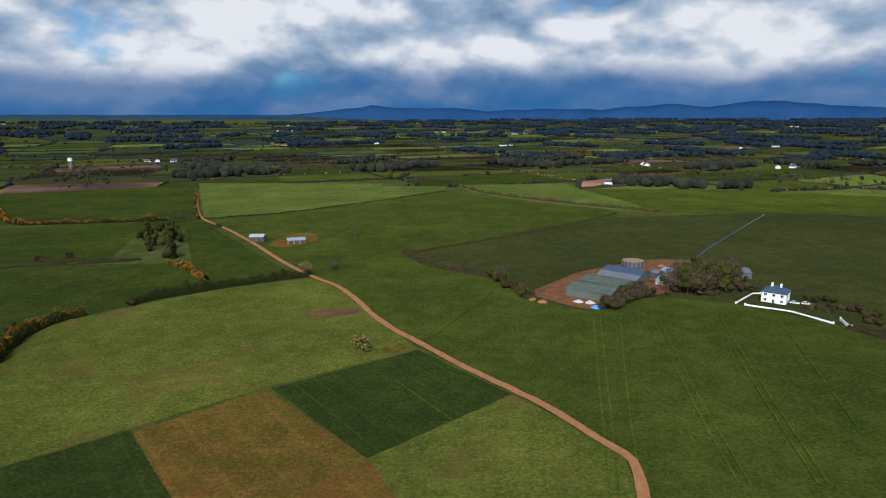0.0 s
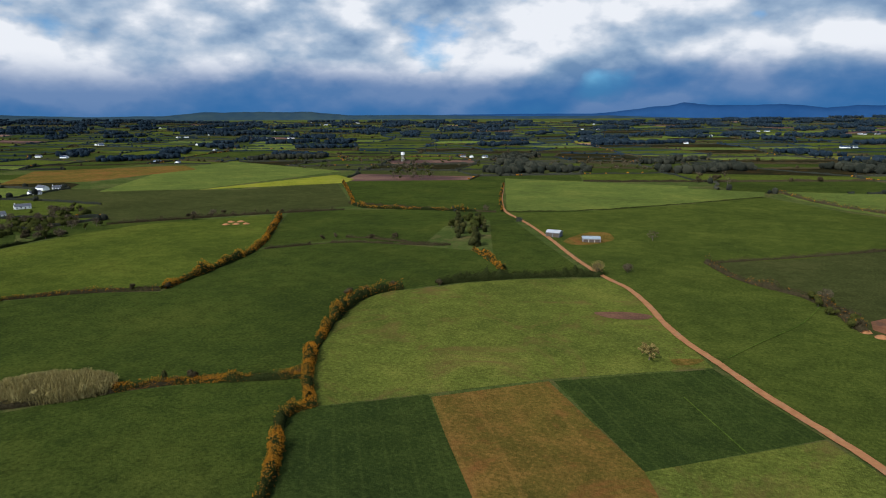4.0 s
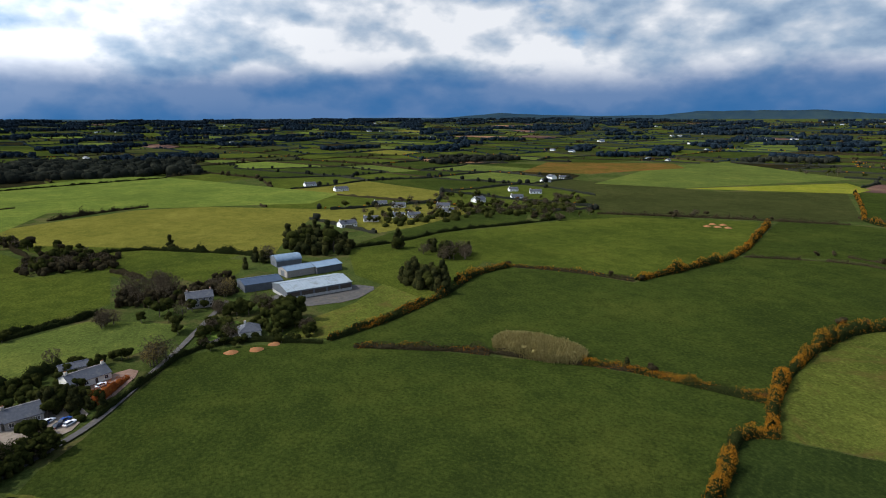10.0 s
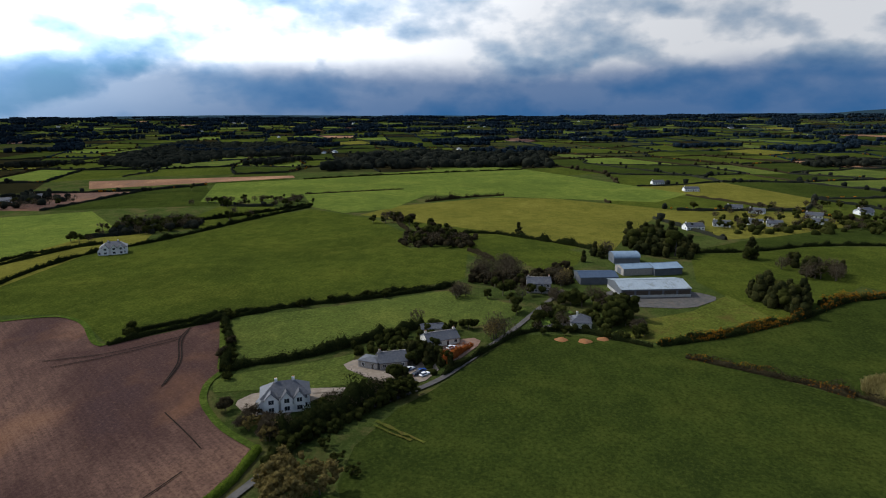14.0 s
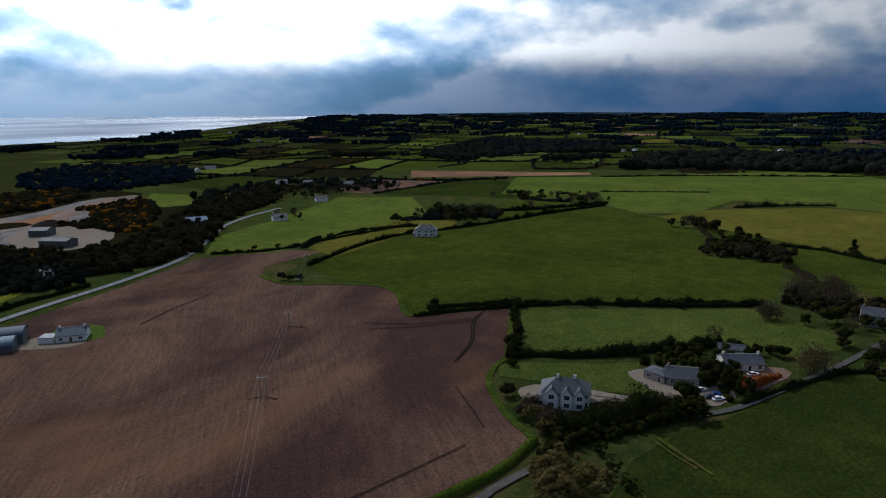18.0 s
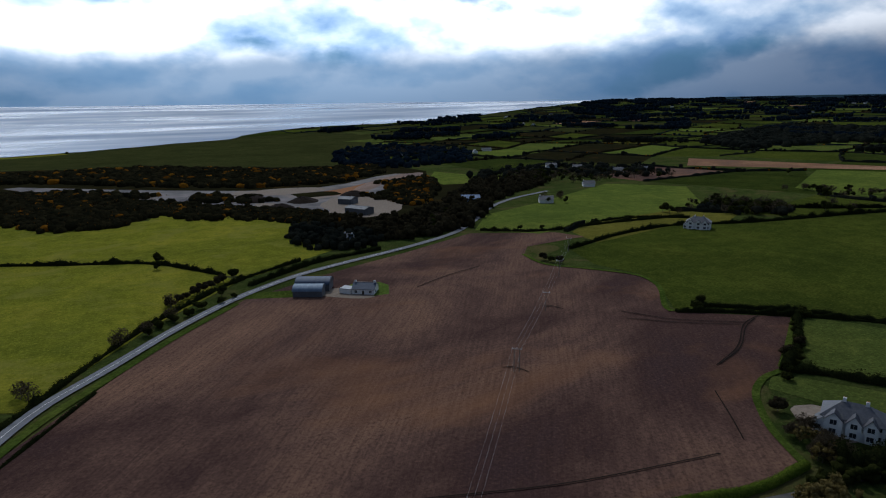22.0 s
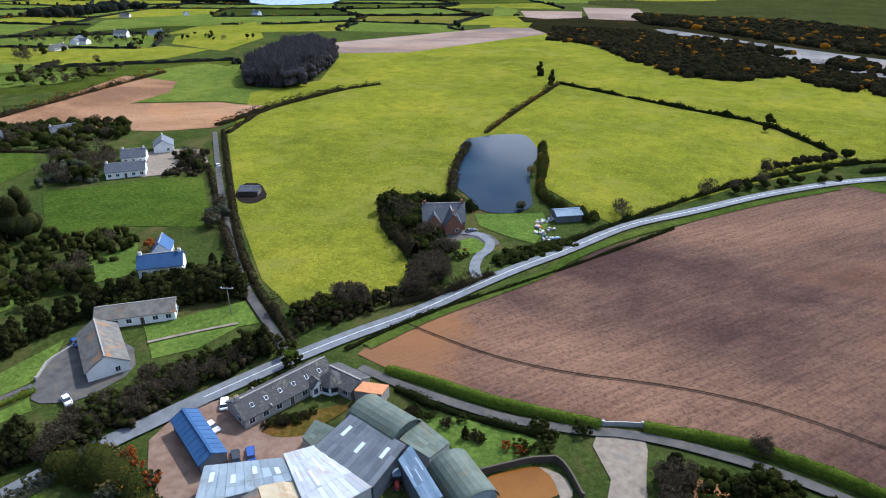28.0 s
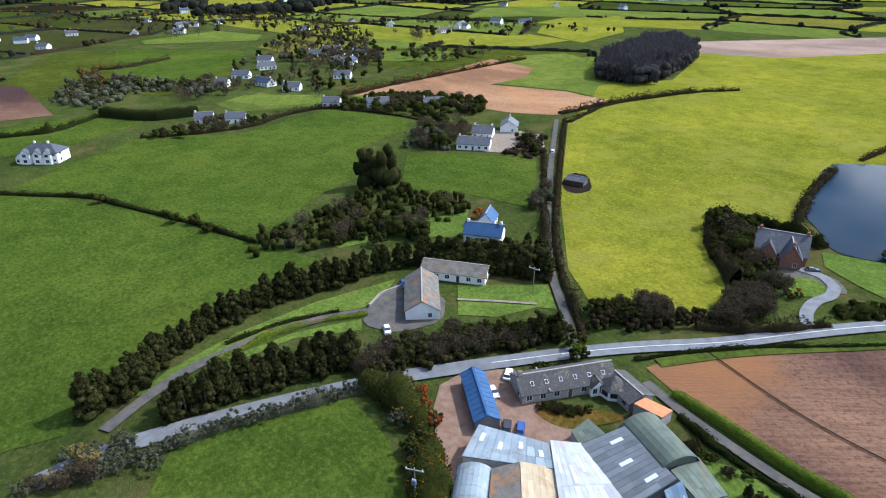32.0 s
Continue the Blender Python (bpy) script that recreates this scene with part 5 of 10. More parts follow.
# Skyline ranges; the haze before them is painted into their colour.
build_hills("hills_1", "mountains on the horizon, coloured haze blue", 4870, [(-42.0, 25), (-37.5, 50), (-34.5, 72), (-31.2, 89), (-28.5, 117), (-25.7, 120), (-22.4, 81), (-20.0, 106), (-17.9, 95), (-13.7, 68), (-8.8, 73), (-3.8, 57), (-0.8, 82), (1.2, 78), (4.3, 78), (6.3, 102), (9.3, 64), (12.7, 34), (16.5, 14), (21.0, -8)], "hill")
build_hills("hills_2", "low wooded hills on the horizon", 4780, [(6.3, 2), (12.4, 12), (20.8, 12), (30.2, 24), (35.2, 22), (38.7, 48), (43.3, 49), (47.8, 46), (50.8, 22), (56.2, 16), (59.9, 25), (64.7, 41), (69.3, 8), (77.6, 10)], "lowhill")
build_hills("hills_3", "low skyline coloured haze blue", 4850, [(11.2, 26), (18.8, 29), (27.4, 23), (36.8, 24)], "hill")
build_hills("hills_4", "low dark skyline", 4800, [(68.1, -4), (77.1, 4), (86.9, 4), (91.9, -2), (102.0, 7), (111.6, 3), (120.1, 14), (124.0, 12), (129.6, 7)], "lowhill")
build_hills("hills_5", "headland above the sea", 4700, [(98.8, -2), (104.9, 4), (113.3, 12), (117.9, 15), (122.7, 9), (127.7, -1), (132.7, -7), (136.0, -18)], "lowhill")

# ---- fields, yards and water ----
patch("heath_1", [(193, -690.1), (145.6, -688.6), (100.9, -613.4), (41.3, -532.7), (-2.7, -530.3), (-32.1, -573.5), (-53.1, -534.3), (-108.2, -498.2), (-134.7, -460.4), (-167, -455.8), (-205.8, -460.5), (-263.6, -520.1), (-377.7, -752.6), (-365.3, -867), (-222.7, -882.7), (-47.6, -1036.9), (174.1, -1106.4), (228.7, -980.2), (315.4, -945.5)], "scrub", "dark heath and gorse round the quarry")
patch("heath_2", [(296.1, -1334.6), (102.4, -1348.7), (-87.5, -1576.8), (-451.2, -1825.3), (-675.2, -1689.9), (-427.8, -1023.2), (-310.1, -825), (-123.6, -951.2), (265.6, -1188)], "dun_shade", "heath slope above the sea, darkened for shade", "heath")
patch("heath_3", [(-199.6, -413.4), (-291.2, -529.9), (-368.6, -618.3), (-369, -693.6), (-226, -515), (-176.9, -482), (-108.3, -573.8), (-93.9, -503.6), (-157.3, -387.5)], "scrub", "rough bank by the quarry", "heath")
patch("heath_4", [(55.4, -783.6), (-6.8, -741.6), (-51.1, -680.6), (-5.3, -679.6), (40.9, -730.2)], "scrub", "dark overgrown bench in the quarry", "heath")
patch("heath_5", [(-74.5, -681.1), (-125.8, -638.3), (-142.4, -587.4), (-97, -602.6), (-64.4, -643.4)], "scrub", "dark overgrown bench in the quarry", "heath")
patch("field_1", [(42.7, 112.4), (51.3, 145.7), (50.5, 155.4), (23.2, 197.1), (-7.8, 239.1), (-33.1, 281.7), (-55.3, 329.1), (-75.3, 351.5), (-141.1, 456.9), (-214.4, 557.3), (-145.7, 602.5), (-77.3, 682.8), (4.3, 793.1), (73.8, 697.9), (168.6, 622.8), (140.2, 574.9), (27.6, 452.9), (-26.1, 413.4), (-8.4, 377.1), (31.4, 349), (44.6, 303.3), (70.3, 284.5), (85.4, 295.5), (107.1, 310.6), (145.4, 298.5), (166.5, 276), (184.3, 245.9), (191, 192.9), (118.4, 112.4)], "tram", "dark green tramlined crop field beside the dirt track")
patch("field_2", [(-58.5, 198), (-9.9, 234), (22.8, 193.6), (-20.5, 153.3)], "drilled", "dark freshly drilled strip of grassland")
patch("field_3", [(-20.5, 153.3), (22.8, 192.7), (37.2, 174.9), (49.4, 154.5), (47.5, 131.4), (43.8, 112.4), (-0.4, 112.3)], "rough", "grazed green paddock with worn tufts")
patch("field_4", [(-91, 167.8), (-60.2, 197.1), (-20.5, 153.3), (-11.5, 135.4), (-0.4, 112.3), (-49.3, 112.3), (-66.2, 135.3)], "straw", "yellow-brown strip of stubble and old grass")
patch("field_5", [(-119.9, 145.5), (-92.6, 168.9), (-74.3, 146), (-58.9, 127), (-42.6, 106.5), (-84.8, 70.1), (-98.8, 96.4), (-110.4, 115), (-125.1, 134.6)], "drilled", "dark green strip with faint drill lines")
patch("field_6", [(-9.9, 235.3), (-23.4, 261.4), (-40.4, 297.3), (-63.2, 338.7), (-76.8, 347.5), (-117.4, 325.5), (-142, 305), (-150.5, 292.3), (-179.6, 263.4), (-173.1, 232.3), (-151.1, 185.5), (-129.5, 153.5), (-120.4, 146.1), (-93, 169.6), (-60.5, 199.1)], "rough", "rough lighter pasture with brown wear")
patch("field_7", [(-26.1, 413.4), (27.6, 452.9), (137.8, 564.8), (314.9, 607.7), (430.8, 575.7), (302.3, 316.2), (192.8, 247.3), (166.5, 276), (145.4, 298.5), (107.1, 310.6), (85.4, 295.5), (70.3, 284.5), (44.6, 303.3), (31.4, 349), (-8.4, 377.1)], "dun_shade", "field behind the farmyard, darkened for cloud shade")
patch("field_8", [(-216.8, 563.8), (-318.5, 811.4), (-222, 861.2), (4.6, 847.5), (4.3, 793.1), (-77.8, 687.6), (-146.5, 606.3)], "mid", "light green pasture along the track")
patch("field_9", [(12.5, 862.2), (173.5, 886), (181.8, 813.4), (215.9, 611.2), (169.7, 626.8), (75.4, 713.1), (33.1, 793.2)], "mid", "light green pasture beyond the thorn hedge")
patch("field_10", [(181.8, 813.4), (344.6, 814.1), (539.1, 725.3), (438.3, 586.2), (318.7, 615.4), (218.9, 603.6)], "green", "green pasture running up to dark woods")
patch("field_11", [(-230.3, 546.4), (-210.3, 542.3), (-90.3, 359.8), (-127.2, 333.4), (-154.1, 373.7)], "deep", "small dark green field beside the track")
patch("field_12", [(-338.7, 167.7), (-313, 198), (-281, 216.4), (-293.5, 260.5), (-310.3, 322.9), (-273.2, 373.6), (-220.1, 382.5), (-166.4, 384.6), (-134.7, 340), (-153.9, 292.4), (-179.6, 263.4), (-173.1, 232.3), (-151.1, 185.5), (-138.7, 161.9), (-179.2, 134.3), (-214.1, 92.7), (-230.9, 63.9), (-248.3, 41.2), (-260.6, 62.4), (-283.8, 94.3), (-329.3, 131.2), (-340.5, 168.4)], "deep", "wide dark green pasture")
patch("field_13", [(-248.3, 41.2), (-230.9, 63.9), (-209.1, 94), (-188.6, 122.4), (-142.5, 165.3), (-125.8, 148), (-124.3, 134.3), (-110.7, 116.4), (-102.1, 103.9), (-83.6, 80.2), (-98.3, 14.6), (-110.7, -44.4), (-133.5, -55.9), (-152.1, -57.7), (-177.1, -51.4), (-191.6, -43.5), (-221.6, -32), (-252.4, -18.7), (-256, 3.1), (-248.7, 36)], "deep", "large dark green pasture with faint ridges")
patch("field_14", [(-462.6, 212.2), (-481.5, 249.8), (-487, 312.5), (-478.5, 362.9), (-415.1, 453.6), (-319.2, 332.2), (-297.1, 263.8), (-285.2, 219.7), (-316.6, 200.3), (-342.5, 171.4), (-368.3, 154.9), (-438.5, 167.2)], "green", "green pasture sloping to the village")
patch("field_15", [(-409.4, 468.4), (-368, 512.9), (-311.4, 539.2), (-244.5, 547.7), (-219.4, 515.1), (-236.2, 464.6), (-216, 391.2), (-278.5, 380.9), (-314.5, 330.4)], "deep", "dark green field with thorn hedges")
patch("field_16", [(-542.7, 748.9), (-346.7, 864.6), (-229.1, 578.5), (-315.4, 546), (-378.1, 537.2)], "deep", "dark green field under the far lane")
patch("field_17", [(-628.4, 405.6), (-652.9, 497.7), (-542.4, 727.7), (-380.4, 535.3), (-416.9, 472.6), (-476, 388.5), (-514.8, 356.5)], "dun_shade", "field behind the village, darkened for cloud shade")
patch("field_18", [(-654.6, 576.8), (-621, 833.1), (-548.1, 778.2), (-531.2, 726.2)], "lime", "narrow yellow-green field")
patch("field_19", [(-753.7, 506.5), (-983.8, 809.5), (-1019.7, 1003.9), (-654.1, 894.2), (-660.3, 581.9)], "mid", "long green field on the gentle rise")
patch("field_20", [(-969, 502.6), (-1166, 667.2), (-1029.4, 878.3), (-924.9, 817.3), (-892.3, 590.1)], "straw", "tan stubble field on the gentle rise")
patch("field_21", [(-346.8, 885.1), (-86.5, 882.8), (-67.8, 711.9), (-187.2, 590.7), (-223.1, 574.3)], "mid", "light green field beside the lane")
patch("field_22", [(-439.9, 86.6), (-481.5, 129.6), (-580, 258.9), (-578.7, 311), (-484.2, 254.3), (-474.2, 175.4), (-443.7, 127.7), (-433.4, 91.3)], "deep", "dark green field below the village")
patch("field_23", [(-430.1, 84.5), (-439, 117.7), (-469.3, 173.6), (-478.8, 251.5), (-351.5, 151.9), (-310.1, 113.3), (-288.4, 96), (-355.8, 73.7)], "green", "small green paddock among pines")
patch("field_24", [(-261.1, 21.3), (-278.8, 31.9), (-299.1, 60.9), (-330.2, 83.8), (-294.4, 95), (-268.4, 64.4), (-251.3, 39.5)], "rough", "worn brownish paddock behind the sheds")
patch("field_25", [(-623.1, -168.3), (-704.7, -78.3), (-705.2, -7.4), (-634.4, 113.8), (-589, 84.5), (-486.4, 47.8), (-432, 34.4), (-451.6, 6.9), (-496.7, -65.8), (-522.7, -117.8), (-558, -188.4)], "olive", "wide olive-yellow field")
patch("field_26", [(-440, -50.6), (-446.9, -18), (-422.1, 14.2), (-387.7, 9.3), (-358, -4.9), (-386.8, -26.8), (-411.3, -55.3)], "green", "small green field by the farm")
patch("field_27", [(-248.3, -300), (-358, -318.4), (-446.4, -290.8), (-588, -250.8), (-540.4, -169.1), (-480.3, -126.9), (-418.2, -106.6), (-433.7, -66.4), (-341, -55), (-300.8, -95), (-272.2, -133.8), (-250.8, -154.2), (-211.7, -183.9), (-233, -211.6), (-243, -235.1), (-236.3, -263.7)], "green", "big smooth green pasture")
patch("field_28", [(-256.8, -152.8), (-265.4, -128.3), (-288, -95.8), (-314, -61.3), (-304.4, -36.3), (-290.5, -16.9), (-277.1, -22.8), (-260.6, -36.8), (-259.8, -61.9), (-237.9, -85.3), (-210.9, -106.3), (-207.8, -119.8), (-218.1, -131.8)], "mid", "light green paddock with dark tufts")
patch("field_29", [(-177.4, -116.1), (-186.6, -121.4), (-193.4, -116.3), (-208.7, -92.7), (-220, -79.6), (-209.3, -78.2), (-195.2, -67.6), (-185.9, -83.7), (-181, -105.9)], "mid", "mown lawn round the white mansion", "lawn")
patch("field_30", [(-872.1, -379.6), (-1178, -128), (-1053.9, -38.4), (-771.3, 145), (-691.4, 99.1), (-705.2, -0.9), (-714.9, -79.4), (-714.3, -158.6), (-603.7, -169), (-567.6, -207.6), (-602.6, -254.1), (-713.3, -312.4)], "bright", "bright light green field on the rise")
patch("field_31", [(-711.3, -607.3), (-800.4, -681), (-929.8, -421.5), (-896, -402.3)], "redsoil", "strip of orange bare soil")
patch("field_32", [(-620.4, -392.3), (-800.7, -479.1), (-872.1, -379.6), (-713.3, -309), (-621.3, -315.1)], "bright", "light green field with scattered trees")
patch("field_33", [(-248.2, -153.4), (-210.6, -183.3), (-212.3, -189.8), (-234.7, -213.1), (-242, -233.9), (-226.4, -257.8), (-211.7, -279.1), (-217.4, -305), (-229.8, -318.9), (-281, -323.7), (-272.6, -343.9), (-219.2, -373.3), (-156, -344.4), (-113.1, -328.2), (-49.6, -297.4), (-14.7, -261.6), (21.2, -210.3), (34.8, -190.2), (37.3, -182.8), (55.6, -149.9), (69.4, -126.4), (74, -115.3), (75.3, -108.5), (62.6, -105.8), (40.5, -105.4), (15.9, -109.4), (6.3, -111.3), (-7.9, -113.2), (-24.9, -112.8), (-33.5, -110.9), (-51.7, -105.4), (-75.1, -97.4), (-99.2, -91.2), (-127.5, -84.1), (-145.7, -85), (-156.6, -101.7), (-172.2, -117.1), (-183.8, -121.9), (-194.3, -121.8)], "plough", "great brown ploughed field")
patch("field_34", [(-228.6, -381.4), (-268.9, -430), (-337.2, -454.7), (-484.3, -523.3), (-539.1, -460.9), (-456, -370), (-317.7, -358.5), (-260.1, -346.7)], "bright", "light green field along the road")
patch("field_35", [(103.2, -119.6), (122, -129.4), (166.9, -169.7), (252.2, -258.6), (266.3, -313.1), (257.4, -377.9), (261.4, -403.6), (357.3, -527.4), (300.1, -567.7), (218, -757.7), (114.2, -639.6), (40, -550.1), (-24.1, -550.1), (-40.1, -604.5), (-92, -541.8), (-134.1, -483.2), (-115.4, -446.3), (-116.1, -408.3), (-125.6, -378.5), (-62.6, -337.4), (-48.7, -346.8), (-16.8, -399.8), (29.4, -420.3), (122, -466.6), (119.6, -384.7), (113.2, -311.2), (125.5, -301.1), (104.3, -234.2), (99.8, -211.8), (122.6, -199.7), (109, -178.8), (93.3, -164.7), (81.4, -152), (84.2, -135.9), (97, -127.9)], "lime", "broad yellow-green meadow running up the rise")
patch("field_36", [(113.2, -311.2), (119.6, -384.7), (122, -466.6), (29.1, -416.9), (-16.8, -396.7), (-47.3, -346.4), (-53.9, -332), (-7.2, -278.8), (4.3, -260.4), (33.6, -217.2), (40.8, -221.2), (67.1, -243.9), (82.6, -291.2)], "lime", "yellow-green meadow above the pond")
patch("field_37", [(357.3, -527.4), (403.2, -593.4), (270.9, -834.1), (214.8, -758.6), (296.7, -561.1)], "paleplough", "pale pinkish ploughed strip on the rise")
patch("field_38", [(392.9, -193.8), (402.5, -240.9), (414, -298), (444.3, -382.6), (392.2, -361.2), (359.5, -286.4), (308.2, -314), (266.3, -313.1), (270.8, -270.2), (338.8, -250.3), (387.9, -236)], "redsoil", "orange-red ploughed field")
patch("field_39", [(392.2, -361.2), (404.8, -444.7), (332.2, -360.9), (286.1, -368.7), (269.7, -381.3), (265.6, -317.9), (310.8, -316.8), (359.4, -291.4)], "bright", "green field beside the plantation")
patch("field_40", [(308.1, 8.9), (331.2, -16.9), (362.7, -55.4), (333.9, -95), (357.9, -158.8), (317, -190.7), (290.1, -174.2), (276.2, -139.1), (238, -118.9), (224.2, -91.3), (199.5, -57.2), (220.8, -47.9), (273.5, -22.5)], "pasture", "smooth green field below the houses")
patch("field_41", [(132.2, 27.9), (316.7, 32.1), (302.9, 13), (266.7, -21.5), (198.4, -54.8), (172.1, -69.8), (170.1, -59.4), (166.4, -40.5), (156.2, -19.4), (143.2, 2), (128.8, 7)], "pasture", "green field behind the cypress row")
patch("field_42", [(254.7, -152.4), (211.1, -197.4), (164.8, -153.9), (191.2, -142.7), (209.9, -122.2)], "pasture", "small green field beside the lane")
patch("field_43", [(101.9, -3), (111.7, -9.2), (110.8, -26.1), (105.7, -46.2), (89.2, -46.7), (74.7, -41.9), (62.1, -36.3), (88.9, 2.2)], "pasture", "near green field with mowing lines")
patch("field_44", [(576.6, 4), (724.3, -46.7), (656.9, -134.8), (575.1, -163.3), (491.4, -146.1), (459.3, -89.3), (497.4, -53), (506, -26.2), (483.9, 24.7)], "green", "dark green field behind the village")
patch("field_45", [(421, 24.6), (433.6, -43.7), (417, -66.3), (390, -57.9), (361.8, -12.8), (361.1, 24.5)], "pasture", "green field between hedges")
patch("field_46", [(415.2, -106.8), (431.2, -142.3), (391.4, -166.4), (369.7, -160.5), (386.8, -112.2)], "mid", "pale green field")
patch("field_47", [(385.8, -188.4), (378.7, -228.5), (398.7, -308.4), (449.2, -379.5), (430.2, -431.3), (379.4, -421.3), (315.3, -346.2), (351.5, -297.7), (368.5, -274.9), (335.4, -202)], "bright", "green strip by the lane")
patch("field_48", [(252.5, -256.4), (262.9, -348.5), (248, -389.1), (345.9, -515), (292.3, -404.8), (310.2, -346.5), (269, -292)], "lime", "yellow-green slope beside the plantation")
patch("lawn_1", [(134, -5.9), (139.7, -15.6), (145.9, -33.9), (148.6, -57.3), (147.1, -82.4), (143.6, -78.4), (138.1, -67), (141.7, -54.2), (141.6, -36.9), (138.1, -19.1), (132.9, -9.2)], "lawn", "lawn along the bungalow drive", "lawn")
patch("lawn_2", [(136.5, -28.1), (137.4, -46), (133.3, -63.6), (128.5, -61), (135, -45), (133.8, -30)], "lawn", "lawn between drive and cypress row", "lawn")
patch("lawn_3", [(133.5, -95.6), (118.1, -117.3), (106.7, -109.8), (110.5, -106), (113, -93.9), (120, -85.9)], "lawn", "square lawn with a path across", "lawn")
patch("lawn_4", [(83.3, -183.2), (78.8, -187.8), (69, -183.6), (68.2, -175.6), (73.5, -169), (78.9, -175)], "lawn", "front lawn of the brick manor", "lawn")
patch("lawn_5", [(82.9, -204.3), (59.7, -216.2), (54.8, -206.1), (54.3, -188.4), (65.1, -190.4), (77.2, -194.8)], "lawn", "lawn between manor and pond", "lawn")
patch("lawn_6", [(51.1, -92.8), (45.2, -97), (33.4, -99.2), (25.7, -97.8), (24.7, -89.2), (33.7, -85.4), (42.2, -89.3)], "lawn", "farm garden lawn", "lawn")
patch("lawn_7", [(-48.7, -97), (-71.1, -93.1), (-65.2, -82.6), (-53.2, -71.5), (-36.7, -75.7), (-42.6, -88.4)], "lawn", "garden lawn behind the clipped hedge", "lawn")
patch("lawn_8", [(-77.1, -88.8), (-92.4, -84.9), (-79.2, -67.5), (-66.8, -68.1), (-63.8, -75.5), (-71.2, -81.1)], "lawn", "lawn with a trampoline", "lawn")
patch("lawn_9", [(-277.5, -9.6), (-291.1, 3.8), (-282.3, 6.3), (-265.5, -4.3), (-265.2, -14.4)], "lawn", "lawn in front of the cottage", "lawn")
patch("lawn_10", [(189.2, -75.6), (186.1, -105.4), (179.2, -133.8), (159.8, -116.9), (173.3, -97.9), (176.5, -78)], "lawn", "rough garden under the conifers", "lawn")
patch("lawn_11", [(-51.7, -307.8), (-75.6, -300.1), (-75, -287.6), (-49.8, -298.3)], "verge", "grass verge beside the road bungalow", "lawn")
patch("lawn_12", [(-89, -284.3), (-102.9, -296.6), (-116.5, -292.5), (-118.6, -285.4), (-112.8, -271.2), (-105.2, -271.9), (-93.4, -277.6)], "lawn", "lawn of the road bungalow", "lawn")
patch("yard_1", [(97.7, -62.7), (98.8, -73.9), (91.5, -84.2), (79.1, -79.1), (71.7, -83.5), (64.9, -81.4), (64.4, -57.2), (57.9, -42.3), (69.3, -45.6)], "yard", "terracotta gravel farmyard", "yard")
patch("yard_2", [(17, -103.6), (8.1, -107.9), (5.2, -106.4), (4.1, -95.7), (2.4, -88.2), (-0.2, -73.2), (15.1, -77), (8.5, -91.1)], "gravel", "pale yard at the field gate", "yard")
patch("yard_3", [(130.9, -62.3), (137.6, -67.6), (145, -81.1), (141.7, -84), (130, -89.1), (119.5, -80.8), (121.7, -67.3)], "lane", "gravel yard of the bungalow", "yard")
patch("yard_4", [(-316.3, 16.2), (-339.7, 33.3), (-334.7, 68.4), (-323.7, 79.6), (-302.4, 60.5), (-301.5, 32.3)], "lane", "brown concrete yard round the sheds", "yard")
patch("yard_5", [(43.4, 315.8), (70.6, 349.1), (79.7, 361.3), (136, 399.8), (163.2, 393.2), (183, 380.5), (168.4, 341.6), (114.7, 315.9), (89.6, 300.4), (81.2, 289.9), (67, 288.1)], "mud", "red-brown muddy farmyard", "yard")
patch("yard_6", [(-171.4, -105.5), (-180.3, -101.9), (-186.7, -84), (-189.3, -70.6), (-185.5, -70.4), (-178.7, -80.9), (-163.4, -85), (-164.6, -97.5)], "gravel", "pale gravel round the mansion", "yard")
patch("yard_7", [(-206.6, -81.5), (-214.5, -77.8), (-220.7, -60.1), (-213.1, -43.5), (-195.9, -48.2), (-195.3, -63.8)], "gravel", "gravel forecourt of the bungalow", "yard")
patch("yard_8", [(-229.6, -55.4), (-246.2, -37.4), (-241.1, -32), (-216.9, -39.9), (-221, -49.2)], "yard", "reddish paved forecourt", "yard")
patch("yard_9", [(-261.4, -11.7), (-277.9, 3.5), (-265.9, 8.4), (-261.8, 0.7)], "lane", "tarmac drive of the cottage", "yard")
patch("yard_10", [(-74.2, -300.3), (-89.9, -293.8), (-95.6, -293.2), (-106.9, -270.1), (-97.4, -270.2), (-80.8, -286.2)], "gravel", "pale yard of the road bungalow", "yard")
patch("yard_11", [(146.3, 300.5), (168, 321.5), (183.2, 305.5), (188.5, 277.7), (179.6, 261.6), (167.5, 277.7)], "dun_shade", "white-walled garden of the farmhouse", "yard")
patch("yard_12", [(248, -174.6), (264.7, -209), (242.4, -229.9), (216.7, -208), (227.6, -186.8)], "gravel", "forecourt of the houses at the lane's end", "yard")
patch("yard_13", [(91.7, -178.5), (87, -182.2), (81.2, -188.6), (71.1, -189.8), (64.4, -183.4), (67.8, -180.2), (75.7, -185.1), (80.6, -176.8)], "lane", "turning circle of the manor", "yard")
patch("yard_14", [(180.4, -183.3), (186.6, -195.6), (179.5, -198.8), (165.6, -186.5), (165.9, -178.2), (171.8, -176.8)], "heathsoil", "trampled dark ground round the field hut", "yard")
patch("yard_15", [(122.9, -887.5), (-32, -752.5), (-139.6, -676.2), (-217.9, -667.2), (-319.9, -748.9), (-358.5, -728.4), (-321.4, -679.9), (-241.9, -598.4), (-233.3, -523.8), (-172.3, -497.1), (-123.1, -573.3), (-47, -634), (34.7, -719)], "quarry", "quarry floor, bare grey stone", "quarry")
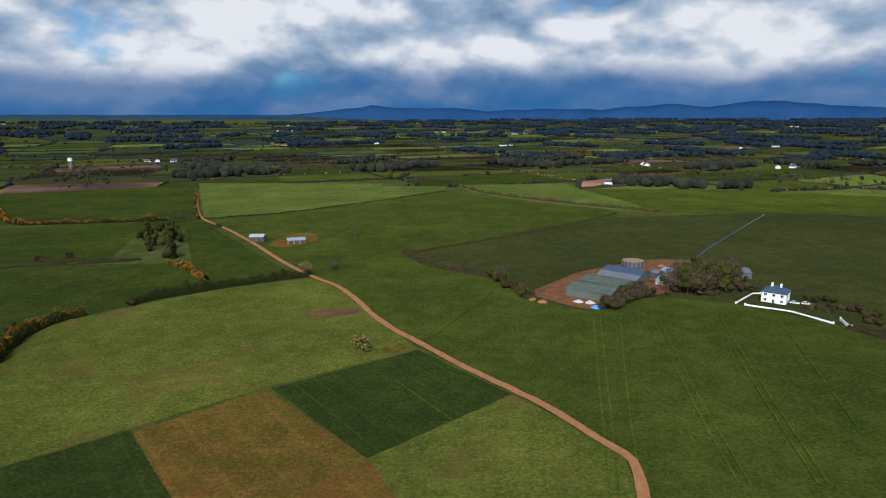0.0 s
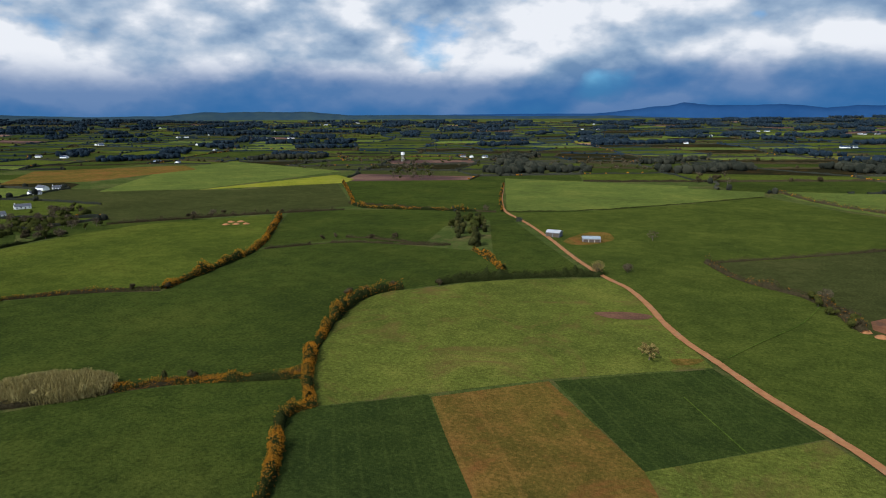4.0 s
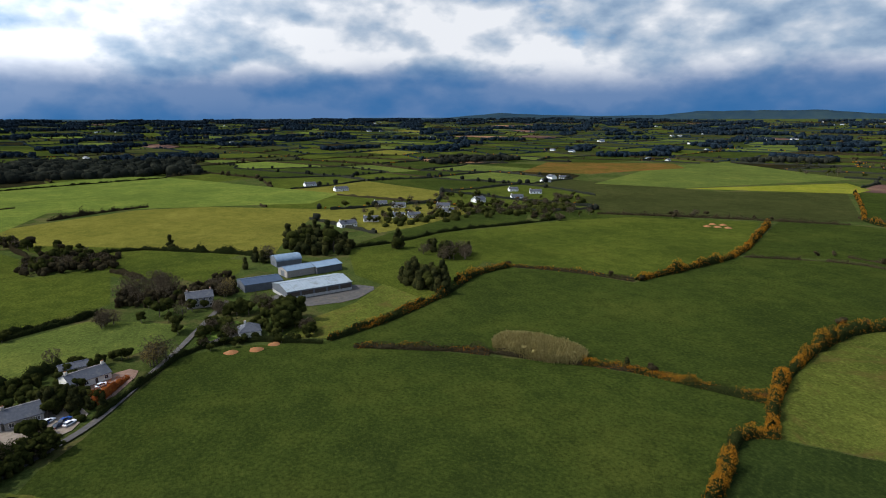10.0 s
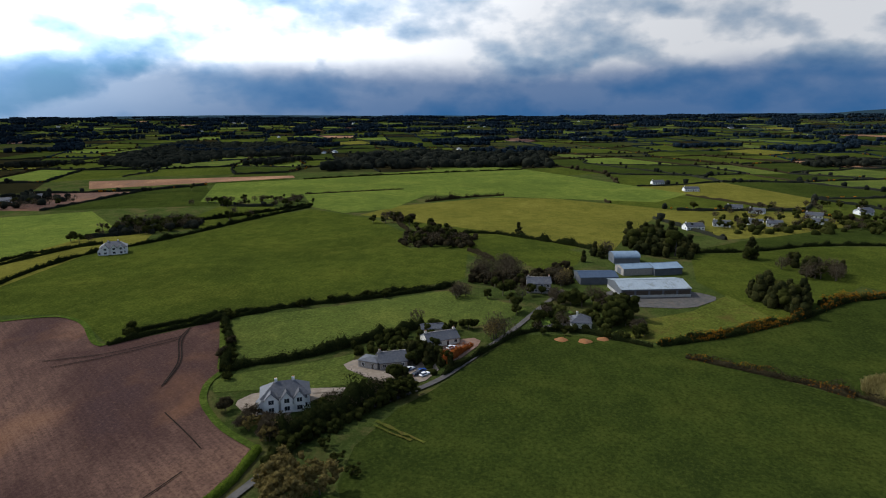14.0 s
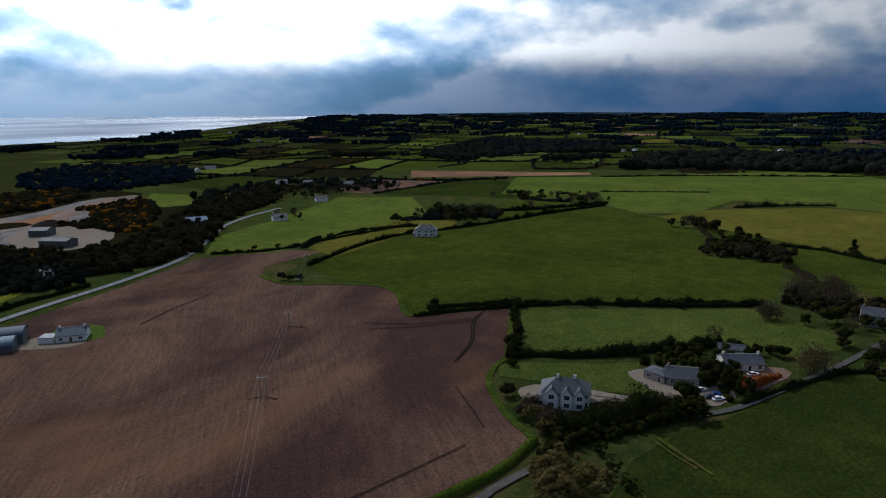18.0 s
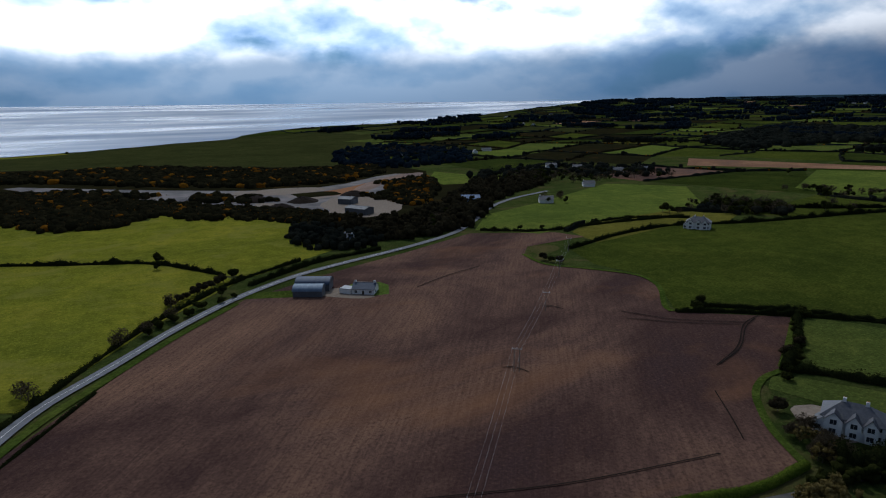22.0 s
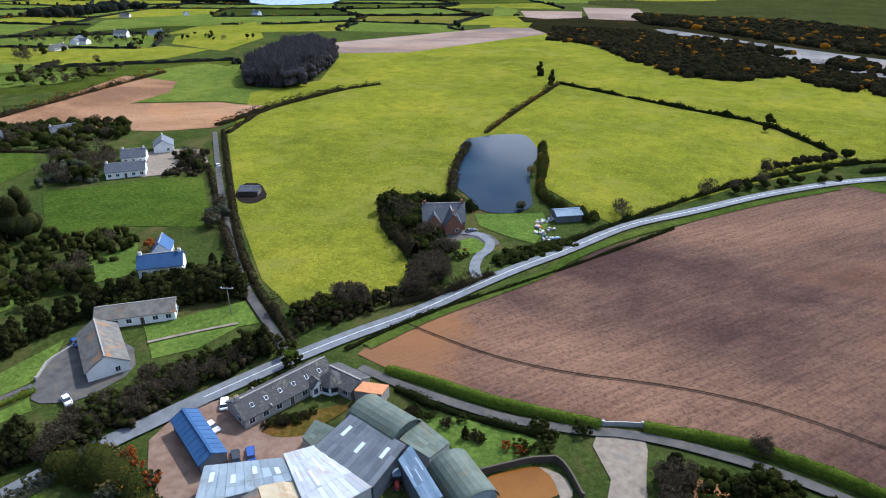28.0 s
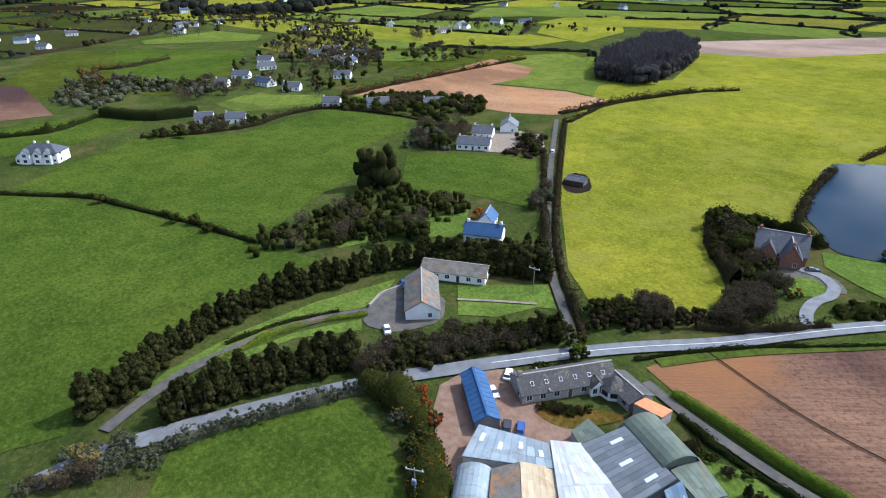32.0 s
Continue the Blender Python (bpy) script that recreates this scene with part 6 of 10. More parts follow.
patch("yard_16", [(-179.9, -630.5), (-224.3, -645.8), (-293.1, -704), (-346.6, -719.2), (-343.4, -698.8), (-283.4, -667.5), (-220.8, -608.7), (-188.3, -598.6)], "dirt", "pale haul road of the quarry", "quarry")
patch("yard_17", [(-191.3, -585.2), (-236.5, -584.8), (-235.7, -529.3), (-204.2, -503.4), (-164, -516.5), (-165, -552.8)], "gravel", "pale settled quarry bench", "quarry")
patch("yard_18", [(79.7, -76.4), (76.1, -83.6), (66.7, -92), (66.2, -89.2), (68.7, -82.4), (70.3, -78.7), (74.7, -76.4)], "straw", "dry garden ground before the farmhouse", "garden")
patch("yard_19", [(0.5, -99.4), (-12.5, -101.8), (-27.9, -100.5), (-25.7, -92.7), (-13.7, -84.1), (-3.3, -84.1), (0.2, -90.3)], "dirt", "bare garden ground under shrubs", "garden")
patch("pond_1", [(127.1, -297.3), (114.9, -313.5), (99.9, -321.4), (83.6, -292.1), (79.9, -263.5), (71.8, -238.2), (64.8, -221.0), (69.1, -211.0), (81.1, -207.1), (92.4, -220.9), (103.8, -231.1), (116.2, -264.0)], "pond", "still blue-grey pond in the meadow", "pond")
patch("pond_2", [(32.3, -84.3), (25.1, -90.6), (20.8, -91.5), (17.8, -88.1), (18.3, -85.1), (27.2, -78.8), (31.2, -77.7)], "slurry", "brown slurry pool in the farmyard", "pool")
patch("pond_3", [(24.1, -91.2), (18.4, -90.9), (15.5, -87.3), (17, -84.1), (20.3, -89.6)], "gravel", "sandy edge of the slurry pool", "yard")
patch("field_49", [(384.7, -190), (408.5, -256.9), (446.3, -357.7), (388.3, -355.3), (363.5, -324.4), (358.1, -282.2), (306.8, -309.9), (275.1, -318), (263.8, -263.1), (286.8, -243.5), (305.9, -236.9), (368.4, -226.8)], "redsoil", "bare orange-brown field on the hillside")
patch("field_50", [(446.5, 19.3), (443.1, -18.9), (554, -9.1), (586.9, 17.9)], "plough", "dark ploughed field beyond the willows")
patch("yard_20", [(-117.2, -595.8), (-144.1, -573), (-129.3, -555), (-114.5, -569.5)], "gravel", "pale dusty patch of the quarry", "quarry")
patch("yard_21", [(-161.7, -642.4), (-207.4, -635), (-208.3, -602.1), (-162.8, -602.3)], "scrub", "black spoil ground in the quarry", "quarry")
patch("field_51", [(-67.3, 281.4), (-50.9, 289.8), (-38.2, 289.3), (-41.2, 280.7), (-56.5, 275.5)], "headland", "brown worn ground in the pasture", smooth=2)
patch("field_52", [(-25.7, 237.1), (-12.3, 243.1), (-16.3, 234.3), (-22.8, 231.1)], "straw", "brown worn ground in the pasture", smooth=2)
patch("yard_22", [(-129.3, 444), (-121.9, 487.8), (-104.7, 495), (-93.4, 466.2), (-102.4, 442.7), (-116.8, 432.6)], "straw", "bare dirt between the field sheds", "yard")

patch("field_53", [(713, -97), (630, -195), (566, -183), (492, -92), (533, -66)], "pasture", "dark green field below the hillside village")
patch("field_54", [(737, -129), (694, -233), (734, -254), (807, -223), (768, -131)], "bright", "bright green strip among village trees")
patch("field_55", [(420, -115), (430, -131), (399, -176), (374, -163), (392, -131)], "bright", "bright green paddock below the village")
patch("field_56", [(577, -298), (649, -334), (568, -364), (536, -338)], "bright", "bright green field on the hillside")
patch("field_57", [(500, -268), (550, -296), (504, -354), (473, -338), (465, -313)], "bright", "bright green field on the hillside")
patch("field_58", [(536, -363), (568, -399), (552, -497), (489, -497), (483, -435)], "lime", "yellow-green field on the hillside")
patch("field_59", [(603, -562), (627, -730), (501, -594), (469, -493), (557, -512)], "lime", "yellow-green field near the plantation")
patch("field_60", [(742, -543), (841, -661), (775, -800), (642, -674), (701, -632)], "bright", "bright green field near the hilltop")
patch("field_61", [(340, -1036), (246, -1064), (222, -963), (264, -927), (300, -940)], "paleplough", "pinkish ploughed field near the hilltop")
patch("field_62", [(263, -1142), (172, -1154), (120, -953), (209, -952)], "paleplough", "pinkish ploughed field near the hilltop")
patch("field_63", [(326, -864), (268, -870), (255, -805), (301, -794)], "lime", "yellow-green strip near the hilltop")
patch("field_64", [(412, -1111), (349, -1055), (323, -948), (350, -934)], "bright", "green field near the hilltop")
patch("field_65", [(-326, -648), (-382, -738), (-400, -684), (-362, -607), (-329, -614)], "bright", "green knoll above the quarry")
patch("field_66", [(-322, -541), (-402, -672), (-442, -616), (-393, -554), (-323, -500)], "bright", "green field beyond the works")
patch("yard_23", [(-148, -481), (-179, -548), (-231, -586), (-248, -545), (-214, -478), (-181, -468)], "gravel", "pale dusty yard of the quarry", "yard")
patch("yard_24", [(-201, -582), (-249, -665), (-325, -734), (-369, -743), (-344, -698), (-294, -679), (-240, -615)], "paleplough", "pink haul road of the quarry", "yard")
patch("yard_25", [(-103, -671), (-161, -687), (-206, -671), (-202, -637), (-137, -634)], "gravel", "pale settled floor of the quarry", "yard")

# ---- roads and tracks ----
ribbon("dirt_track", [(43.8, 112.4), (48.8, 135.4), (50.7, 147), (50.8, 153.9), (44.6, 163), (37.5, 176.8), (30.5, 187.7), (23.2, 197.1), (13.4, 209), (3.4, 222.3), (-7.8, 239.1), (-20.5, 256.2), (-32.6, 277.4), (-44.3, 305.2), (-56.8, 329.1), (-76.9, 351.5), (-102.5, 387.8), (-138.5, 448.3), (-181.3, 513), (-222, 563.8), (-259.7, 650.4), (-320, 811.3)], 3.2, "dirt", "orange-brown dirt track between fields", wander=0.3)
ribbon("road", [(117.2, 13.8), (118.8, 3.1), (117.4, -10.5), (114.2, -27.3), (109.8, -45.4), (106, -58), (97.4, -79.6), (90.1, -96.7), (82.1, -112.9), (70.1, -132.8), (62.3, -150.9), (53.3, -169.7), (43.7, -186.2), (29.1, -216.8), (9.3, -239.2), (-15.5, -270.6), (-46.2, -301.9), (-81.6, -326.6), (-119, -341.1), (-159.9, -354.7), (-209.8, -377.5), (-244.4, -409.5), (-296.8, -464.7), (-338.8, -491.3), (-394.3, -511.2)], 4.7, "asphalt", "grey country road with worn white lines")
ribbon("road_line", [(97.4, -79.6), (90.1, -96.7), (82.1, -112.9), (70.1, -132.8), (62.3, -150.9), (53.3, -169.7), (43.7, -186.2), (29.1, -216.8), (9.3, -239.2), (-15.5, -270.6), (-46.2, -301.9), (-81.6, -326.6), (-119, -341.1), (-159.9, -354.7)], 0.16, "line", "worn white centre line", "road marking", 0.56)
ribbon("lane", [(90.1, -100.7), (105.7, -111.4), (123.6, -123.3), (150.2, -146.8), (196.1, -191.9), (257.3, -254.5)], 2.6, "lane", "narrow tarmac lane between hedges", lift=0.47)
ribbon("farm_lane", [(71.6, -103.9), (60.7, -102), (45.6, -101.2), (32.8, -101.2), (17.5, -104.3), (10.4, -107.2), (-1.4, -108.7), (-19.9, -108.7), (-50, -101.5), (-73.3, -94.4), (-95.5, -86.8), (-98.2, -82.4), (-118.3, -80), (-114.7, -80.9), (-125.1, -78.9), (-133.3, -76.7), (-148.6, -75.4), (-167.4, -66.7), (-186.5, -51.9), (-201.2, -41.8), (-227, -32.2), (-258, -20.6), (-289.5, -11.2), (-325.6, 0.3)], 2.5, "lane", "narrow farm lane along the clipped hedge", lift=0.44)
ribbon("drive", [(125.4, 0.6), (131.1, -7.7), (136.9, -18.8), (140.4, -36.5), (139.9, -53.4), (135.8, -66.6)], 3.0, "lane", "curved drive of the long bungalow", "drive", 0.42)
ribbon("drive", [(62.2, -156.3), (66.4, -163.0), (68.1, -171.0), (66.7, -177.6), (68.8, -184.0), (74.4, -187.7), (81.1, -186.8)], 3.4, "asphalt", "curved tarmac drive of the brick manor", "drive", 0.42, step=1.5)
ribbon("drive", [(-183.8, -82.9), (-187.6, -71), (-195.6, -56)], 3.0, "gravel", "gravel drive of the white mansion", "drive", 0.42)
ribbon("field_edge", [(-195.9, -124), (-217.5, -135.5), (-248.4, -153.2)], 2.4, "verge", "strip of green and orange grass along the ploughed field", "verge", 0.40)
ribbon("field_edge", [(-146, -84.7), (-155.1, -100.7), (-170.1, -116.1), (-183.5, -122.2), (-193.8, -122.3)], 2.4, "verge", "strip of green grass along the ploughed field", "verge", 0.40)
ribbon("field_edge", [(-209.8, -184.2), (-211.8, -190.4), (-234.5, -213.3), (-242, -233.9), (-226.4, -257.8), (-210.2, -277.1), (-215.3, -303.3)], 2.6, "verge", "strip of dry grass along the ploughed field", "verge", 0.40)
ribbon("roadside", [(74.7, -112.2), (65.9, -133), (43.6, -169.5), (42.6, -178.6), (28.4, -206.1), (9.4, -230.3), (-14.6, -260.9), (-44.7, -292.6)], 3.4, "verge", "grass verge between road and ploughed field", "verge", 0.36)
ribbon("furrow", [(76.2, -126.8), (57.6, -123.3), (46, -121.6), (34.5, -121.7), (22.7, -123), (10.2, -126), (-3.1, -128.2), (-17, -128.6), (-30.8, -126.5), (-44.4, -123), (-57.3, -118.2), (-88.6, -106.7), (-131.5, -98)], 0.45, "heathsoil", "dark open furrow along the headland", "furrow", 0.43)
ribbon("furrow", [(-237.1, -161.8), (-222.7, -159.0), (-199.8, -143.2), (-178.1, -136.1)], 0.5, "heathsoil", "dark open furrow at the field corner", "furrow", 0.43)
ribbon("furrow", [(-232.7, -160.3), (-220.4, -156.1), (-199.5, -141.9), (-180.3, -136.3)], 0.5, "heathsoil", "dark open furrow at the field corner", "furrow", 0.43)
ribbon("furrow", [(-190.7, -195.4), (-202.0, -175.4), (-224.7, -159.2)], 0.6, "heathsoil", "dark wheel rut along the headland", "furrow", 0.43)
ribbon("furrow", [(-186.1, -187.4), (-199.7, -173.4), (-222.2, -157.4)], 0.6, "heathsoil", "dark wheel rut along the headland", "furrow", 0.43)
ribbon("furrow", [(-160.9, -123.1), (-150.4, -108.8), (-143.0, -99.6)], 0.4, "heathsoil", "faint wheel rut in the ploughed soil", "furrow", 0.43)
ribbon("furrow", [(-129.5, -274.2), (-152.8, -285.6), (-177.9, -292.8)], 0.6, "heathsoil", "faint wheel rut across the ploughed soil", "furrow", 0.43)
ribbon("weed_strip", [(-112.2, -171.6), (-116.4, -170.3), (-118.1, -164.1)], 0.6, "heathsoil", "dark strip on the soil at the foot of a pole", "verge", 0.43, 1.5, 1.2)
ribbon("weed_strip", [(-164.1, -219.0), (-169.3, -216.5), (-170.6, -210.2)], 0.6, "heathsoil", "dark strip on the soil at the foot of a pole", "verge", 0.43, 1.5, 1.2)
ribbon("garden_path", [(126.4, -90.4), (119.2, -99), (111.6, -107)], 1.0, "gravel", "pale path across the lawn", "path", 0.45)
ribbon("field_gate_track", [(-167.3, -55.8), (-162.6, -47.8), (-157.3, -38.4)], 1.1, "rough", "dry worn tyre mark in the grass", "path", 0.45, 2.0, 1.2)
ribbon("field_gate_track", [(-164.6, -55.8), (-160.3, -48), (-157.7, -42.5)], 0.9, "rough", "dry worn tyre mark in the grass", "path", 0.45, 2.0, 1.2)
ribbon("garden_path", [(-74.4, -89.5), (-70.3, -84.6), (-64.6, -79.7), (-58, -72.9), (-52.3, -64.5)], 1.6, "gravel", "pale gravel path between the gardens", "path", 0.45)
ribbon("drive", [(-98.1, -79.3), (-95.4, -74), (-94.4, -67.6), (-93.2, -59)], 3.4, "asphalt", "dark tarmac drive behind white walls", "drive", 0.42)
ribbon("stream", [(309.4, 593.3), (230.4, 488.3), (183.7, 426.2), (166.6, 399.8)], 1.1, "pond", "wet ditch gleaming in the dark field", "ditch", 0.45, 4.0, 1.0)
ribbon("tyre_mark", [(152.6, 269.4), (137.3, 216.9), (123.2, 169.7)], 0.55, "pasture", "pale tyre mark through the crop", "tyre mark", 0.40, 4.0, 0.5)
ribbon("tyre_mark", [(129.5, 277.6), (115.3, 222.4), (104.8, 176.8), (96.9, 140.7)], 0.55, "pasture", "pale tyre mark through the crop", "tyre mark", 0.40, 4.0, 0.5)
ribbon("tyre_mark", [(126.9, 277.6), (112.7, 222.4), (102.2, 176.8), (94.3, 140.7)], 0.55, "pasture", "pale tyre mark through the crop", "tyre mark", 0.40, 4.0, 0.5)
ribbon("tyre_mark", [(100.1, 279.3), (89.8, 222.4), (82, 176.8), (77.3, 140.7)], 0.55, "pasture", "pale tyre mark through the crop", "tyre mark", 0.40, 4.0, 0.5)
ribbon("tyre_mark", [(97.4, 279.3), (87, 222.4), (79.2, 176.8), (74.5, 140.7)], 0.55, "pasture", "pale tyre mark through the crop", "tyre mark", 0.40, 4.0, 0.5)
ribbon("tyre_mark", [(69.6, 275.8), (58.3, 222.3), (47.6, 169.7), (40.3, 135.4)], 0.55, "pasture", "pale tyre mark through the crop", "tyre mark", 0.40, 4.0, 0.5)
ribbon("tyre_mark", [(72.8, 275.8), (61.3, 222.3), (50.2, 169.7), (42.8, 135.4)], 0.55, "pasture", "pale tyre mark through the crop", "tyre mark", 0.40, 4.0, 0.5)
ribbon("tyre_mark", [(82.6, 277.5), (68.5, 222.3), (55.9, 169.7), (50.6, 145.7)], 0.55, "pasture", "pale tyre mark through the crop", "tyre mark", 0.40, 4.0, 0.5)
ribbon("tyre_mark", [(30.5, 338.9), (21.9, 305.3), (4.1, 269.2), (-5.6, 247)], 0.55, "pasture", "pale tyre mark through the crop", "tyre mark", 0.40, 4.0, 0.5)
ribbon("tyre_mark", [(-16.6, 204.1), (2.8, 174.9)], 0.4, "pasture", "faint drill mark in the strip", "tyre mark", 0.40, 4.0, 0.5)

# ---- the wide patchwork of fields beyond ----
def build_far():
    """Fields, hedges, woods and far houses out to the skyline, on a loose grid."""
    step = 140.0
    n = int(FAR / step) + 1
    k = np.arange(-n, n + 1)
    gx, gy = np.meshgrid(k, k, indexing="ij")
    turn = radians(24)
    px = gx * step * 1.25 + rng.uniform(-48, 48, gx.shape)
    py = gy * step * 0.8 + rng.uniform(-34, 34, gx.shape)
    x, y = px * math.cos(turn) - py * math.sin(turn), px * math.sin(turn) + py * math.cos(turn)
    cell = 7.0
    half = int(FAR / cell) + 2
    mask = np.zeros((2 * half + 1, 2 * half + 1), bool)
    for ring in MAPPED:
        lo = np.floor(np.min(ring, axis=0) / cell).astype(int)
        hi = np.ceil(np.max(ring, axis=0) / cell).astype(int) + 1
        u, w = np.meshgrid(np.arange(lo[0], hi[0]), np.arange(lo[1], hi[1]), indexing="ij")
        mask[lo[0] + half:hi[0] + half, lo[1] + half:hi[1] + half] |= inside(u * cell, w * cell, list(ring))

    def taken(a, b):
        u, w = (np.clip(np.rint(np.asarray(q) / cell).astype(int) + half, 0, 2 * half) for q in (a, b))
        return mask[u, w]

    cx, cy = (x[:-1, :-1] + x[1:, 1:]) / 2, (y[:-1, :-1] + y[1:, 1:]) / 2
    r = np.hypot(cx, cy)
    good = (r > 420) & (r < FAR - 90) & ~at_sea(cx, cy) & ~taken(cx, cy)
    for a, b in ((0, 0), (0, 1), (1, 0), (1, 1)):
        good &= np.hypot(x[a:a + x.shape[0] - 1, b:b + x.shape[1] - 1], y[a:a + x.shape[0] - 1, b:b + x.shape[1] - 1]) < FAR - 20
    verts, faces, slots = [], [], []
    names = ["green", "mid", "deep", "dun_shade", "bright", "olive", "redsoil", "scrub", "plough", "lime"]
    # Two mixes of field tones; the second puts sunlight into brighter colours.
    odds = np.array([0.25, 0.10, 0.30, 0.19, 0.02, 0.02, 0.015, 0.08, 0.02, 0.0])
    sunlit_odds = np.array([0.10, 0.18, 0.06, 0.05, 0.30, 0.06, 0.03, 0.04, 0.03, 0.24])
    for i, j in zip(*np.nonzero(good)):
        ring = np.array([(x[i, j], y[i, j]), (x[i + 1, j], y[i + 1, j]), (x[i + 1, j + 1], y[i + 1, j + 1]), (x[i, j + 1], y[i, j + 1])])
        ring = ring + (ring.mean(0) - ring) * 0.02
        b = len(verts)
        for s in range(3):
            for t in range(3):
                u, w = s / 2, t / 2
                q = ring[0] * (1 - u) * (1 - w) + ring[1] * u * (1 - w) + ring[2] * u * w + ring[3] * (1 - u) * w
                verts.append((q[0], q[1], float(rise(*q)) + 0.035 + 0.9 * min(1, max(0, (math.hypot(*q) - 1400) / 800))))
        # these bearings take the mix with sunlight in its colours
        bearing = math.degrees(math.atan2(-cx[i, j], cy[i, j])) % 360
        share = sunlit_odds if 172 < bearing < 262 else odds
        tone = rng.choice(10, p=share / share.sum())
        for s in range(2):
            for t in range(2):
                faces.append((b + s * 3 + t, b + (s + 1) * 3 + t, b + (s + 1) * 3 + t + 1, b + s * 3 + t + 1))
                slots.append(tone)
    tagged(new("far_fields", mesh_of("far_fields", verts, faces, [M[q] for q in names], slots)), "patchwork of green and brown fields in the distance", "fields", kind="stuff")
    # hedges along the field edges, trees in them, and woods
    pieces, kinds = [], []

    def add(piece, kind):
        pieces.append(piece)
        kinds.append(np.full(len(piece[1]), kind))

    def clear(q):
        return ~taken(q[:, 0], q[:, 1]) & ~at_sea(q[:, 0] * 1.01, q[:, 1] * 1.01)

    for i, j in zip(*np.nonzero(good)):
        for (a, b), (c, d) in (((i, j), (i + 1, j)), ((i, j), (i, j + 1))):
            p, q = np.array((x[a, b], y[a, b])), np.array((x[c, d], y[c, d]))
            far = np.hypot(*(p + q)) / 2
            span = np.hypot(*(q - p))
            if rng.random() < 0.10:
                continue
            # far ones take the bluer tone that stands for haze
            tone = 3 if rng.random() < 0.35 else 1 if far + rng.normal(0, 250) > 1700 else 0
            m = max(3, int(span / max(5.0, far / 130)))
            u = np.linspace(0, 1, m)[:, None]
            across = np.array((-(q - p)[1], (q - p)[0])) / span
            line = p + (q - p) * u + across * (np.sin(u * 3.1416 * rng.uniform(0.7, 2.2)) * rng.normal(0, 5) + rng.normal(0, 0.7, (m, 1)))
            high = rng.uniform(1.6, 3.2) * rng.uniform(0.6, 1.5, m) + far / 5000
            wide = (1.2 + far / 2600) * rng.uniform(0.7, 1.3, m)
            ends = [np.c_[line + across * (k * wide)[:, None], rise(*line.T) + z * high] for k, z in ((-1, 0), (-0.6, 0.9), (0.6, 0.9), (1, 0))]
            keep = clear(line)
            k = np.nonzero(keep[:-1] & keep[1:])[0]
            if len(k):
                add((np.concatenate(ends), np.concatenate([np.c_[e * m + k, e * m + k + 1, (e + 1) * m + k + 1, (e + 1) * m + k] for e in range(3)])), tone)
            trees = rng.integers(1, 8) if rng.random() < 0.8 else 0
            spots = p + (q - p) * np.clip(np.sort(rng.random((trees, 1)) ** rng.uniform(0.5, 2)), 0, 1) + rng.normal(0, 1.2, (trees, 2))
            spots = spots[clear(spots)] if trees else spots
            if len(spots):
                size = rng.uniform(1.5, 3.4, len(spots)) + far / 2200
                add(lumps(np.c_[spots, rise(*spots.T) + size * 0.9], size, 1.15, 2 if far < 1100 else 1), tone)
            if far < 1900 and rng.random() < 0.28:
                spots = p + (q - p) * rng.random((7, 1)) + rng.normal(0, 1.5, (7, 2))
                spots = spots[clear(spots)]
                if len(spots):
                    add(lumps(np.c_[spots, rise(*spots.T) + 1.6], rng.uniform(0.9, 1.7, len(spots)) + far / 2500, 0.8, 1), 2)
        # woods thicken with distance, adding to the painted haze
        if rng.random() < (0.08 if r[i, j] < 1300 else 0.20 if r[i, j] < 2300 else 0.42):
            m = 70 if r[i, j] < 2200 else 40
            a = rng.uniform(0, 3.1416)
            u, w = rng.uniform(-85, 85, m), rng.uniform(-30, 30, m)
            s = np.c_[u * math.cos(a) - w * math.sin(a), u * math.sin(a) + w * math.cos(a)] + (cx[i, j], cy[i, j])
            s = s[clear(s)]
            if len(s):
                size = rng.uniform(3.5, 7.0, len(s)) + r[i, j] / 900
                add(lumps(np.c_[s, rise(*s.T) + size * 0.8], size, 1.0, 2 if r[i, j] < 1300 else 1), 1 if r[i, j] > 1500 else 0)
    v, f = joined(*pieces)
    tagged(new("far_hedgerows", mesh_of("far_hedgerows", v, f, [M["farleaf"], M["farwood_haze"], M["gorse"], M["brownhedge"]], np.concatenate(kinds), smooth=True)), "hedgerows and woods between distant fields, haze in their colour", "hedgerows", kind="stuff")
    # houses dotted over the plain
    count = 0
    while count < 170:
        a, d = rng.uniform(-35, 275), 700 + 3200 * rng.random() ** 0.8
        hx, hy = -math.sin(radians(a)) * d, math.cos(radians(a)) * d
        if at_sea(hx * 1.03, hy * 1.03) or taken(hx, hy):
            continue
        group = rng.integers(1, 4)
        for _ in range(group):
            house("white house far off among hedges", hx + rng.uniform(-40, 40), hy + rng.uniform(-40, 40), rng.uniform(0, 180), rng.uniform(11, 20), 8.5, 3.4, 6.2, roof="slate" if rng.random() < 0.7 else "darkblue", chimneys=0, windows=False)
            count += 1


build_far()


# ---- buildings ----
shed("small white-roofed hay shed beside the track", -139.6, 461.3, 1, 10.6, 9.0, wall='darksheet', roof='tin', eave=3.6, ridge=4.8, bays=2)
shed("low pale shed with a grey roof", -108.6, 452.1, 20, 12.6, 8.0, wall='stone', roof='galv', eave=2.8, ridge=4.0, bays=3)
shed("long green-roofed cattle shed with an olive front", 78.6, 312.6, -35, 24.0, 17, wall='greensheet', roof='greygreen', eave=4.0, ridge=5.6)
shed("green-roofed farm shed in a row of sheds", 89.2, 327.5, -40, 24.6, 17, wall='greensheet', roof='greygreen', eave=4.0, ridge=5.6)
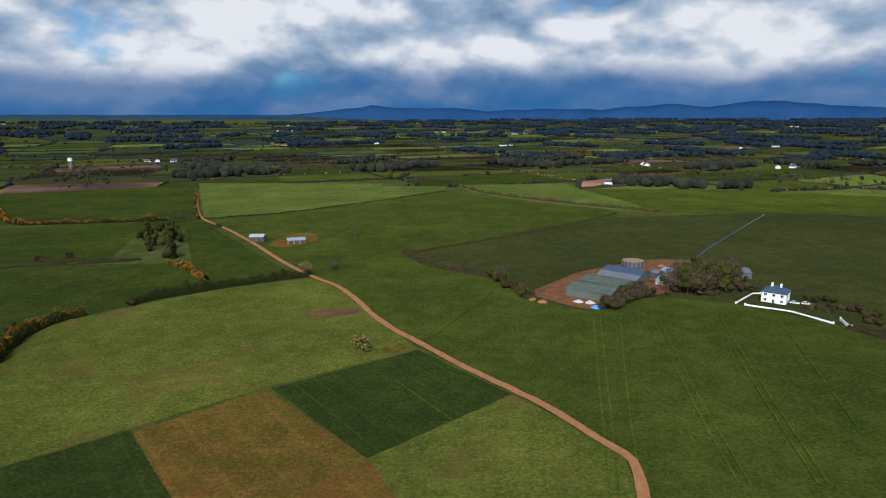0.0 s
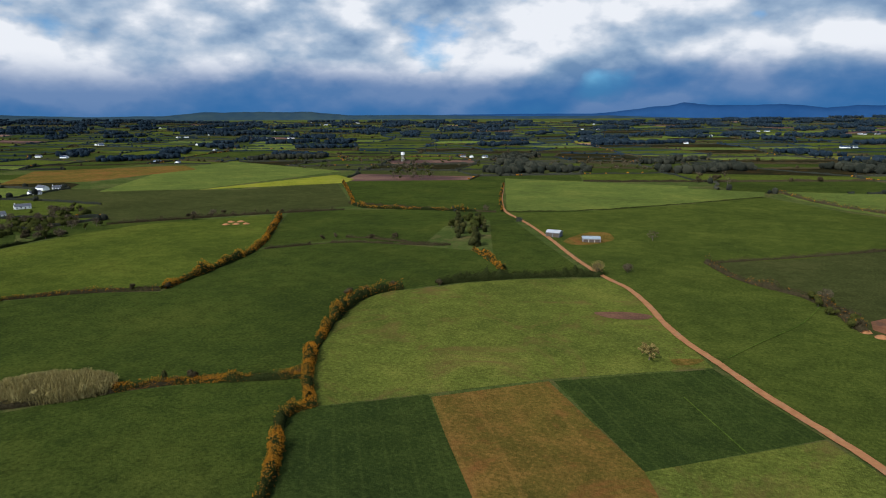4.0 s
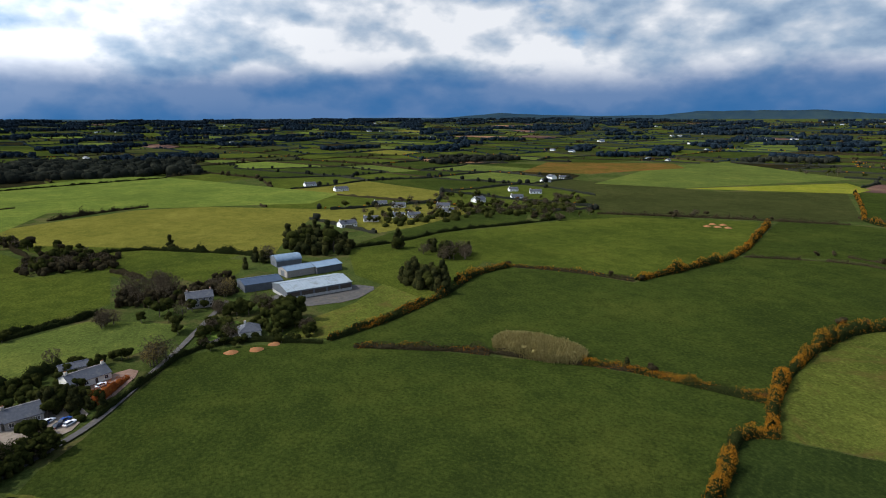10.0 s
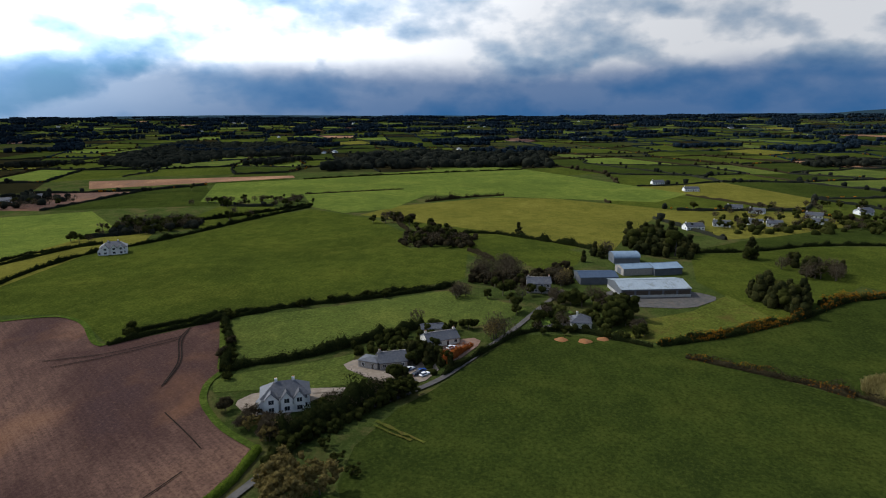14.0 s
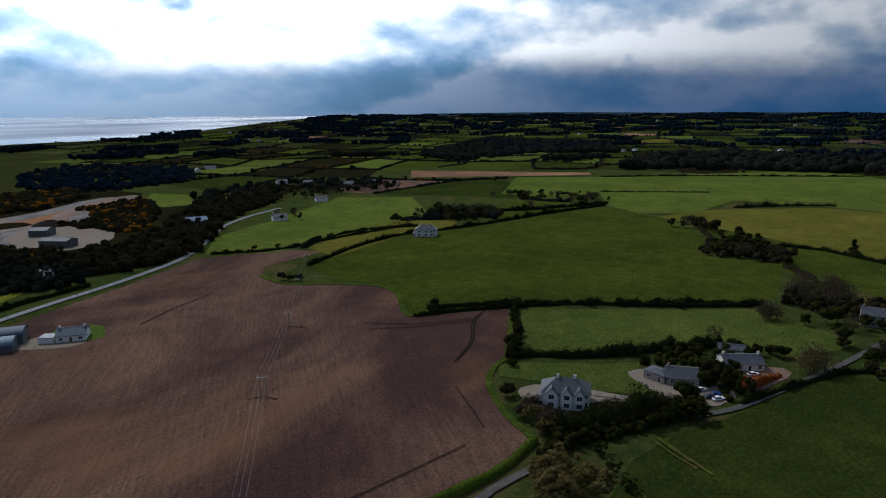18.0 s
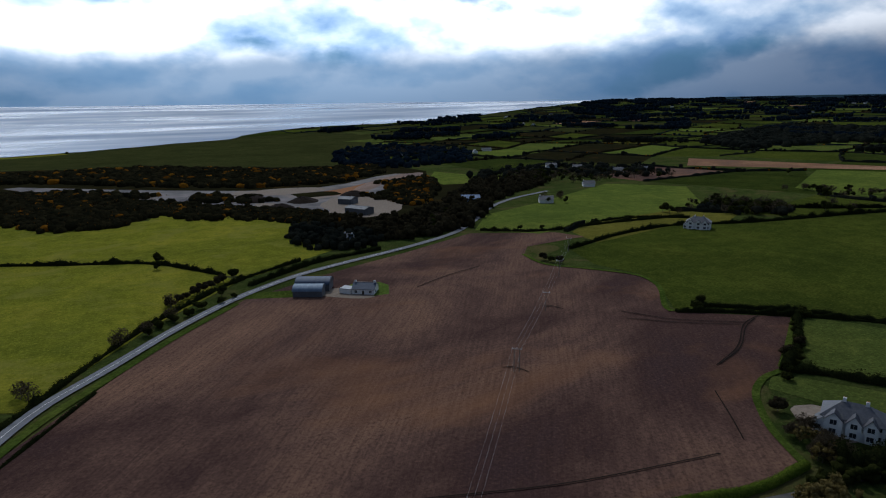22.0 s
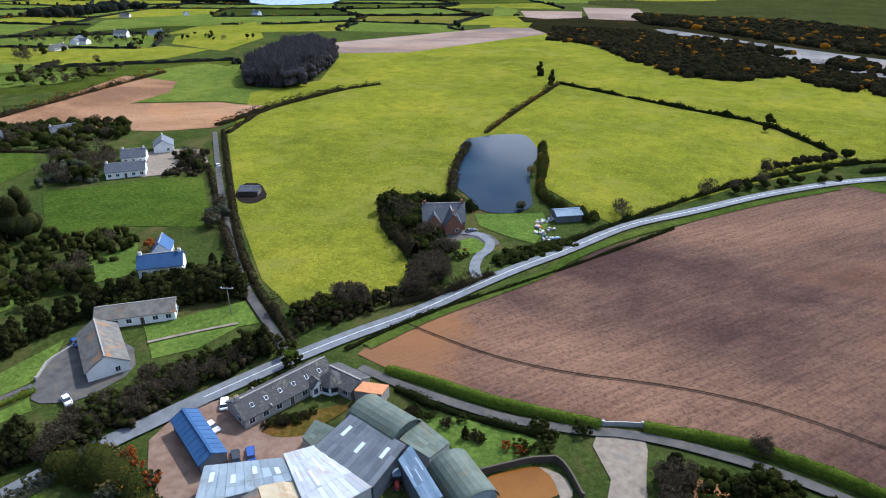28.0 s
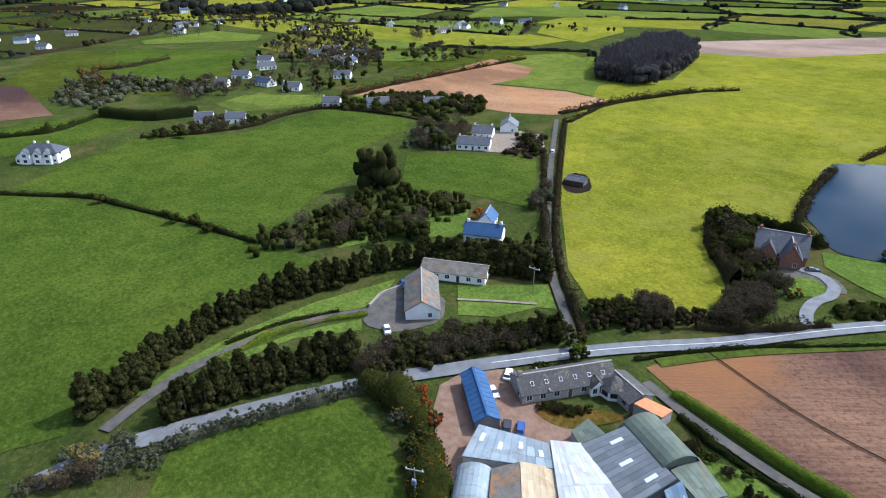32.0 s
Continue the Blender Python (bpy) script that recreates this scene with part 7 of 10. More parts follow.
shed("blue-grey roofed farm shed in a row of sheds", 99.8, 338.7, -41, 23.4, 13, wall='greensheet', roof='darksheet', eave=4.0, ridge=5.6)
shed("dark roofed farm shed at the end of the row", 106.1, 350.3, -43, 23.7, 12, wall='greensheet', roof='darkblue', eave=4.0, ridge=5.6)
shed("low grey lean-to shed in the farmyard", 123.6, 334.2, -52, 7.3, 9.0, wall='concrete', roof='bluegrey', eave=3.0, ridge=4.2)
shed("small blue-grey roofed outhouse in the yard", 133.0, 356.1, -48, 6.2, 8.0, wall='concrete', roof='bluegrey', eave=3.0, ridge=4.2)
shed("small dark outhouse in the farmyard", 124.6, 351.9, -51, 4.8, 6.0, wall='darksheet', roof='darksheet', eave=2.8, ridge=4.0)
shed("low dark shed under a plain sheeted roof", 170.8, 354.9, -10, 15.3, 14.0, wall='darksheet', roof='darksheet', eave=3.4, ridge=4.6)
house("white farmhouse with a dark blue-grey hipped roof", 167.7, 302.5, -38, 11.1, 11.0, kind='hip', eave=5.4, ridge=8.2, storeys=2, roof='darkblue')
shed("large blue-grey roofed cattle shed", -330.7, 44.5, 104, 36.4, 22.0, wall='darksheet', roof='galv', eave=4.5, ridge=6.6, bays=5, base='concrete')
shed("dark blue roofed shed", -349.1, 18.5, 102, 21.0, 16.0, wall='darksheet', roof='darkblue', eave=4.0, ridge=5.6, door=True)
shed("blue-grey round-topped shed under a plain sheeted roof", -400.8, 38.6, 103, 16.4, 12.0, wall='darksheet', roof='bluegrey', kind='barrel', eave=3.5, ridge=6.5)
shed("long blue-grey shed under a plain sheeted roof", -372.0, 42.1, 109, 19.3, 12.0, wall='stone', roof='bluegrey', eave=4.0, ridge=5.6)
shed("long blue-grey shed under a plain sheeted roof", -376.1, 58.5, 111, 17.4, 14.0, wall='darksheet', roof='bluegrey', eave=4.0, ridge=5.8)
house("grey stone two-storey country house", -322.7, -12.5, 97, 12.3, 9.0, wall='stone', roof='slate', eave=5.2, ridge=7.6, storeys=2, chimneys=2)
house("small cottage with a grey hipped roof", -268.8, 8.0, 92, 8.8, 9.0, wall='cream', kind='hip', eave=2.8, ridge=5.6, chimneys=1)
house("low bungalow with a dark slate roof", -237.9, -49.6, 124, 13.8, 9.0, wall='cream', roof='slate', eave=2.6, ridge=4.8)
house("flat-roofed extension of the bungalow", -209.4, -70.0, 78, 8.0, 6.0, wall='stone', roof='slate', kind='hip', eave=2.8, ridge=3.4, chimneys=0)
house("dark slate-roofed bungalow with a dark roof", -211.9, -63.0, 115, 10.2, 9.0, wall='stone', roof='slate', eave=2.7, ridge=5.2, chimneys=1)
shed("dark outbuilding with a low roof", -249.9, -55.3, 109, 9.5, 6.0, wall='stone', roof='slate', eave=2.4, ridge=3.6)
mansion("white farmhouse with slate gables among trees", -369.2, -303.2, 124, 16.4, 9.0)
house("white bungalow beside the ploughed field", -104.0, -280.2, 144, 10.9, 9.0, roof='darkblue', eave=2.8, ridge=5.0)
shed("dark round-topped hay shed", -83.9, -298.5, 150, 16.8, 10.0, wall='darksheet', roof='darkblue', kind='barrel', eave=3.4, ridge=6.0)
shed("dark blue round-topped hay shed in a pair", -78.5, -289.5, 150, 14.0, 8.0, wall="darksheet", roof="bluegrey", kind="barrel", eave=3.0, ridge=5.4)
slab_shed("white flat-roofed garage beside the bungalow", [(-96, -287.5, 2.7), (-99.5, -283, 2.7), (-96, -280, 2.5), (-92, -284.5, 2.5)], "tin", "white", ribs=4)
shed("dark quarry building under a plain sheeted roof", -182.0, -491.4, 121, 21.4, 12.0, wall='darksheet', roof='darksheet', eave=5.0, ridge=6.5)
shed("dark quarry shed under a plain sheeted roof", -192.4, -547.4, 132, 13.5, 14.0, wall='darksheet', roof='darksheet', eave=5.0, ridge=6.5)
shed("blue-roofed works building by the road", -287.5, -486.4, 152, 16.8, 22.0, wall='bluegrey', roof='bluesheet', eave=6.0, ridge=8.0)
house("small white quarry cottage", -137.1, -394.8, 132, 6.7, 8.0, roof='darkblue', eave=2.8, ridge=5.0)
manor = house("brick manor with dark slate gables", 89.6, -190.7, -152, 14.7, 12.0, wall='brick', roof='slate', eave=3.6, ridge=8.4)
wing(manor, -3.6, -6.0, 4.6, 2.2, 3.8, 7.4, "brick", "slate", 2, 1)
wing(manor, 4.2, -6.0, 3.6, 1.4, 3.6, 6.6, "brick", "slate", 1, 1)
part("porch", boxed(-0.6, 1.9, -7.4, -6.0, 0, 2.7, 0.05), M["brick"], manor)
house("brick wing of the manor", 84.9, -187.7, -57, 8.0, 5.9, wall='brick', roof='slate', eave=3.6, ridge=7.6, chimneys=1)
shed("green-roofed garden shed under a plain sheeted roof", 50.4, -214.8, -146, 9.7, 7.0, wall='darksheet', roof='bluegrey', eave=2.6, ridge=3.8)
shed("small dark field hut", 175.0, -186.9, -155, 7.5, 6.0, wall='darkwood', roof='slate', eave=2.2, ridge=3.4, name='hut')
house("white cottage with a blue roof", 154.3, -121.8, -141, 12.7, 8.0, roof='bluesheet', eave=3.2, ridge=6.0, chimneys=2)
house("wing of the white cottage with a blue roof", 163.0, -130.1, -51, 8.0, 5.5, roof='bluesheet', eave=3.0, ridge=6.0, chimneys=0)
house("long white wing with a grey roof", 138.7, -98.6, -140, 19.7, 8.0, roof='mossy', eave=2.7, ridge=4.6, chimneys=0)
house("white gabled hall with a mossy orange-stained roof", 131.5, -81.8, -32, 19.0, 9.1, roof='mossy', eave=2.9, ridge=5.8, chimneys=0)
house("white house with a dark roof at the lane's end", 242.0, -183.8, -136, 16.0, 10.0, roof='slate', eave=3.0, ridge=5.6)
house("white gable-ended house with a dark roof", 257.0, -219.0, -43, 12.0, 9.1, roof='slate', eave=3.2, ridge=6.2)
house("white house with a slate roof", 255.4, -200.0, -138, 10.4, 10.0, roof='slate', eave=3.0, ridge=5.8)
mansion("large pale house with blue-grey slate gables", 344.9, -7.0, -126, 18.0, 10.0)
house("white house of the hillside village", 374.0, -89.3, -112, 10.1, 9.0, eave=3.0, ridge=5.6, chimneys=1)
house("white house of the hillside village", 363.2, -104.1, -113, 10.9, 9.0, eave=3.0, ridge=5.6, chimneys=1)
house("white house of the hillside village", 348.7, -188.8, -114, 14.0, 9.0, eave=3.0, ridge=5.6, chimneys=1)
house("white house of the hillside village", 328.0, -216.9, -116, 12.6, 9.0, eave=3.0, ridge=5.6, chimneys=1)
house("white house of the hillside village", 367.4, -166.2, -126, 10.7, 9.0, eave=3.0, ridge=5.6, chimneys=1)
house("white house of the hillside village", 427.3, -164.4, -127, 11.9, 9.0, eave=3.0, ridge=5.6, chimneys=1)
house("white house of the hillside village", 470.4, -128.9, -126, 9.1, 9.0, eave=3.0, ridge=5.6, chimneys=1)
house("white house of the hillside village", 552.4, -191.0, -127, 12.4, 9.0, eave=3.0, ridge=5.6, chimneys=1)
house("white house of the hillside village", 493.7, -150.5, -127, 13.1, 9.0, eave=3.0, ridge=5.6, chimneys=1)
house("white house of the hillside village", 869.7, -76.2, -98, 12.6, 9.0, eave=3.0, ridge=5.6, chimneys=1)
house("white house of the hillside village", 767.3, -39.7, -127, 11.5, 9.0, eave=3.0, ridge=5.6, chimneys=1)
house("white house of the hillside village", 446.9, -213.1, -127, 12.9, 9.0, eave=3.0, ridge=5.6, chimneys=1)
house("white house of the hillside village", 559.9, -241.7, -128, 13.1, 9.0, eave=3.0, ridge=5.6, chimneys=1)
house("white house of the hillside village", 535.4, -273.9, -127, 12.8, 9.0, eave=3.0, ridge=5.6, chimneys=1)
house("white house of the hillside village", 747.5, -309.3, -128, 13.7, 9.0, eave=3.0, ridge=5.6, chimneys=1)
house("white house of the hillside village", 520.3, -180.1, -94, 14.0, 9.0, eave=3.0, ridge=5.6, chimneys=1)
house("white house of the hillside village", 813.3, -182.3, -128, 13.2, 9.0, eave=3.0, ridge=5.6, chimneys=1)
house("white house of the hillside village", 970.7, -176.2, -129, 12.9, 9.0, eave=3.0, ridge=5.6, chimneys=1)
house("white house with a blue-grey slate roof among village trees", 1380.2, -262.1, 52, 12.0, 8.5, wall="white", roof="slate", eave=3.0, ridge=5.8, chimneys=1, storeys=1)
house("white house with a blue-grey slate roof among village trees", 1065.6, -251.2, 89, 13.0, 8.5, wall="white", roof="darkblue", eave=5.2, ridge=7.8, chimneys=2, storeys=2)
house("cream house with a dark roof in the hillside village", 1014.4, -297.4, 126, 14.0, 8.5, wall="cream", roof="oldslate", eave=3.0, ridge=5.8, chimneys=1, storeys=1)
house("white house with a blue-grey slate roof among village trees", 821.5, -134.6, 163, 15.0, 8.5, wall="white", roof="slate", eave=3.0, ridge=5.8, chimneys=2, storeys=1)
house("white house with a blue-grey slate roof among village trees", 455.1, -154.5, 20, 16.0, 8.5, wall="white", roof="darkblue", eave=3.0, ridge=5.8, chimneys=1, storeys=1)
house("cream house with a dark roof in the hillside village", 557.3, -256.8, 57, 17.0, 8.5, wall="cream", roof="oldslate", eave=5.2, ridge=7.8, chimneys=2, storeys=2)
house("white house with a blue-grey slate roof among village trees", 512.9, -242.9, 94, 12.0, 8.5, wall="white", roof="slate", eave=3.0, ridge=5.8, chimneys=1, storeys=1)
house("white house with a blue-grey slate roof among village trees", 500.9, -247.1, 131, 13.0, 8.5, wall="white", roof="darkblue", eave=3.0, ridge=5.8, chimneys=2, storeys=1)
house("cream house with a dark roof in the hillside village", 784.8, -394.7, 168, 14.0, 8.5, wall="cream", roof="oldslate", eave=3.0, ridge=5.8, chimneys=1, storeys=1)
house("white house with a blue-grey slate roof among village trees", 654.4, -531.5, 25, 15.0, 8.5, wall="white", roof="slate", eave=5.2, ridge=7.8, chimneys=2, storeys=2)
house("white house with a blue-grey slate roof among village trees", 637.3, -564.4, 62, 16.0, 8.5, wall="white", roof="darkblue", eave=3.0, ridge=5.8, chimneys=1, storeys=1)
house("cream house with a dark roof in the hillside village", 627.9, -432.4, 99, 17.0, 8.5, wall="cream", roof="oldslate", eave=3.0, ridge=5.8, chimneys=2, storeys=1)
house("white house with a blue-grey slate roof among village trees", 719.6, -414.0, 136, 12.0, 8.5, wall="white", roof="slate", eave=3.0, ridge=5.8, chimneys=1, storeys=1)
house("white house with a blue-grey slate roof among village trees", 681.9, -799.5, 173, 13.0, 8.5, wall="white", roof="darkblue", eave=5.2, ridge=7.8, chimneys=2, storeys=2)
house("cream house with a dark roof in the hillside village", 851.6, -705.2, 30, 14.0, 8.5, wall="cream", roof="oldslate", eave=3.0, ridge=5.8, chimneys=1, storeys=1)
house("white bungalow of the roadside village", -547.9, 131.1, 80, 13.3, 9.0, eave=2.7, ridge=5.0, chimneys=1)
house("white bungalow of the roadside village", -648.7, 166.3, 85, 13.8, 9.0, eave=2.7, ridge=5.0, chimneys=1)
house("white bungalow of the roadside village", -627.5, 181.0, 65, 13.7, 9.0, eave=2.7, ridge=5.0, chimneys=1)
house("white bungalow of the roadside village", -559.5, 160.6, 65, 11.5, 9.0, eave=2.7, ridge=5.0, chimneys=1)
house("white bungalow of the roadside village", -555.5, 174.4, 79, 11.9, 9.0, eave=2.7, ridge=5.0, chimneys=1)
house("white bungalow of the roadside village", -606.2, 223.0, 68, 13.7, 9.0, eave=2.7, ridge=5.0, chimneys=1)
house("white bungalow of the roadside village", -632.1, 275.0, 101, 11.6, 9.0, eave=2.7, ridge=5.0, chimneys=1)
house("white bungalow of the roadside village", -715.8, 359.3, 78, 11.5, 9.0, eave=2.7, ridge=5.0, chimneys=1)
house("white bungalow of the roadside village", -682.4, 373.4, 68, 14.5, 9.0, eave=2.7, ridge=5.0, chimneys=1)
house("white bungalow of the roadside village", -644.7, 328.3, 77, 13.9, 9.0, eave=2.7, ridge=5.0, chimneys=1)
house("white bungalow of the roadside village", -799.9, 454.2, 82, 13.6, 9.0, eave=2.7, ridge=5.0, chimneys=1)
house("white bungalow of the roadside village", -833.7, 503.9, 64, 12.3, 9.0, eave=2.7, ridge=5.0, chimneys=1)
house("white bungalow of the roadside village", -569.0, 214.1, 71, 11.0, 9.0, eave=2.7, ridge=5.0, chimneys=1)
house("white house among fields", -879.2, 126.1, 105, 16.0, 9.0, eave=3.0, ridge=5.4, chimneys=1)
house("white house among fields", -803.2, 154.4, 104, 18.0, 9.0, eave=3.0, ridge=5.4, chimneys=1)
house("white house among fields", -528.2, 104.8, 107, 15.0, 9.0, eave=3.0, ridge=5.4, chimneys=1)
house("white house among fields", -640.2, 277.6, 123, 17.0, 9.0, eave=3.0, ridge=5.4, chimneys=1)
house("pale house of the distant village", -348.4, -453.9, 150, 12.6, 10.0, eave=3.4, ridge=6.2, chimneys=1, windows=False)
house("pale house of the distant village", -454.6, -517.6, 148, 12.5, 10.0, eave=3.4, ridge=6.2, chimneys=1, windows=False)
house("pale house of the distant village", -557.5, -657.8, 144, 12.0, 10.0, eave=3.4, ridge=6.2, chimneys=1, windows=False)
house("pale house of the distant village", -543.5, -695.7, 149, 14.9, 10.0, eave=3.4, ridge=6.2, chimneys=1, windows=False)
house("pale house of the distant village", -578.3, -602.4, 144, 14.0, 10.0, eave=3.4, ridge=6.2, chimneys=1, windows=False)
house("pale house of the distant village", -614.8, -591.5, 148, 12.3, 10.0, eave=3.4, ridge=6.2, chimneys=1, windows=False)
mansion("large white two-storey house with slate gables", -173.5, -88.0, 116, 15.0, 9.0)
long_bungalow("long low slate-roofed farmhouse with skylights and bay windows", 81.8, -87.8, -111, 22.5, 8.0)
house("low slate-roofed end of the farmhouse", 71.3, -96.9, 170, 9.4, 6.5, wall='stone', roof='oldslate', eave=2.3, ridge=3.6, chimneys=0)
slab_shed("small terracotta and pale flat-roofed annex", [(66.2, -96.6, 2.8), (60.2, -97.9, 2.8), (60.1, -94.3, 2.8), (66.3, -93.0, 2.8)], "terracotta", "stone", ribs=4)
shed("long blue-roofed machinery shed", 87.2, -68.1, 154, 16.0, 5.2, wall='darksheet', roof='bluesheet', eave=2.8, ridge=4.2, lights=0)
shed("round-roofed grey-green hay barn", 54.7, -85.7, 165, 12.0, 9.0, wall='greygreen', roof='greygreen', kind='barrel', eave=3.4, ridge=7.0)
slab_shed("big dark grey sloping shed with pale rooflights", [(60.9, -83.3, 5.6), (46.7, -80.4, 5.6), (47.9, -70.1, 4.2), (63.3, -73.5, 4.2)], "darksheet", "darksheet", lights=3, ribs=12)
slab_shed("patched white tin shed", [(66.6, -69.1, 5.2), (63.4, -74.2, 4.2), (48.1, -70.0, 4.2), (53.1, -58.8, 5.2)], "tin", "concrete", lights=4, ribs=10)
slab_shed("weathered grey and white sheeted shed", [(78.4, -61.1, 4.6), (66.5, -68.5, 4.9), (61.0, -65.1, 4.9), (73.8, -53.6, 4.2)], "galv", "concrete", lights=4, ribs=10)
slab_shed("ochre rusted tin shed", [(65.6, -60.7, 5.4), (61.4, -65.4, 4.6), (51.6, -58.4, 4.6), (56.1, -53.0, 5.4)], "rusty", "concrete", ribs=6)
slab_shed("dull brown-grey sheeted shed", [(68.0, -56.0, 4.4), (65.6, -60.5, 5.4), (56.1, -53.0, 5.4), (60.0, -48.7, 4.4)], "mossy", "concrete", ribs=6)
shed("small round-roofed tin shed", 66.6, -50.5, 136, 10.0, 6.5, wall='concrete', roof='galv', kind='barrel', eave=2.6, ridge=5.2)
slab_shed("grey-green sheeted link roof", [(48.8, -81.7, 5.0), (48.3, -89.3, 4.4), (39.9, -85.6, 4.4), (41.4, -79.7, 5.0)], "greygreen", "concrete", ribs=6)
slab_shed("blue-grey gabled shed slope", [(45.7, -80.6, 5.8), (46.7, -77.3, 4.6), (38.0, -70.3, 4.6), (35.1, -72.0, 5.8)], "bluegrey", "darksheet", lights=3, ribs=6)
shed("tall round-roofed tin barn", 34.2, -78.4, 143, 10.8, 8.0, wall='galv', roof='greygreen', kind='barrel', eave=3.0, ridge=6.2)
slab_shed("low green-grey sheeted lean-to", [(68.1, -76.5, 2.6), (68.4, -81.5, 3.0), (63.4, -81.1, 3.0), (64.5, -75.0, 2.6)], "greygreen", "stone", ribs=5)


# ---- hedges and scrub ----
hedge("tall hedge of gorse in orange bloom", [(-97.9, 93.5), (-102, 101.8), (-110.4, 115), (-124.4, 132.6), (-125.1, 138.8), (-121.7, 146.1)], 3.6, 3.2, bloom=0.8)
hedge("gorse hedge in full orange bloom", [(-124.1, 146.4), (-138.2, 162.3), (-149.4, 178.7), (-163.8, 207.1), (-178.5, 246.6)], 3.8, 3.4, bloom=1.0)
hedge("thorn and gorse field hedge", [(-138.7, 161.9), (-157.9, 148.9), (-180, 135), (-189.1, 123.6)], 2.8, 2.2, bloom=0.7)
hedge("brown thorn hedge of thorn and bramble", [(-187.5, 125), (-201.8, 107.9), (-215.1, 93.2), (-222.9, 76.7), (-229.8, 62.7), (-238.3, 46.8)], 3.0, 2.0, 'brownhedge')
hedge("gorse hedge in orange bloom", [(-283.9, 220.8), (-293.5, 260.5), (-311.7, 324.4), (-395.9, 440.5)], 4.4, 3.2, bloom=0.8)
hedge("thin brown hedge of thorn and bramble", [(-341.2, 169), (-314.2, 198.7), (-283.1, 218.1)], 1.6, 1.3, 'brownhedge', bloom=0.2)
hedge("gorse and thorn hedge", [(-341.2, 169), (-329.8, 139.1), (-297, 109.7), (-283.5, 92.4), (-268.3, 69.3), (-257.4, 51.6)], 3.2, 2.6, bloom=0.4)
hedge("low thorn hedge with gaps", [(-310.1, 325.7), (-273.2, 373.6), (-221.2, 384.2), (-199, 392.6)], 1.6, 1.6, 'brownhedge', gaps=0.4)
hedge("dark field hedge of thorn and bramble", [(-153.8, 295.4), (-138.9, 315.6), (-118.8, 328.1), (-77.9, 355.3)], 3.6, 3.2)
hedge("gorse hedge beside the pines", [(-166.4, 384.6), (-147.9, 359.2), (-133.2, 336.3)], 2.6, 2.2, bloom=0.8)
hedge("gorse hedge along the rise", [(-536, 732.8), (-429.9, 602.5), (-372.1, 525.6), (-311.4, 539.2), (-247.5, 554.1)], 3.4, 2.6, bloom=0.8)
hedge("dark thorn hedge of thorn and bramble", [(-509.7, 346.4), (-490.2, 372), (-450, 424.8), (-420.4, 459.4), (-372.4, 509.3)], 2.8, 2.8, 'brownhedge')
hedge("thin straight fence hedge", [(-219.4, 563.8), (-146.5, 606.3), (-77.8, 687.6), (4.3, 793.1)], 1.2, 1.0)
hedge("dark hedge of the lane end", [(-223.5, 563.8), (-260.9, 650.4), (-320, 811.3)], 2.4, 2.4, bloom=0.3)
hedge("dark hedge across the grassland", [(-396.3, 550.5), (-320.6, 550.7), (-227.1, 557.3)], 2.4, 1.8, 'brownhedge')
hedge("dark hedge with bushes", [(-282.8, 387.4), (-264.3, 392.3), (-211.6, 389.2), (-196.6, 395.7)], 2.4, 1.8, 'brownhedge')
hedge("thick dark hedge of thorn and bramble", [(-155.8, 295.2), (-143.4, 308.1), (-118.6, 329), (-97.5, 342.4), (-78.6, 351.5)], 4.2, 3.4)
hedge("gorse hedge down to the paddock", [(-174.7, 387.6), (-148.6, 358.1), (-133.9, 341.1)], 3.0, 2.2, bloom=0.8)
hedge("dark hedge with gorse", [(-169.6, 224.9), (-177.7, 250.2), (-174.8, 268.9), (-167.6, 278.9)], 4.0, 3.4, bloom=0.25)
hedge("brown thorn hedge with bramble", [(-26.1, 413.4), (-8.4, 377.1), (31.4, 349), (44.6, 303.3)], 4.0, 2.8, 'brownhedge', bloom=0.1)
hedge("thin brown hedge of thorn and bramble", [(-26.1, 413.4), (27.9, 457.3), (136.3, 558.3), (168.1, 599.8)], 2.0, 1.6, 'brownhedge')
hedge("brown thorn hedge of thorn and bramble", [(20, 847.5), (58.8, 751.1), (132.9, 674.1), (214.6, 607.4)], 3.0, 2.8, 'brownhedge', bloom=0.2)
hedge("hedge below the farmyard", [(75.2, 288.1), (89.6, 300.4), (102.8, 315.9)], 3.5, 3.0, 'brownhedge')
hedge("garden hedge of thorn and bramble", [(177.4, 260.1), (185.2, 247.3), (196.3, 222.5)], 3.5, 2.6, 'brownhedge')
hedge("gorse-topped hedge of thorn and bramble", [(-250.4, 41.6), (-260.6, 62.4), (-283.8, 94.3)], 2.6, 2.2, bloom=0.4)
hedge("gorse hedge of thorn and bramble", [(-318.7, 123.4), (-336.4, 149), (-341.9, 169.1)], 3.4, 2.6, bloom=0.8)
hedge("thin hedge of thorn and bramble", [(-341.9, 169.1), (-322.5, 196.6), (-287.7, 221.5)], 1.4, 1.2, 'brownhedge', bloom=0.3)
hedge("thorn hedge with gorse", [(-237.2, 46.9), (-230.9, 63.9), (-219.1, 83.7), (-210.2, 94.5)], 2.2, 1.8, 'brownhedge', bloom=0.35)
hedge("gorse hedge of thorn and bramble", [(-189.5, 123), (-172.2, 141.3), (-153.2, 152.9), (-142.5, 165.3)], 2.0, 1.6, 'brownhedge', bloom=0.6)
hedge("dark hedge of thorn and bramble", [(-435.1, 87.6), (-443.7, 127.7), (-474.2, 175.4), (-484.2, 254.3), (-497.1, 303)], 2.4, 2.2)
hedge("hedge along the lane", [(-246.7, 35.7), (-262, 5.7), (-257.5, -16.5), (-226.2, -32.5), (-204.5, -42)], 2.0, 2.0)
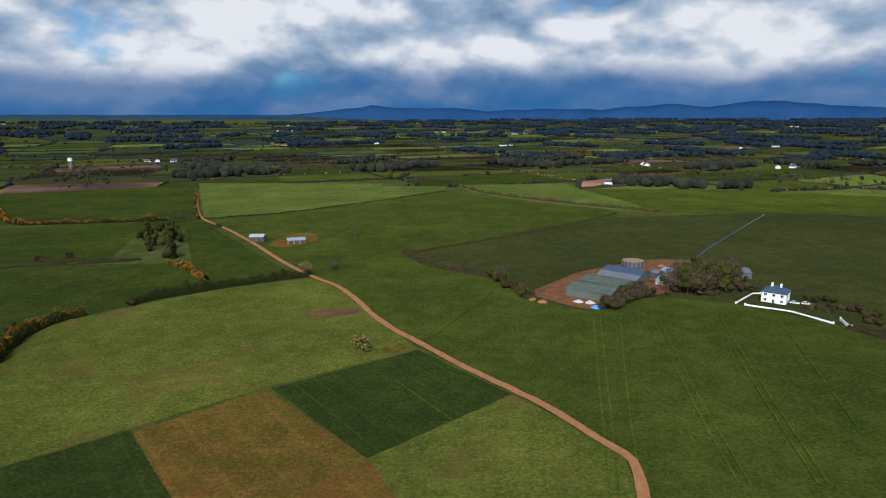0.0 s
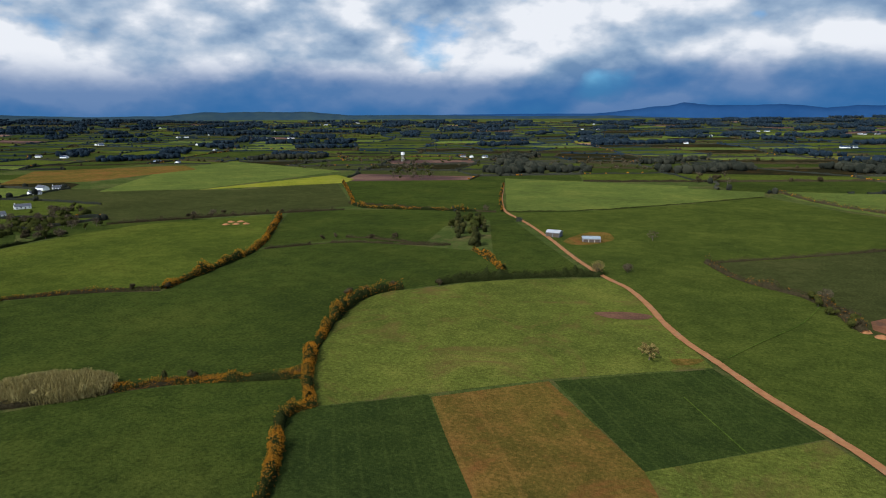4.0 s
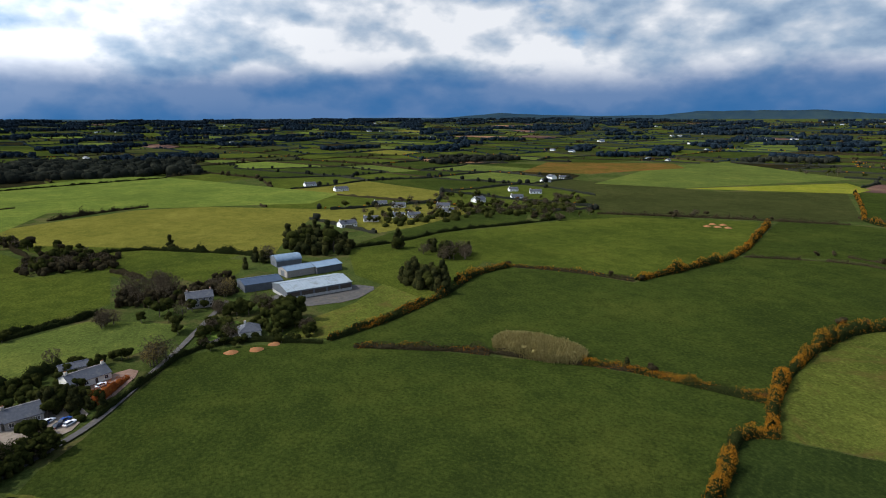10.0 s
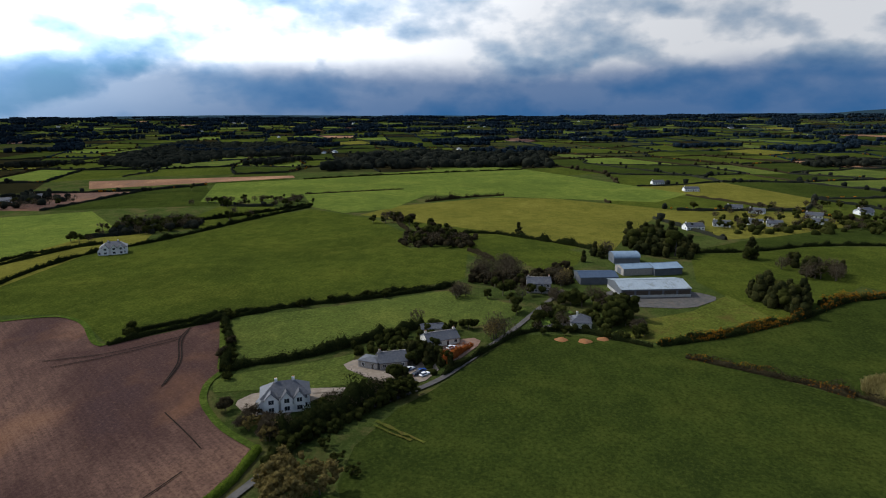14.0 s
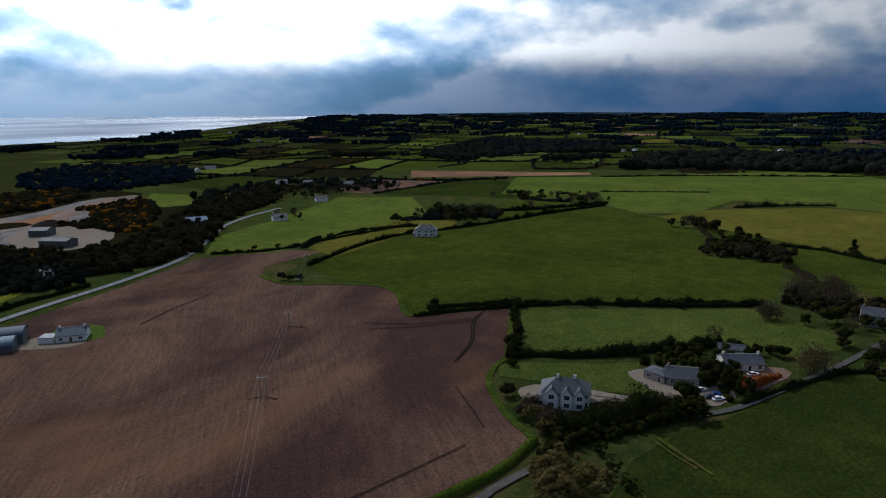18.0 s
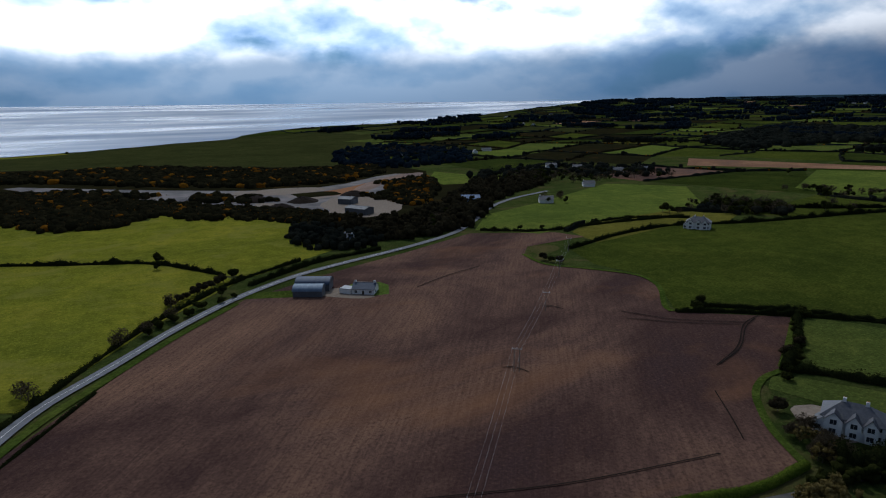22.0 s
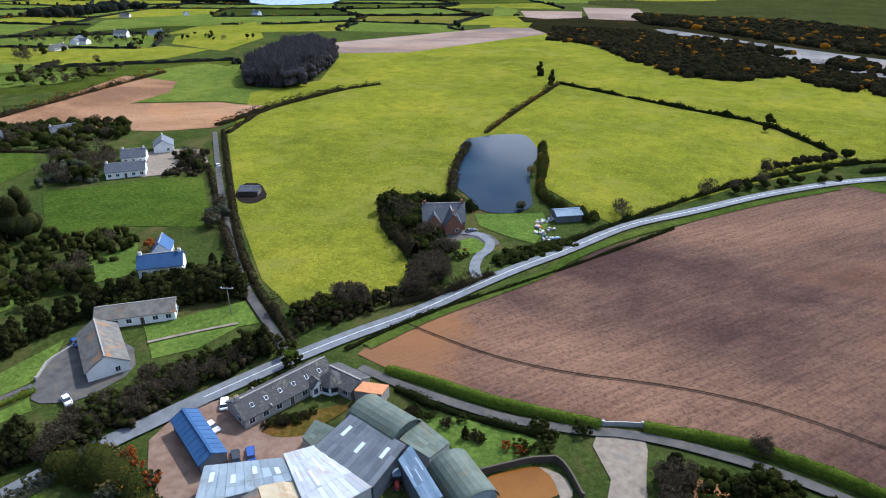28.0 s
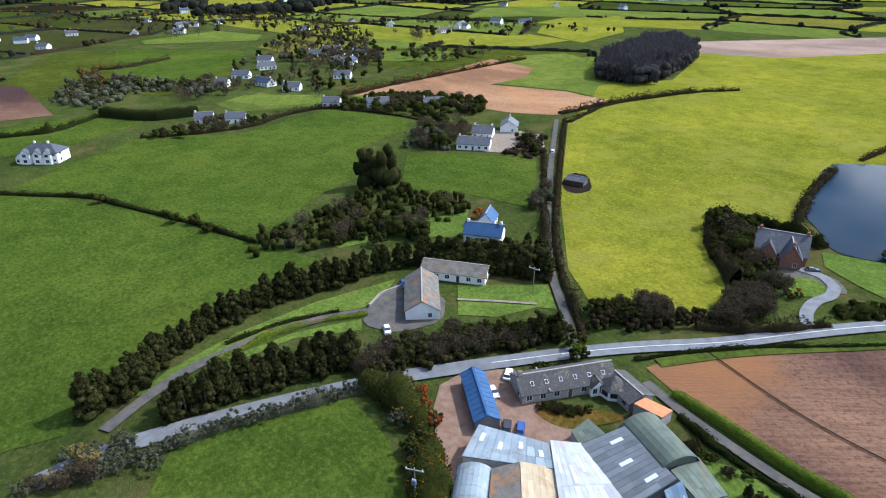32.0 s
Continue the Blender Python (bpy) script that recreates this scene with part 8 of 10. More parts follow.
hedge("gorse and thorn hedge", [(-248.8, 38.4), (-263.9, 62.9), (-289.4, 94.1)], 2.6, 2.2, bloom=0.3)
hedge("tall dark cypress hedge", [(-236.4, -36.1), (-215.7, -44)], 3.0, 3.0, 'rust')
hedge("field hedge with round bushes", [(-222.1, -184.1), (-233.5, -178.2), (-254.4, -156.6), (-273.6, -131.9), (-292.7, -97.3), (-319.5, -62.3)], 2.6, 2.2)
hedge("dark hedge behind the mansion", [(-193.2, -122.2), (-201.8, -116.7), (-211.1, -100), (-228.6, -84.6), (-247.2, -68.9), (-256.1, -61.1)], 4.5, 3.2)
hedge("hedge beside the ploughed field", [(-253, -155.3), (-218.1, -131.8), (-193.2, -121.2)], 3.4, 3.0)
hedge("thick dark hedge along the lane", [(-150.4, -80), (-164.4, -71.2), (-184.5, -59.1), (-193.8, -53.9)], 7.0, 5.5, size=0.6)
hedge("dark tall hedge of thorn and bramble", [(-449.2, -102.2), (-491.6, -65.1), (-447.4, 6.9), (-431.8, 22.5)], 3.0, 2.6)
hedge("hedge of thorn trees", [(-428.8, -105.9), (-439.3, -83.5), (-433.7, -62.1)], 5.0, 4.0, 'brownhedge')
hedge("hedge of thorn and bramble", [(-657, -146.4), (-704.5, -104.3), (-725.4, -67.2)], 3.0, 3.5, 'brownhedge')
hedge("thin hedge on the rise", [(-703, -304.7), (-740.8, -247.2), (-770, -199.1)], 2.0, 1.4, 'brownhedge')
hedge("thin hedge on the rise", [(-872.1, -377.9), (-946.9, -295.9), (-1088.3, -69.1)], 2.4, 2.0)
hedge("hedge with bushes of thorn and bramble", [(-443.6, -359.3), (-491.3, -347.4), (-513.6, -312.3), (-614.1, -258.8)], 4.0, 3.2)
hedge("hedge along the pasture", [(-248.3, -300), (-307.3, -317.9), (-361.4, -321.3), (-399.9, -303.4), (-446.4, -290.8), (-517.1, -279.2), (-599.7, -255.6)], 3.0, 2.4)
hedge("hedge of round bushes along the field corner", [(-210.5, -182.9), (-229.5, -172.1), (-250, -153.7), (-271.3, -133.4), (-300.8, -95), (-324.7, -58.3)], 2.4, 2.2)
hedge("hedge of thorn and bramble", [(-231.2, -378.5), (-263.5, -351.2), (-323.5, -352.1), (-399, -342.5)], 2.4, 2.0)
hedge("low hedge of thorn and bramble", [(-317.7, -358.5), (-357.3, -361.2), (-395.9, -333.8)], 2.0, 1.6)
hedge("dark hedge along the road", [(-56.1, -319.9), (-71.2, -330.8), (-101.2, -350.9), (-145.6, -360.4)], 3.0, 2.4)
hedge("hedge from the pond to the rise", [(120.7, -313.9), (121.9, -368), (120.9, -462.3)], 3.0, 2.6, 'brownhedge', bloom=0.2)
hedge("field hedge of thorn and bramble", [(122, -466.6), (29.2, -418.6), (-16.8, -398.2), (-48.7, -346.8)], 2.4, 2.0)
hedge("road hedge of thorn and bramble", [(79, -132.6), (67.6, -145.1), (59.5, -161.5)], 3.5, 3.4, 'brownhedge')
hedge("road hedge of thorn and bramble", [(45.4, -193.1), (33.2, -214.5), (15.1, -247), (-7.2, -282.9), (-48.4, -330.6), (-93.4, -358.5)], 2.4, 1.7)
hedge("field-side road hedge of thorn and bramble", [(78.8, -108.7), (73.3, -121.3), (64.6, -137.9), (53.4, -154), (43.6, -169.5), (29.6, -192.5), (12.9, -220.9)], 1.3, 1.1)
hedge("hedge on the meadow's edge", [(248.8, -255.8), (267.5, -309.1), (256.3, -381), (241.7, -408.8)], 2.8, 2.2, 'brownhedge')
hedge("clipped bright green hedge", [(65.1, -105.2), (54.2, -105.9), (40.3, -104.9), (27.7, -105.7), (14.9, -107.2)], 2.6, 2.1, 'clipped', trim=True, dense=90, size=0.34)
hedge("clipped bright green hedge", [(6.8, -110.3), (-1.7, -111.8), (-14.5, -113.8), (-33.4, -110.6), (-51.5, -104.9), (-63.3, -100.8), (-86.2, -93), (-118.2, -85.1)], 2.8, 2.1, 'clipped', trim=True, dense=90, size=0.34)
hedge("clipped bright green hedge", [(-84.4, -93.7), (-104.6, -88.4), (-125.9, -82.9), (-145.5, -83.6)], 2.6, 2.0, 'clipped', trim=True, dense=90, size=0.34)
hedge("garden hedge of thorn and bramble", [(59.9, -100.4), (48.4, -98.4), (30.9, -99), (22.7, -100.3)], 2.2, 1.4)
hedge("garden hedge of thorn and bramble", [(-71.2, -92.1), (-68.3, -83.4), (-62.3, -78.8), (-54.2, -71.3)], 2.0, 1.6, trim=True)
hedge("clipped hedge of thorn and bramble", [(-77.1, -88.8), (-94, -85)], 1.8, 1.4, 'clipped', trim=True, dense=40, size=0.3)
hedge("lane hedge of thorn and ivy", [(118.5, -118), (143.3, -139.7), (172.2, -165.4), (210.8, -201.8)], 2.6, 2.6, 'brownhedge')
hedge("lane hedge of thorn and ivy", [(91.5, -104.6), (103.2, -113.5), (121.2, -125.2), (144.4, -145.1), (193.1, -194.3), (253.7, -257.4)], 2.6, 2.4, 'brownhedge')
hedge("silver-grey hedge of willow", [(113.2, 5.8), (113, -7.8), (112.4, -18.3), (110.3, -29.7), (106.8, -46.7), (104.8, -55.8)], 3.0, 2.0, 'silver', dense=80, size=0.3)
row_of("silvery", [(113.2, 5.8), (113, -7.8), (112.4, -18.3), (110.3, -29.7), (106.8, -46.7), (104.8, -55.8)], 3.1, 3.4, 0.7, "grey-green willow bushes along the road")
hedge("overgrown mixed hedge of thorn and bramble", [(107.9, -51.6), (96.1, -55), (84.6, -53.3), (75.9, -47.6), (64.1, -40.9)], 7.0, 4.5, 'leaf', bloom=0.06)
hedge("field hedge of thorn and bramble", [(302.9, 13), (276.2, -18.8), (264.1, -23.1), (229.8, -42.3), (197.3, -56.4)], 2.0, 1.5)
hedge("low flowering hedge along the drive", [(136.6, -24), (139.6, -40.7), (139.1, -53), (134.2, -65.8)], 1.6, 1.2, 'clipped', bloom=0.1)
hedge("low hedge along the drive", [(142.5, -29.9), (143.8, -45.4), (140, -60.2)], 1.4, 1.0)
hedge("field hedge with gorse", [(403.4, 9.7), (398.3, -16.2), (425.7, -42.6), (417, -66.3)], 3.0, 2.4)
hedge("dark hedge of thorn and bramble", [(598.4, -51), (533, -54.4), (516.5, -59.5), (601.5, -59.7), (592.9, -84), (621.9, -126.7)], 4.0, 3.0, 'brownhedge', bloom=0.2)
hedge("hedge along the houses", [(358.6, -51.8), (350.1, -72.8), (345.5, -108.3), (360.9, -130.9), (364.8, -162), (321, -185.3), (298.1, -194.2)], 3.4, 2.6, 'brownhedge')
hedge("hedge below the red field", [(387.2, -180.7), (400.3, -232.3), (418.6, -323.8), (428.2, -381.3)], 4.0, 3.0, 'brownhedge', bloom=0.4)
hedge("hedge by the red field", [(265.8, -265.1), (266.3, -313.1), (257.4, -377.9)], 4.0, 3.0, 'brownhedge')
hedge("hedge round the manor", [(122.6, -199.7), (112.7, -208.4), (99.8, -211.8), (83.8, -206.9)], 5.0, 3.5)
hedge("hedge round the manor", [(117.8, -195.1), (107.1, -179.4), (92.5, -167), (86.3, -162.4)], 4.5, 4.0, 'brownhedge')
hedge("pond-side scrub of thorn and bramble", [(100.2, -221.3), (113.1, -255.5), (120.8, -289.3)], 4.0, 2.5, 'brownhedge')
hedge("pond-side scrub of thorn and bramble", [(85.2, -300.8), (76.4, -273.9), (67.6, -236.7), (56.9, -223), (39.8, -215.6)], 4.5, 3.0, 'leaf', bloom=0.12)
hedge("road front shrubbery of the manor", [(79.5, -143), (72.5, -151)], 4.0, 3.0, 'leaf')
hedge("low road front shrubbery of the manor", [(60, -168), (54.9, -181.5), (44.1, -195.9)], 3.0, 1.8, 'leaf')
thicket("dark leafless plantation standing dense on the rise", [(332.2, -360.9), (286.1, -368.7), (323.5, -474), (363, -529.4), (403.6, -549), (379.5, -431.6)], 15.0, "plantation", per=2.0, size=0.8, category="plantation", rough=0.25)
withies("bare grey-brown stems of the dense plantation", [(332.2, -360.9), (286.1, -368.7), (323.5, -474), (363, -529.4), (403.6, -549), (379.5, -431.6)], 19.0, 26000, "plantation", 4.5, 0.42)
thicket("olive undergrowth of the withy bed", [(-212, 100), (-197, 110), (-189, 122), (-195, 128.5), (-214, 119), (-222, 105)], 3.6, "withy", per=3.0, size=0.7)
withies("brown withy bed of dense upright stems", [(-214.4, 97.1), (-196.3, 109.2), (-187.3, 122.4), (-195, 130.3), (-215.4, 120.8), (-225.1, 104.7)], 6.5, 16000, "withy")
thicket("dark heath scrub with gorse in bloom", [(196.8, -705.4), (145.6, -688.6), (100.9, -613.4), (41.3, -532.7), (-2.7, -530.3), (-32.1, -573.5), (-45.9, -614), (21.1, -740.1), (121.5, -822.6), (193.7, -817.3), (225.9, -823.2)], 3.6, "heath", per=2.2, size=1.0, bloom=0.05)
thicket("dark gorse bank along the quarry edge", [(-24.4, -589.8), (-53.1, -534.3), (-108.2, -498.2), (-134.7, -460.4), (-165.4, -451.5), (-172.5, -474.3), (-146.7, -520.9), (-78.2, -599), (-38, -647.7)], 3.6, "heath", per=1.6, size=1.0, bloom=0.08)
thicket("dark heath behind the quarry", [(163.6, -1032), (59.5, -1008.2), (-46.6, -1018.8), (-217.5, -861.9), (-342.5, -851.8), (-321.2, -760.9), (-241.2, -698.4), (-145.1, -702.5), (-33.7, -783.6), (53.3, -874.5), (126.1, -914.5)], 3.0, "heath", per=0.22, size=2.4, bloom=0.15)
thicket("dark wooded bank beside the quarry", [(-167.7, -387), (-204.9, -407.6), (-283, -515.4), (-356.3, -598.2), (-416.1, -600.8), (-484.5, -648.9), (-422.6, -557.1), (-310.1, -485), (-231, -392.6), (-188.2, -375.8)], 7.0, "brownhedge", per=0.35, size=2.0)
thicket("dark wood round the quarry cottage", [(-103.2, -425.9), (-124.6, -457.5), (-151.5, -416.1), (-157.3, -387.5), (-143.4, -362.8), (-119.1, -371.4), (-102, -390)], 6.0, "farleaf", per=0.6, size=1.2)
thicket("gorse and scrub on the quarry edge", [(-217.9, -588.1), (-260.1, -589.7), (-294.2, -578.1), (-254.9, -503.1), (-232.4, -507.9)], 2.5, "heath", per=0.6, size=1.2, bloom=0.3)
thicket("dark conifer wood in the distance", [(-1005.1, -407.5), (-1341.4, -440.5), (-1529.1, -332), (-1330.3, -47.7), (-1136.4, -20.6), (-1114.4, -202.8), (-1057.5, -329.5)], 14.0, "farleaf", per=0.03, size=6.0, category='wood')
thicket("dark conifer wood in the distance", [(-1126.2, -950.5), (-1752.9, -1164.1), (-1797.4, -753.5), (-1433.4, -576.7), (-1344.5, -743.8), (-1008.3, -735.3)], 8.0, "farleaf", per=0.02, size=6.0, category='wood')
thicket("dense garden scrub of evergreen and bare shrubs", [(191.9, -52.6), (207.9, -79.4), (216.4, -107.5), (211.3, -125.8), (186.2, -139), (174.7, -130.5), (179.3, -106.1), (171.3, -96.7), (180.9, -71.8), (181.4, -60.2)], 3.2, "leaf", per=1.2, size=0.55)
thicket("dark evergreen belt behind the bungalow", [(155.3, -93.5), (146.6, -116.4), (133.9, -127.2), (121.5, -121.7), (120.3, -117.2), (135.1, -107.4), (150.3, -92.5)], 6.0, "conifer", per=5.0, size=0.6)
thicket("roadside bramble and thorn scrub", [(108.4, -47.5), (104.2, -66.2), (98.6, -85.9), (95, -99.5), (98.2, -101.6), (105.7, -84.4), (112.7, -61.9), (113.4, -53.1)], 3.2, "brownhedge", per=3.0, size=0.55)
thicket("roadside evergreen scrub", [(108.7, -50.6), (103.8, -72.5), (97.5, -96), (100.3, -98.7), (107.6, -78.7), (113.8, -56.3)], 3.6, "leaf", per=1.6, size=0.55)
thicket("bare thorn scrub by the manor gate", [(95.3, -108), (86.9, -117.7), (78.5, -134.2), (72, -147), (75, -156), (79, -157), (80.1, -141.5), (90.6, -129), (98.5, -115.5)], 3.8, "brownhedge", per=3.0, size=0.55)
thicket("evergreen shrubs by the manor gate", [(96.3, -108.9), (78.8, -134.7), (73, -147.5), (77.5, -153.2), (89.7, -127.9)], 3.4, "leaf", per=1.4, size=0.5)
thicket("dark shrubbery round the brick manor", [(124, -202.3), (109.2, -211.2), (102.5, -202), (102.9, -190.7), (93.6, -178), (80, -168), (75.5, -163), (76.5, -157.5), (86.3, -162.4), (104.9, -175.1)], 4.5, "leaf", per=2.0, size=0.6)
thicket("low shrubs beside the manor drive", [(62.6, -165.3), (60.9, -177.5), (52.4, -188.9), (42.3, -197.3), (39.8, -194.6), (52.6, -175.4)], 1.8, "leaf", per=3.0, size=0.55)
thicket("bare and evergreen scrub round the lane houses", [(259.6, -153.8), (243.4, -171.3), (253.6, -178.5), (281.6, -176.1), (276.7, -164.2)], 4.0, "silver", per=0.8, size=0.6)
thicket("bare thicket by the lane", [(223.1, -188.4), (206.4, -196.6), (233.5, -223.6), (245.3, -216.5)], 3.4, "brownhedge", per=1.5, size=0.6)
thicket("dark garden trees of the hillside village", [(353.8, -164.4), (321, -185.3), (291.3, -225.7), (312.2, -246.3), (338.1, -238.4), (372.2, -206.8), (370.5, -180.7)], 5.0, "leaf", per=0.8, size=0.9)
thicket("bare grey woodland strip", [(479.9, -19), (441.7, -44.9), (480.7, -75.5), (450, -116.9), (484.9, -118.9), (532, -73.5), (525.1, -31.6)], 5.0, "silver", per=0.25, size=1.2)
thicket("dark trees round the stone house", [(-331.3, -51.7), (-324.1, -20), (-338.9, 4.7), (-365.3, 8.7), (-379.7, -1.5), (-350.9, -21.3), (-363.8, -49.4)], 5.0, "brownhedge", per=1.2, size=0.7)
thicket("evergreen scrub by the cottage", [(-255.5, -11.5), (-260.4, 3.2), (-255.4, 27.3), (-263, 35.6), (-292, 31.3), (-296.2, 15.1), (-278.1, 8.8), (-300.5, 1.2), (-290.8, -7.2)], 3.4, "leaf", per=1.2, size=0.6)
thicket("dark wood behind the sheds", [(-422.7, 39.5), (-411.1, 81.7), (-433.3, 90), (-475.4, 85.6), (-512.3, 68.9), (-474.6, 46.6)], 9.0, "conifer", per=0.8, size=0.9)
thicket("thorn scrub between pastures", [(-419.1, -111.7), (-426, -61.1), (-461, -61.4), (-496, -102.8), (-459.7, -121.8)], 4.5, "brownhedge", per=0.8, size=0.8)
thicket("dark garden belt between bungalows", [(-225.6, -83.6), (-245.2, -68.3), (-252.5, -60.3), (-245.8, -49.3), (-213.1, -43.5), (-209.6, -38.7), (-204.4, -46), (-220.7, -57.9), (-220.4, -66.6), (-217.2, -78.7)], 3.6, "leaf", per=2.0, size=0.5)
thicket("dark scrub in the lane hedge", [(-141, -78.9), (-156.7, -75.5), (-175.7, -64), (-191.6, -53.3), (-188.7, -48.6), (-168.4, -61.4), (-149, -72), (-137.6, -75.4)], 4.2, "leaf", per=3.0, size=0.55)
thicket("garden trees of the roadside village", [(-502.8, 113.2), (-542.7, 145.1), (-562.7, 210.7), (-592.9, 291.9), (-624.5, 395.6), (-589.3, 387), (-528.8, 321.3), (-524.9, 242.1), (-512.2, 150.9)], 4.0, "leaf", per=0.35, size=1.0)
thicket("bare scrub at the farm edge", [(114, 313.8), (137.8, 345.4), (155.6, 349.3), (173.6, 339.1), (165.3, 316), (136.3, 310.6)], 4.0, "brownhedge", per=0.8, size=0.7)
thicket("garden shrubs of the white farmhouse", [(170.7, 288.2), (183.3, 277.7), (190.1, 254.3), (197.5, 247.3), (203.5, 273.5), (194.4, 295.7)], 2.2, "brownhedge", per=0.8, size=0.6)
thicket("garden conifers and brambles", [(2.7, -99.9), (-5.6, -103.6), (-27.7, -99.7), (-27.9, -92.1), (-24, -78.9), (-3.3, -84.1), (0.2, -90.3)], 3.0, "leaf", per=1.6, size=0.5)
thicket("bare shrubs in the garden", [(1.6, -99.6), (-5.5, -102.8), (-26.3, -99.2), (-23.4, -84.4), (-3.5, -85.4)], 2.6, "brownhedge", per=1.6, size=0.5)
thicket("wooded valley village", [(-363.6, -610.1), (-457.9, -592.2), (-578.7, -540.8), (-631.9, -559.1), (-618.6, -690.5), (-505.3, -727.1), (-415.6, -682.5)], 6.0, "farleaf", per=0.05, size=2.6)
thicket("dark hillside above the village", [(-303.9, -905.9), (-355, -797.6), (-498.1, -830.8), (-602.9, -1021.6), (-529.9, -1256), (-384.3, -1138.4)], 7.0, "farwood_haze", per=0.04, size=3.4)
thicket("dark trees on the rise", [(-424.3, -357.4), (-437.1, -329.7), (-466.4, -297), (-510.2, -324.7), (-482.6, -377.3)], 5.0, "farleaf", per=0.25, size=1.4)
hedge("tall dark clipped hedge round a far garden", [(423.7, -42.9), (396, -62.7), (392.1, -90.6)], 6.0, 6.0, 'hedge', trim=True)
thicket("gorse on the quarry benches", [(55.4, -783.6), (-6.8, -741.6), (-51.1, -680.6), (-5.3, -679.6), (40.9, -730.2)], 2.6, "heath", per=0.5, size=1.2, bloom=0.2)
thicket("scrub on the quarry benches", [(-74.5, -681.1), (-125.8, -638.3), (-142.4, -587.4), (-97, -602.6), (-64.4, -643.4)], 2.6, "heath", per=0.5, size=1.2, bloom=0.15)
thicket("gorse and brown scrub beside the haul road", [(-273, -676.8), (-347.9, -691.9), (-308.6, -575.6), (-254.3, -523.1), (-253.9, -571.4)], 3.0, "heath", per=0.5, size=1.2, bloom=0.35)
thicket("dark trees round the road cottages", [(-112, -430.3), (-135.7, -454.5), (-149, -428.9), (-154.4, -398.1), (-169.2, -376), (-224.5, -405.3), (-271, -465.1), (-259.6, -491.1), (-199.4, -445.8), (-162.8, -469.3), (-127.7, -457)], 6.5, "brownhedge", per=0.35, size=1.5)

# ---- trees ----
plant("bud", -32.1, 232.8, 7.5)
plant("bud", -80.5, 354.1, 8)
plant("bare", -68.4, 475.2, 7)
plant("bare", -66, 368.1, 5)
plant("bare", 33, 349, 6)
grove(('pine', 'pine', 'leafy'), [(-207.4, 399.1), (-228.6, 463.3), (-228.5, 512.9), (-192.1, 452.4), (-167.1, 395.8), (-184.1, 392.5)], 16, 11, group="pine clump by the track")
plant("gorsebush", -162.5, 379.8)
plant("gorsebush", -142.6, 351.4)
plant("brownshrub", -185.9, 255.2)
plant("brownshrub", -178.7, 261.1)
plant("brownshrub", -174.4, 281.5)
plant("brownshrub", -153.1, 295.2)
plant("brownshrub", -261.4, 390.7)
plant("brownshrub", -245.6, 399)
plant("brownshrub", -144.3, 310.2)
grove(('bare', 'brownshrub'), [(117, 318.1), (140.2, 351.9), (153.4, 351.9), (170.4, 339.1), (153.4, 316), (122.9, 313.8)], 10, 7)
grove(('brownshrub', 'shrub'), [(177.4, 305.5), (191.5, 291), (193.3, 261.7), (206.5, 277.7), (200.5, 305.6)], 14, 3.0)
grove(('shrub', 'bare'), [(-525.9, 859.9), (-475.8, 883.1), (-527.5, 998.4), (-614.7, 1039.6)], 10, 6)
grove(('bare', 'brownshrub'), [(-93.1, 900.9), (-28.1, 909.5), (-41.5, 1042.6), (-88.6, 1042.4)], 8, 8)
plant("brownshrub", -181.6, 264.6)
plant("brownshrub", -172.4, 276.8)
plant("brownshrub", -152.8, 293.4)
plant("brownshrub", -262.5, 394.3)
plant("brownshrub", -249.3, 405.4)
plant("brownshrub", -294.7, 373.4)
plant("brownshrub", -290.2, 383.4)
plant("shrub", -128.4, 324.6)
plant("shrub", -122.5, 329.5)
plant("shrub", -142.1, 308.4)
plant("pine", -180.4, 136.9, 4)
plant("brownshrub", -173.2, 143, 3)
plant("brownshrub", -298.7, 213.6, 3)
plant("brownshrub", -342.5, 167.9, 3)
plant("brownshrub", -282.7, 221.9, 3)
plant("brownshrub", -419.1, 470.8, 3)
plant("brownshrub", -430.2, 461.6, 3)
grove(('pine',), [(-332.2, 93.6), (-335, 107.3), (-305.9, 115.9), (-295.3, 109), (-318.2, 93.9)], 20, 10, group="pine clump on the hedge")
grove(('pine', 'bare', 'leafy'), [(-405.2, 116.1), (-383.6, 129.1), (-360.3, 151.8), (-394.1, 162), (-413.4, 143.8)], 16, 8)
plant("pine", -421, 118, 11)
plant("pine", -378.1, 141.1, 11)
plant("bare", -370.2, 150, 9)
plant("bare", -81.1, 357, 6)
plant("bare", -239.3, 560.9, 6)
grove(('bare', 'brownshrub'), [(-494.7, 267.2), (-481.3, 297.3), (-513.4, 311.7), (-522.7, 282.9)], 7, 6)
grove(('brownshrub', 'bare'), [(-467.4, 381.4), (-445.6, 428.4), (-463, 445.3), (-488.4, 413.7)], 6, 5)
plant("leafy", -603.8, 207.5, 9)
plant("leafy", -578, 228.9, 9)
plant("leafy", -580.6, 234.9, 9)
grove(('pine', 'leafy', 'pine'), [(-452.4, 42.3), (-499.3, 71.7), (-443.1, 87.9), (-414.5, 74.8), (-410.4, 51.5)], 12, 14, group="tall pines behind the sheds")
plant("pine", -477.6, -33.2, 10)
grove(('leafy',), [(-278.3, 15.4), (-283, 27.7), (-270.6, 30.3), (-266.3, 21)], 6, 8)
grove(('leafy', 'bare'), [(-316.2, 10.2), (-316.4, 19.1), (-301.1, 18.2), (-295.9, 6.7)], 4, 7)
grove(('bare',), [(-343.6, -50.2), (-350.8, -24.6), (-379, -29.9), (-370.9, -50.3)], 9, 8, group="bare trees by the stone house")
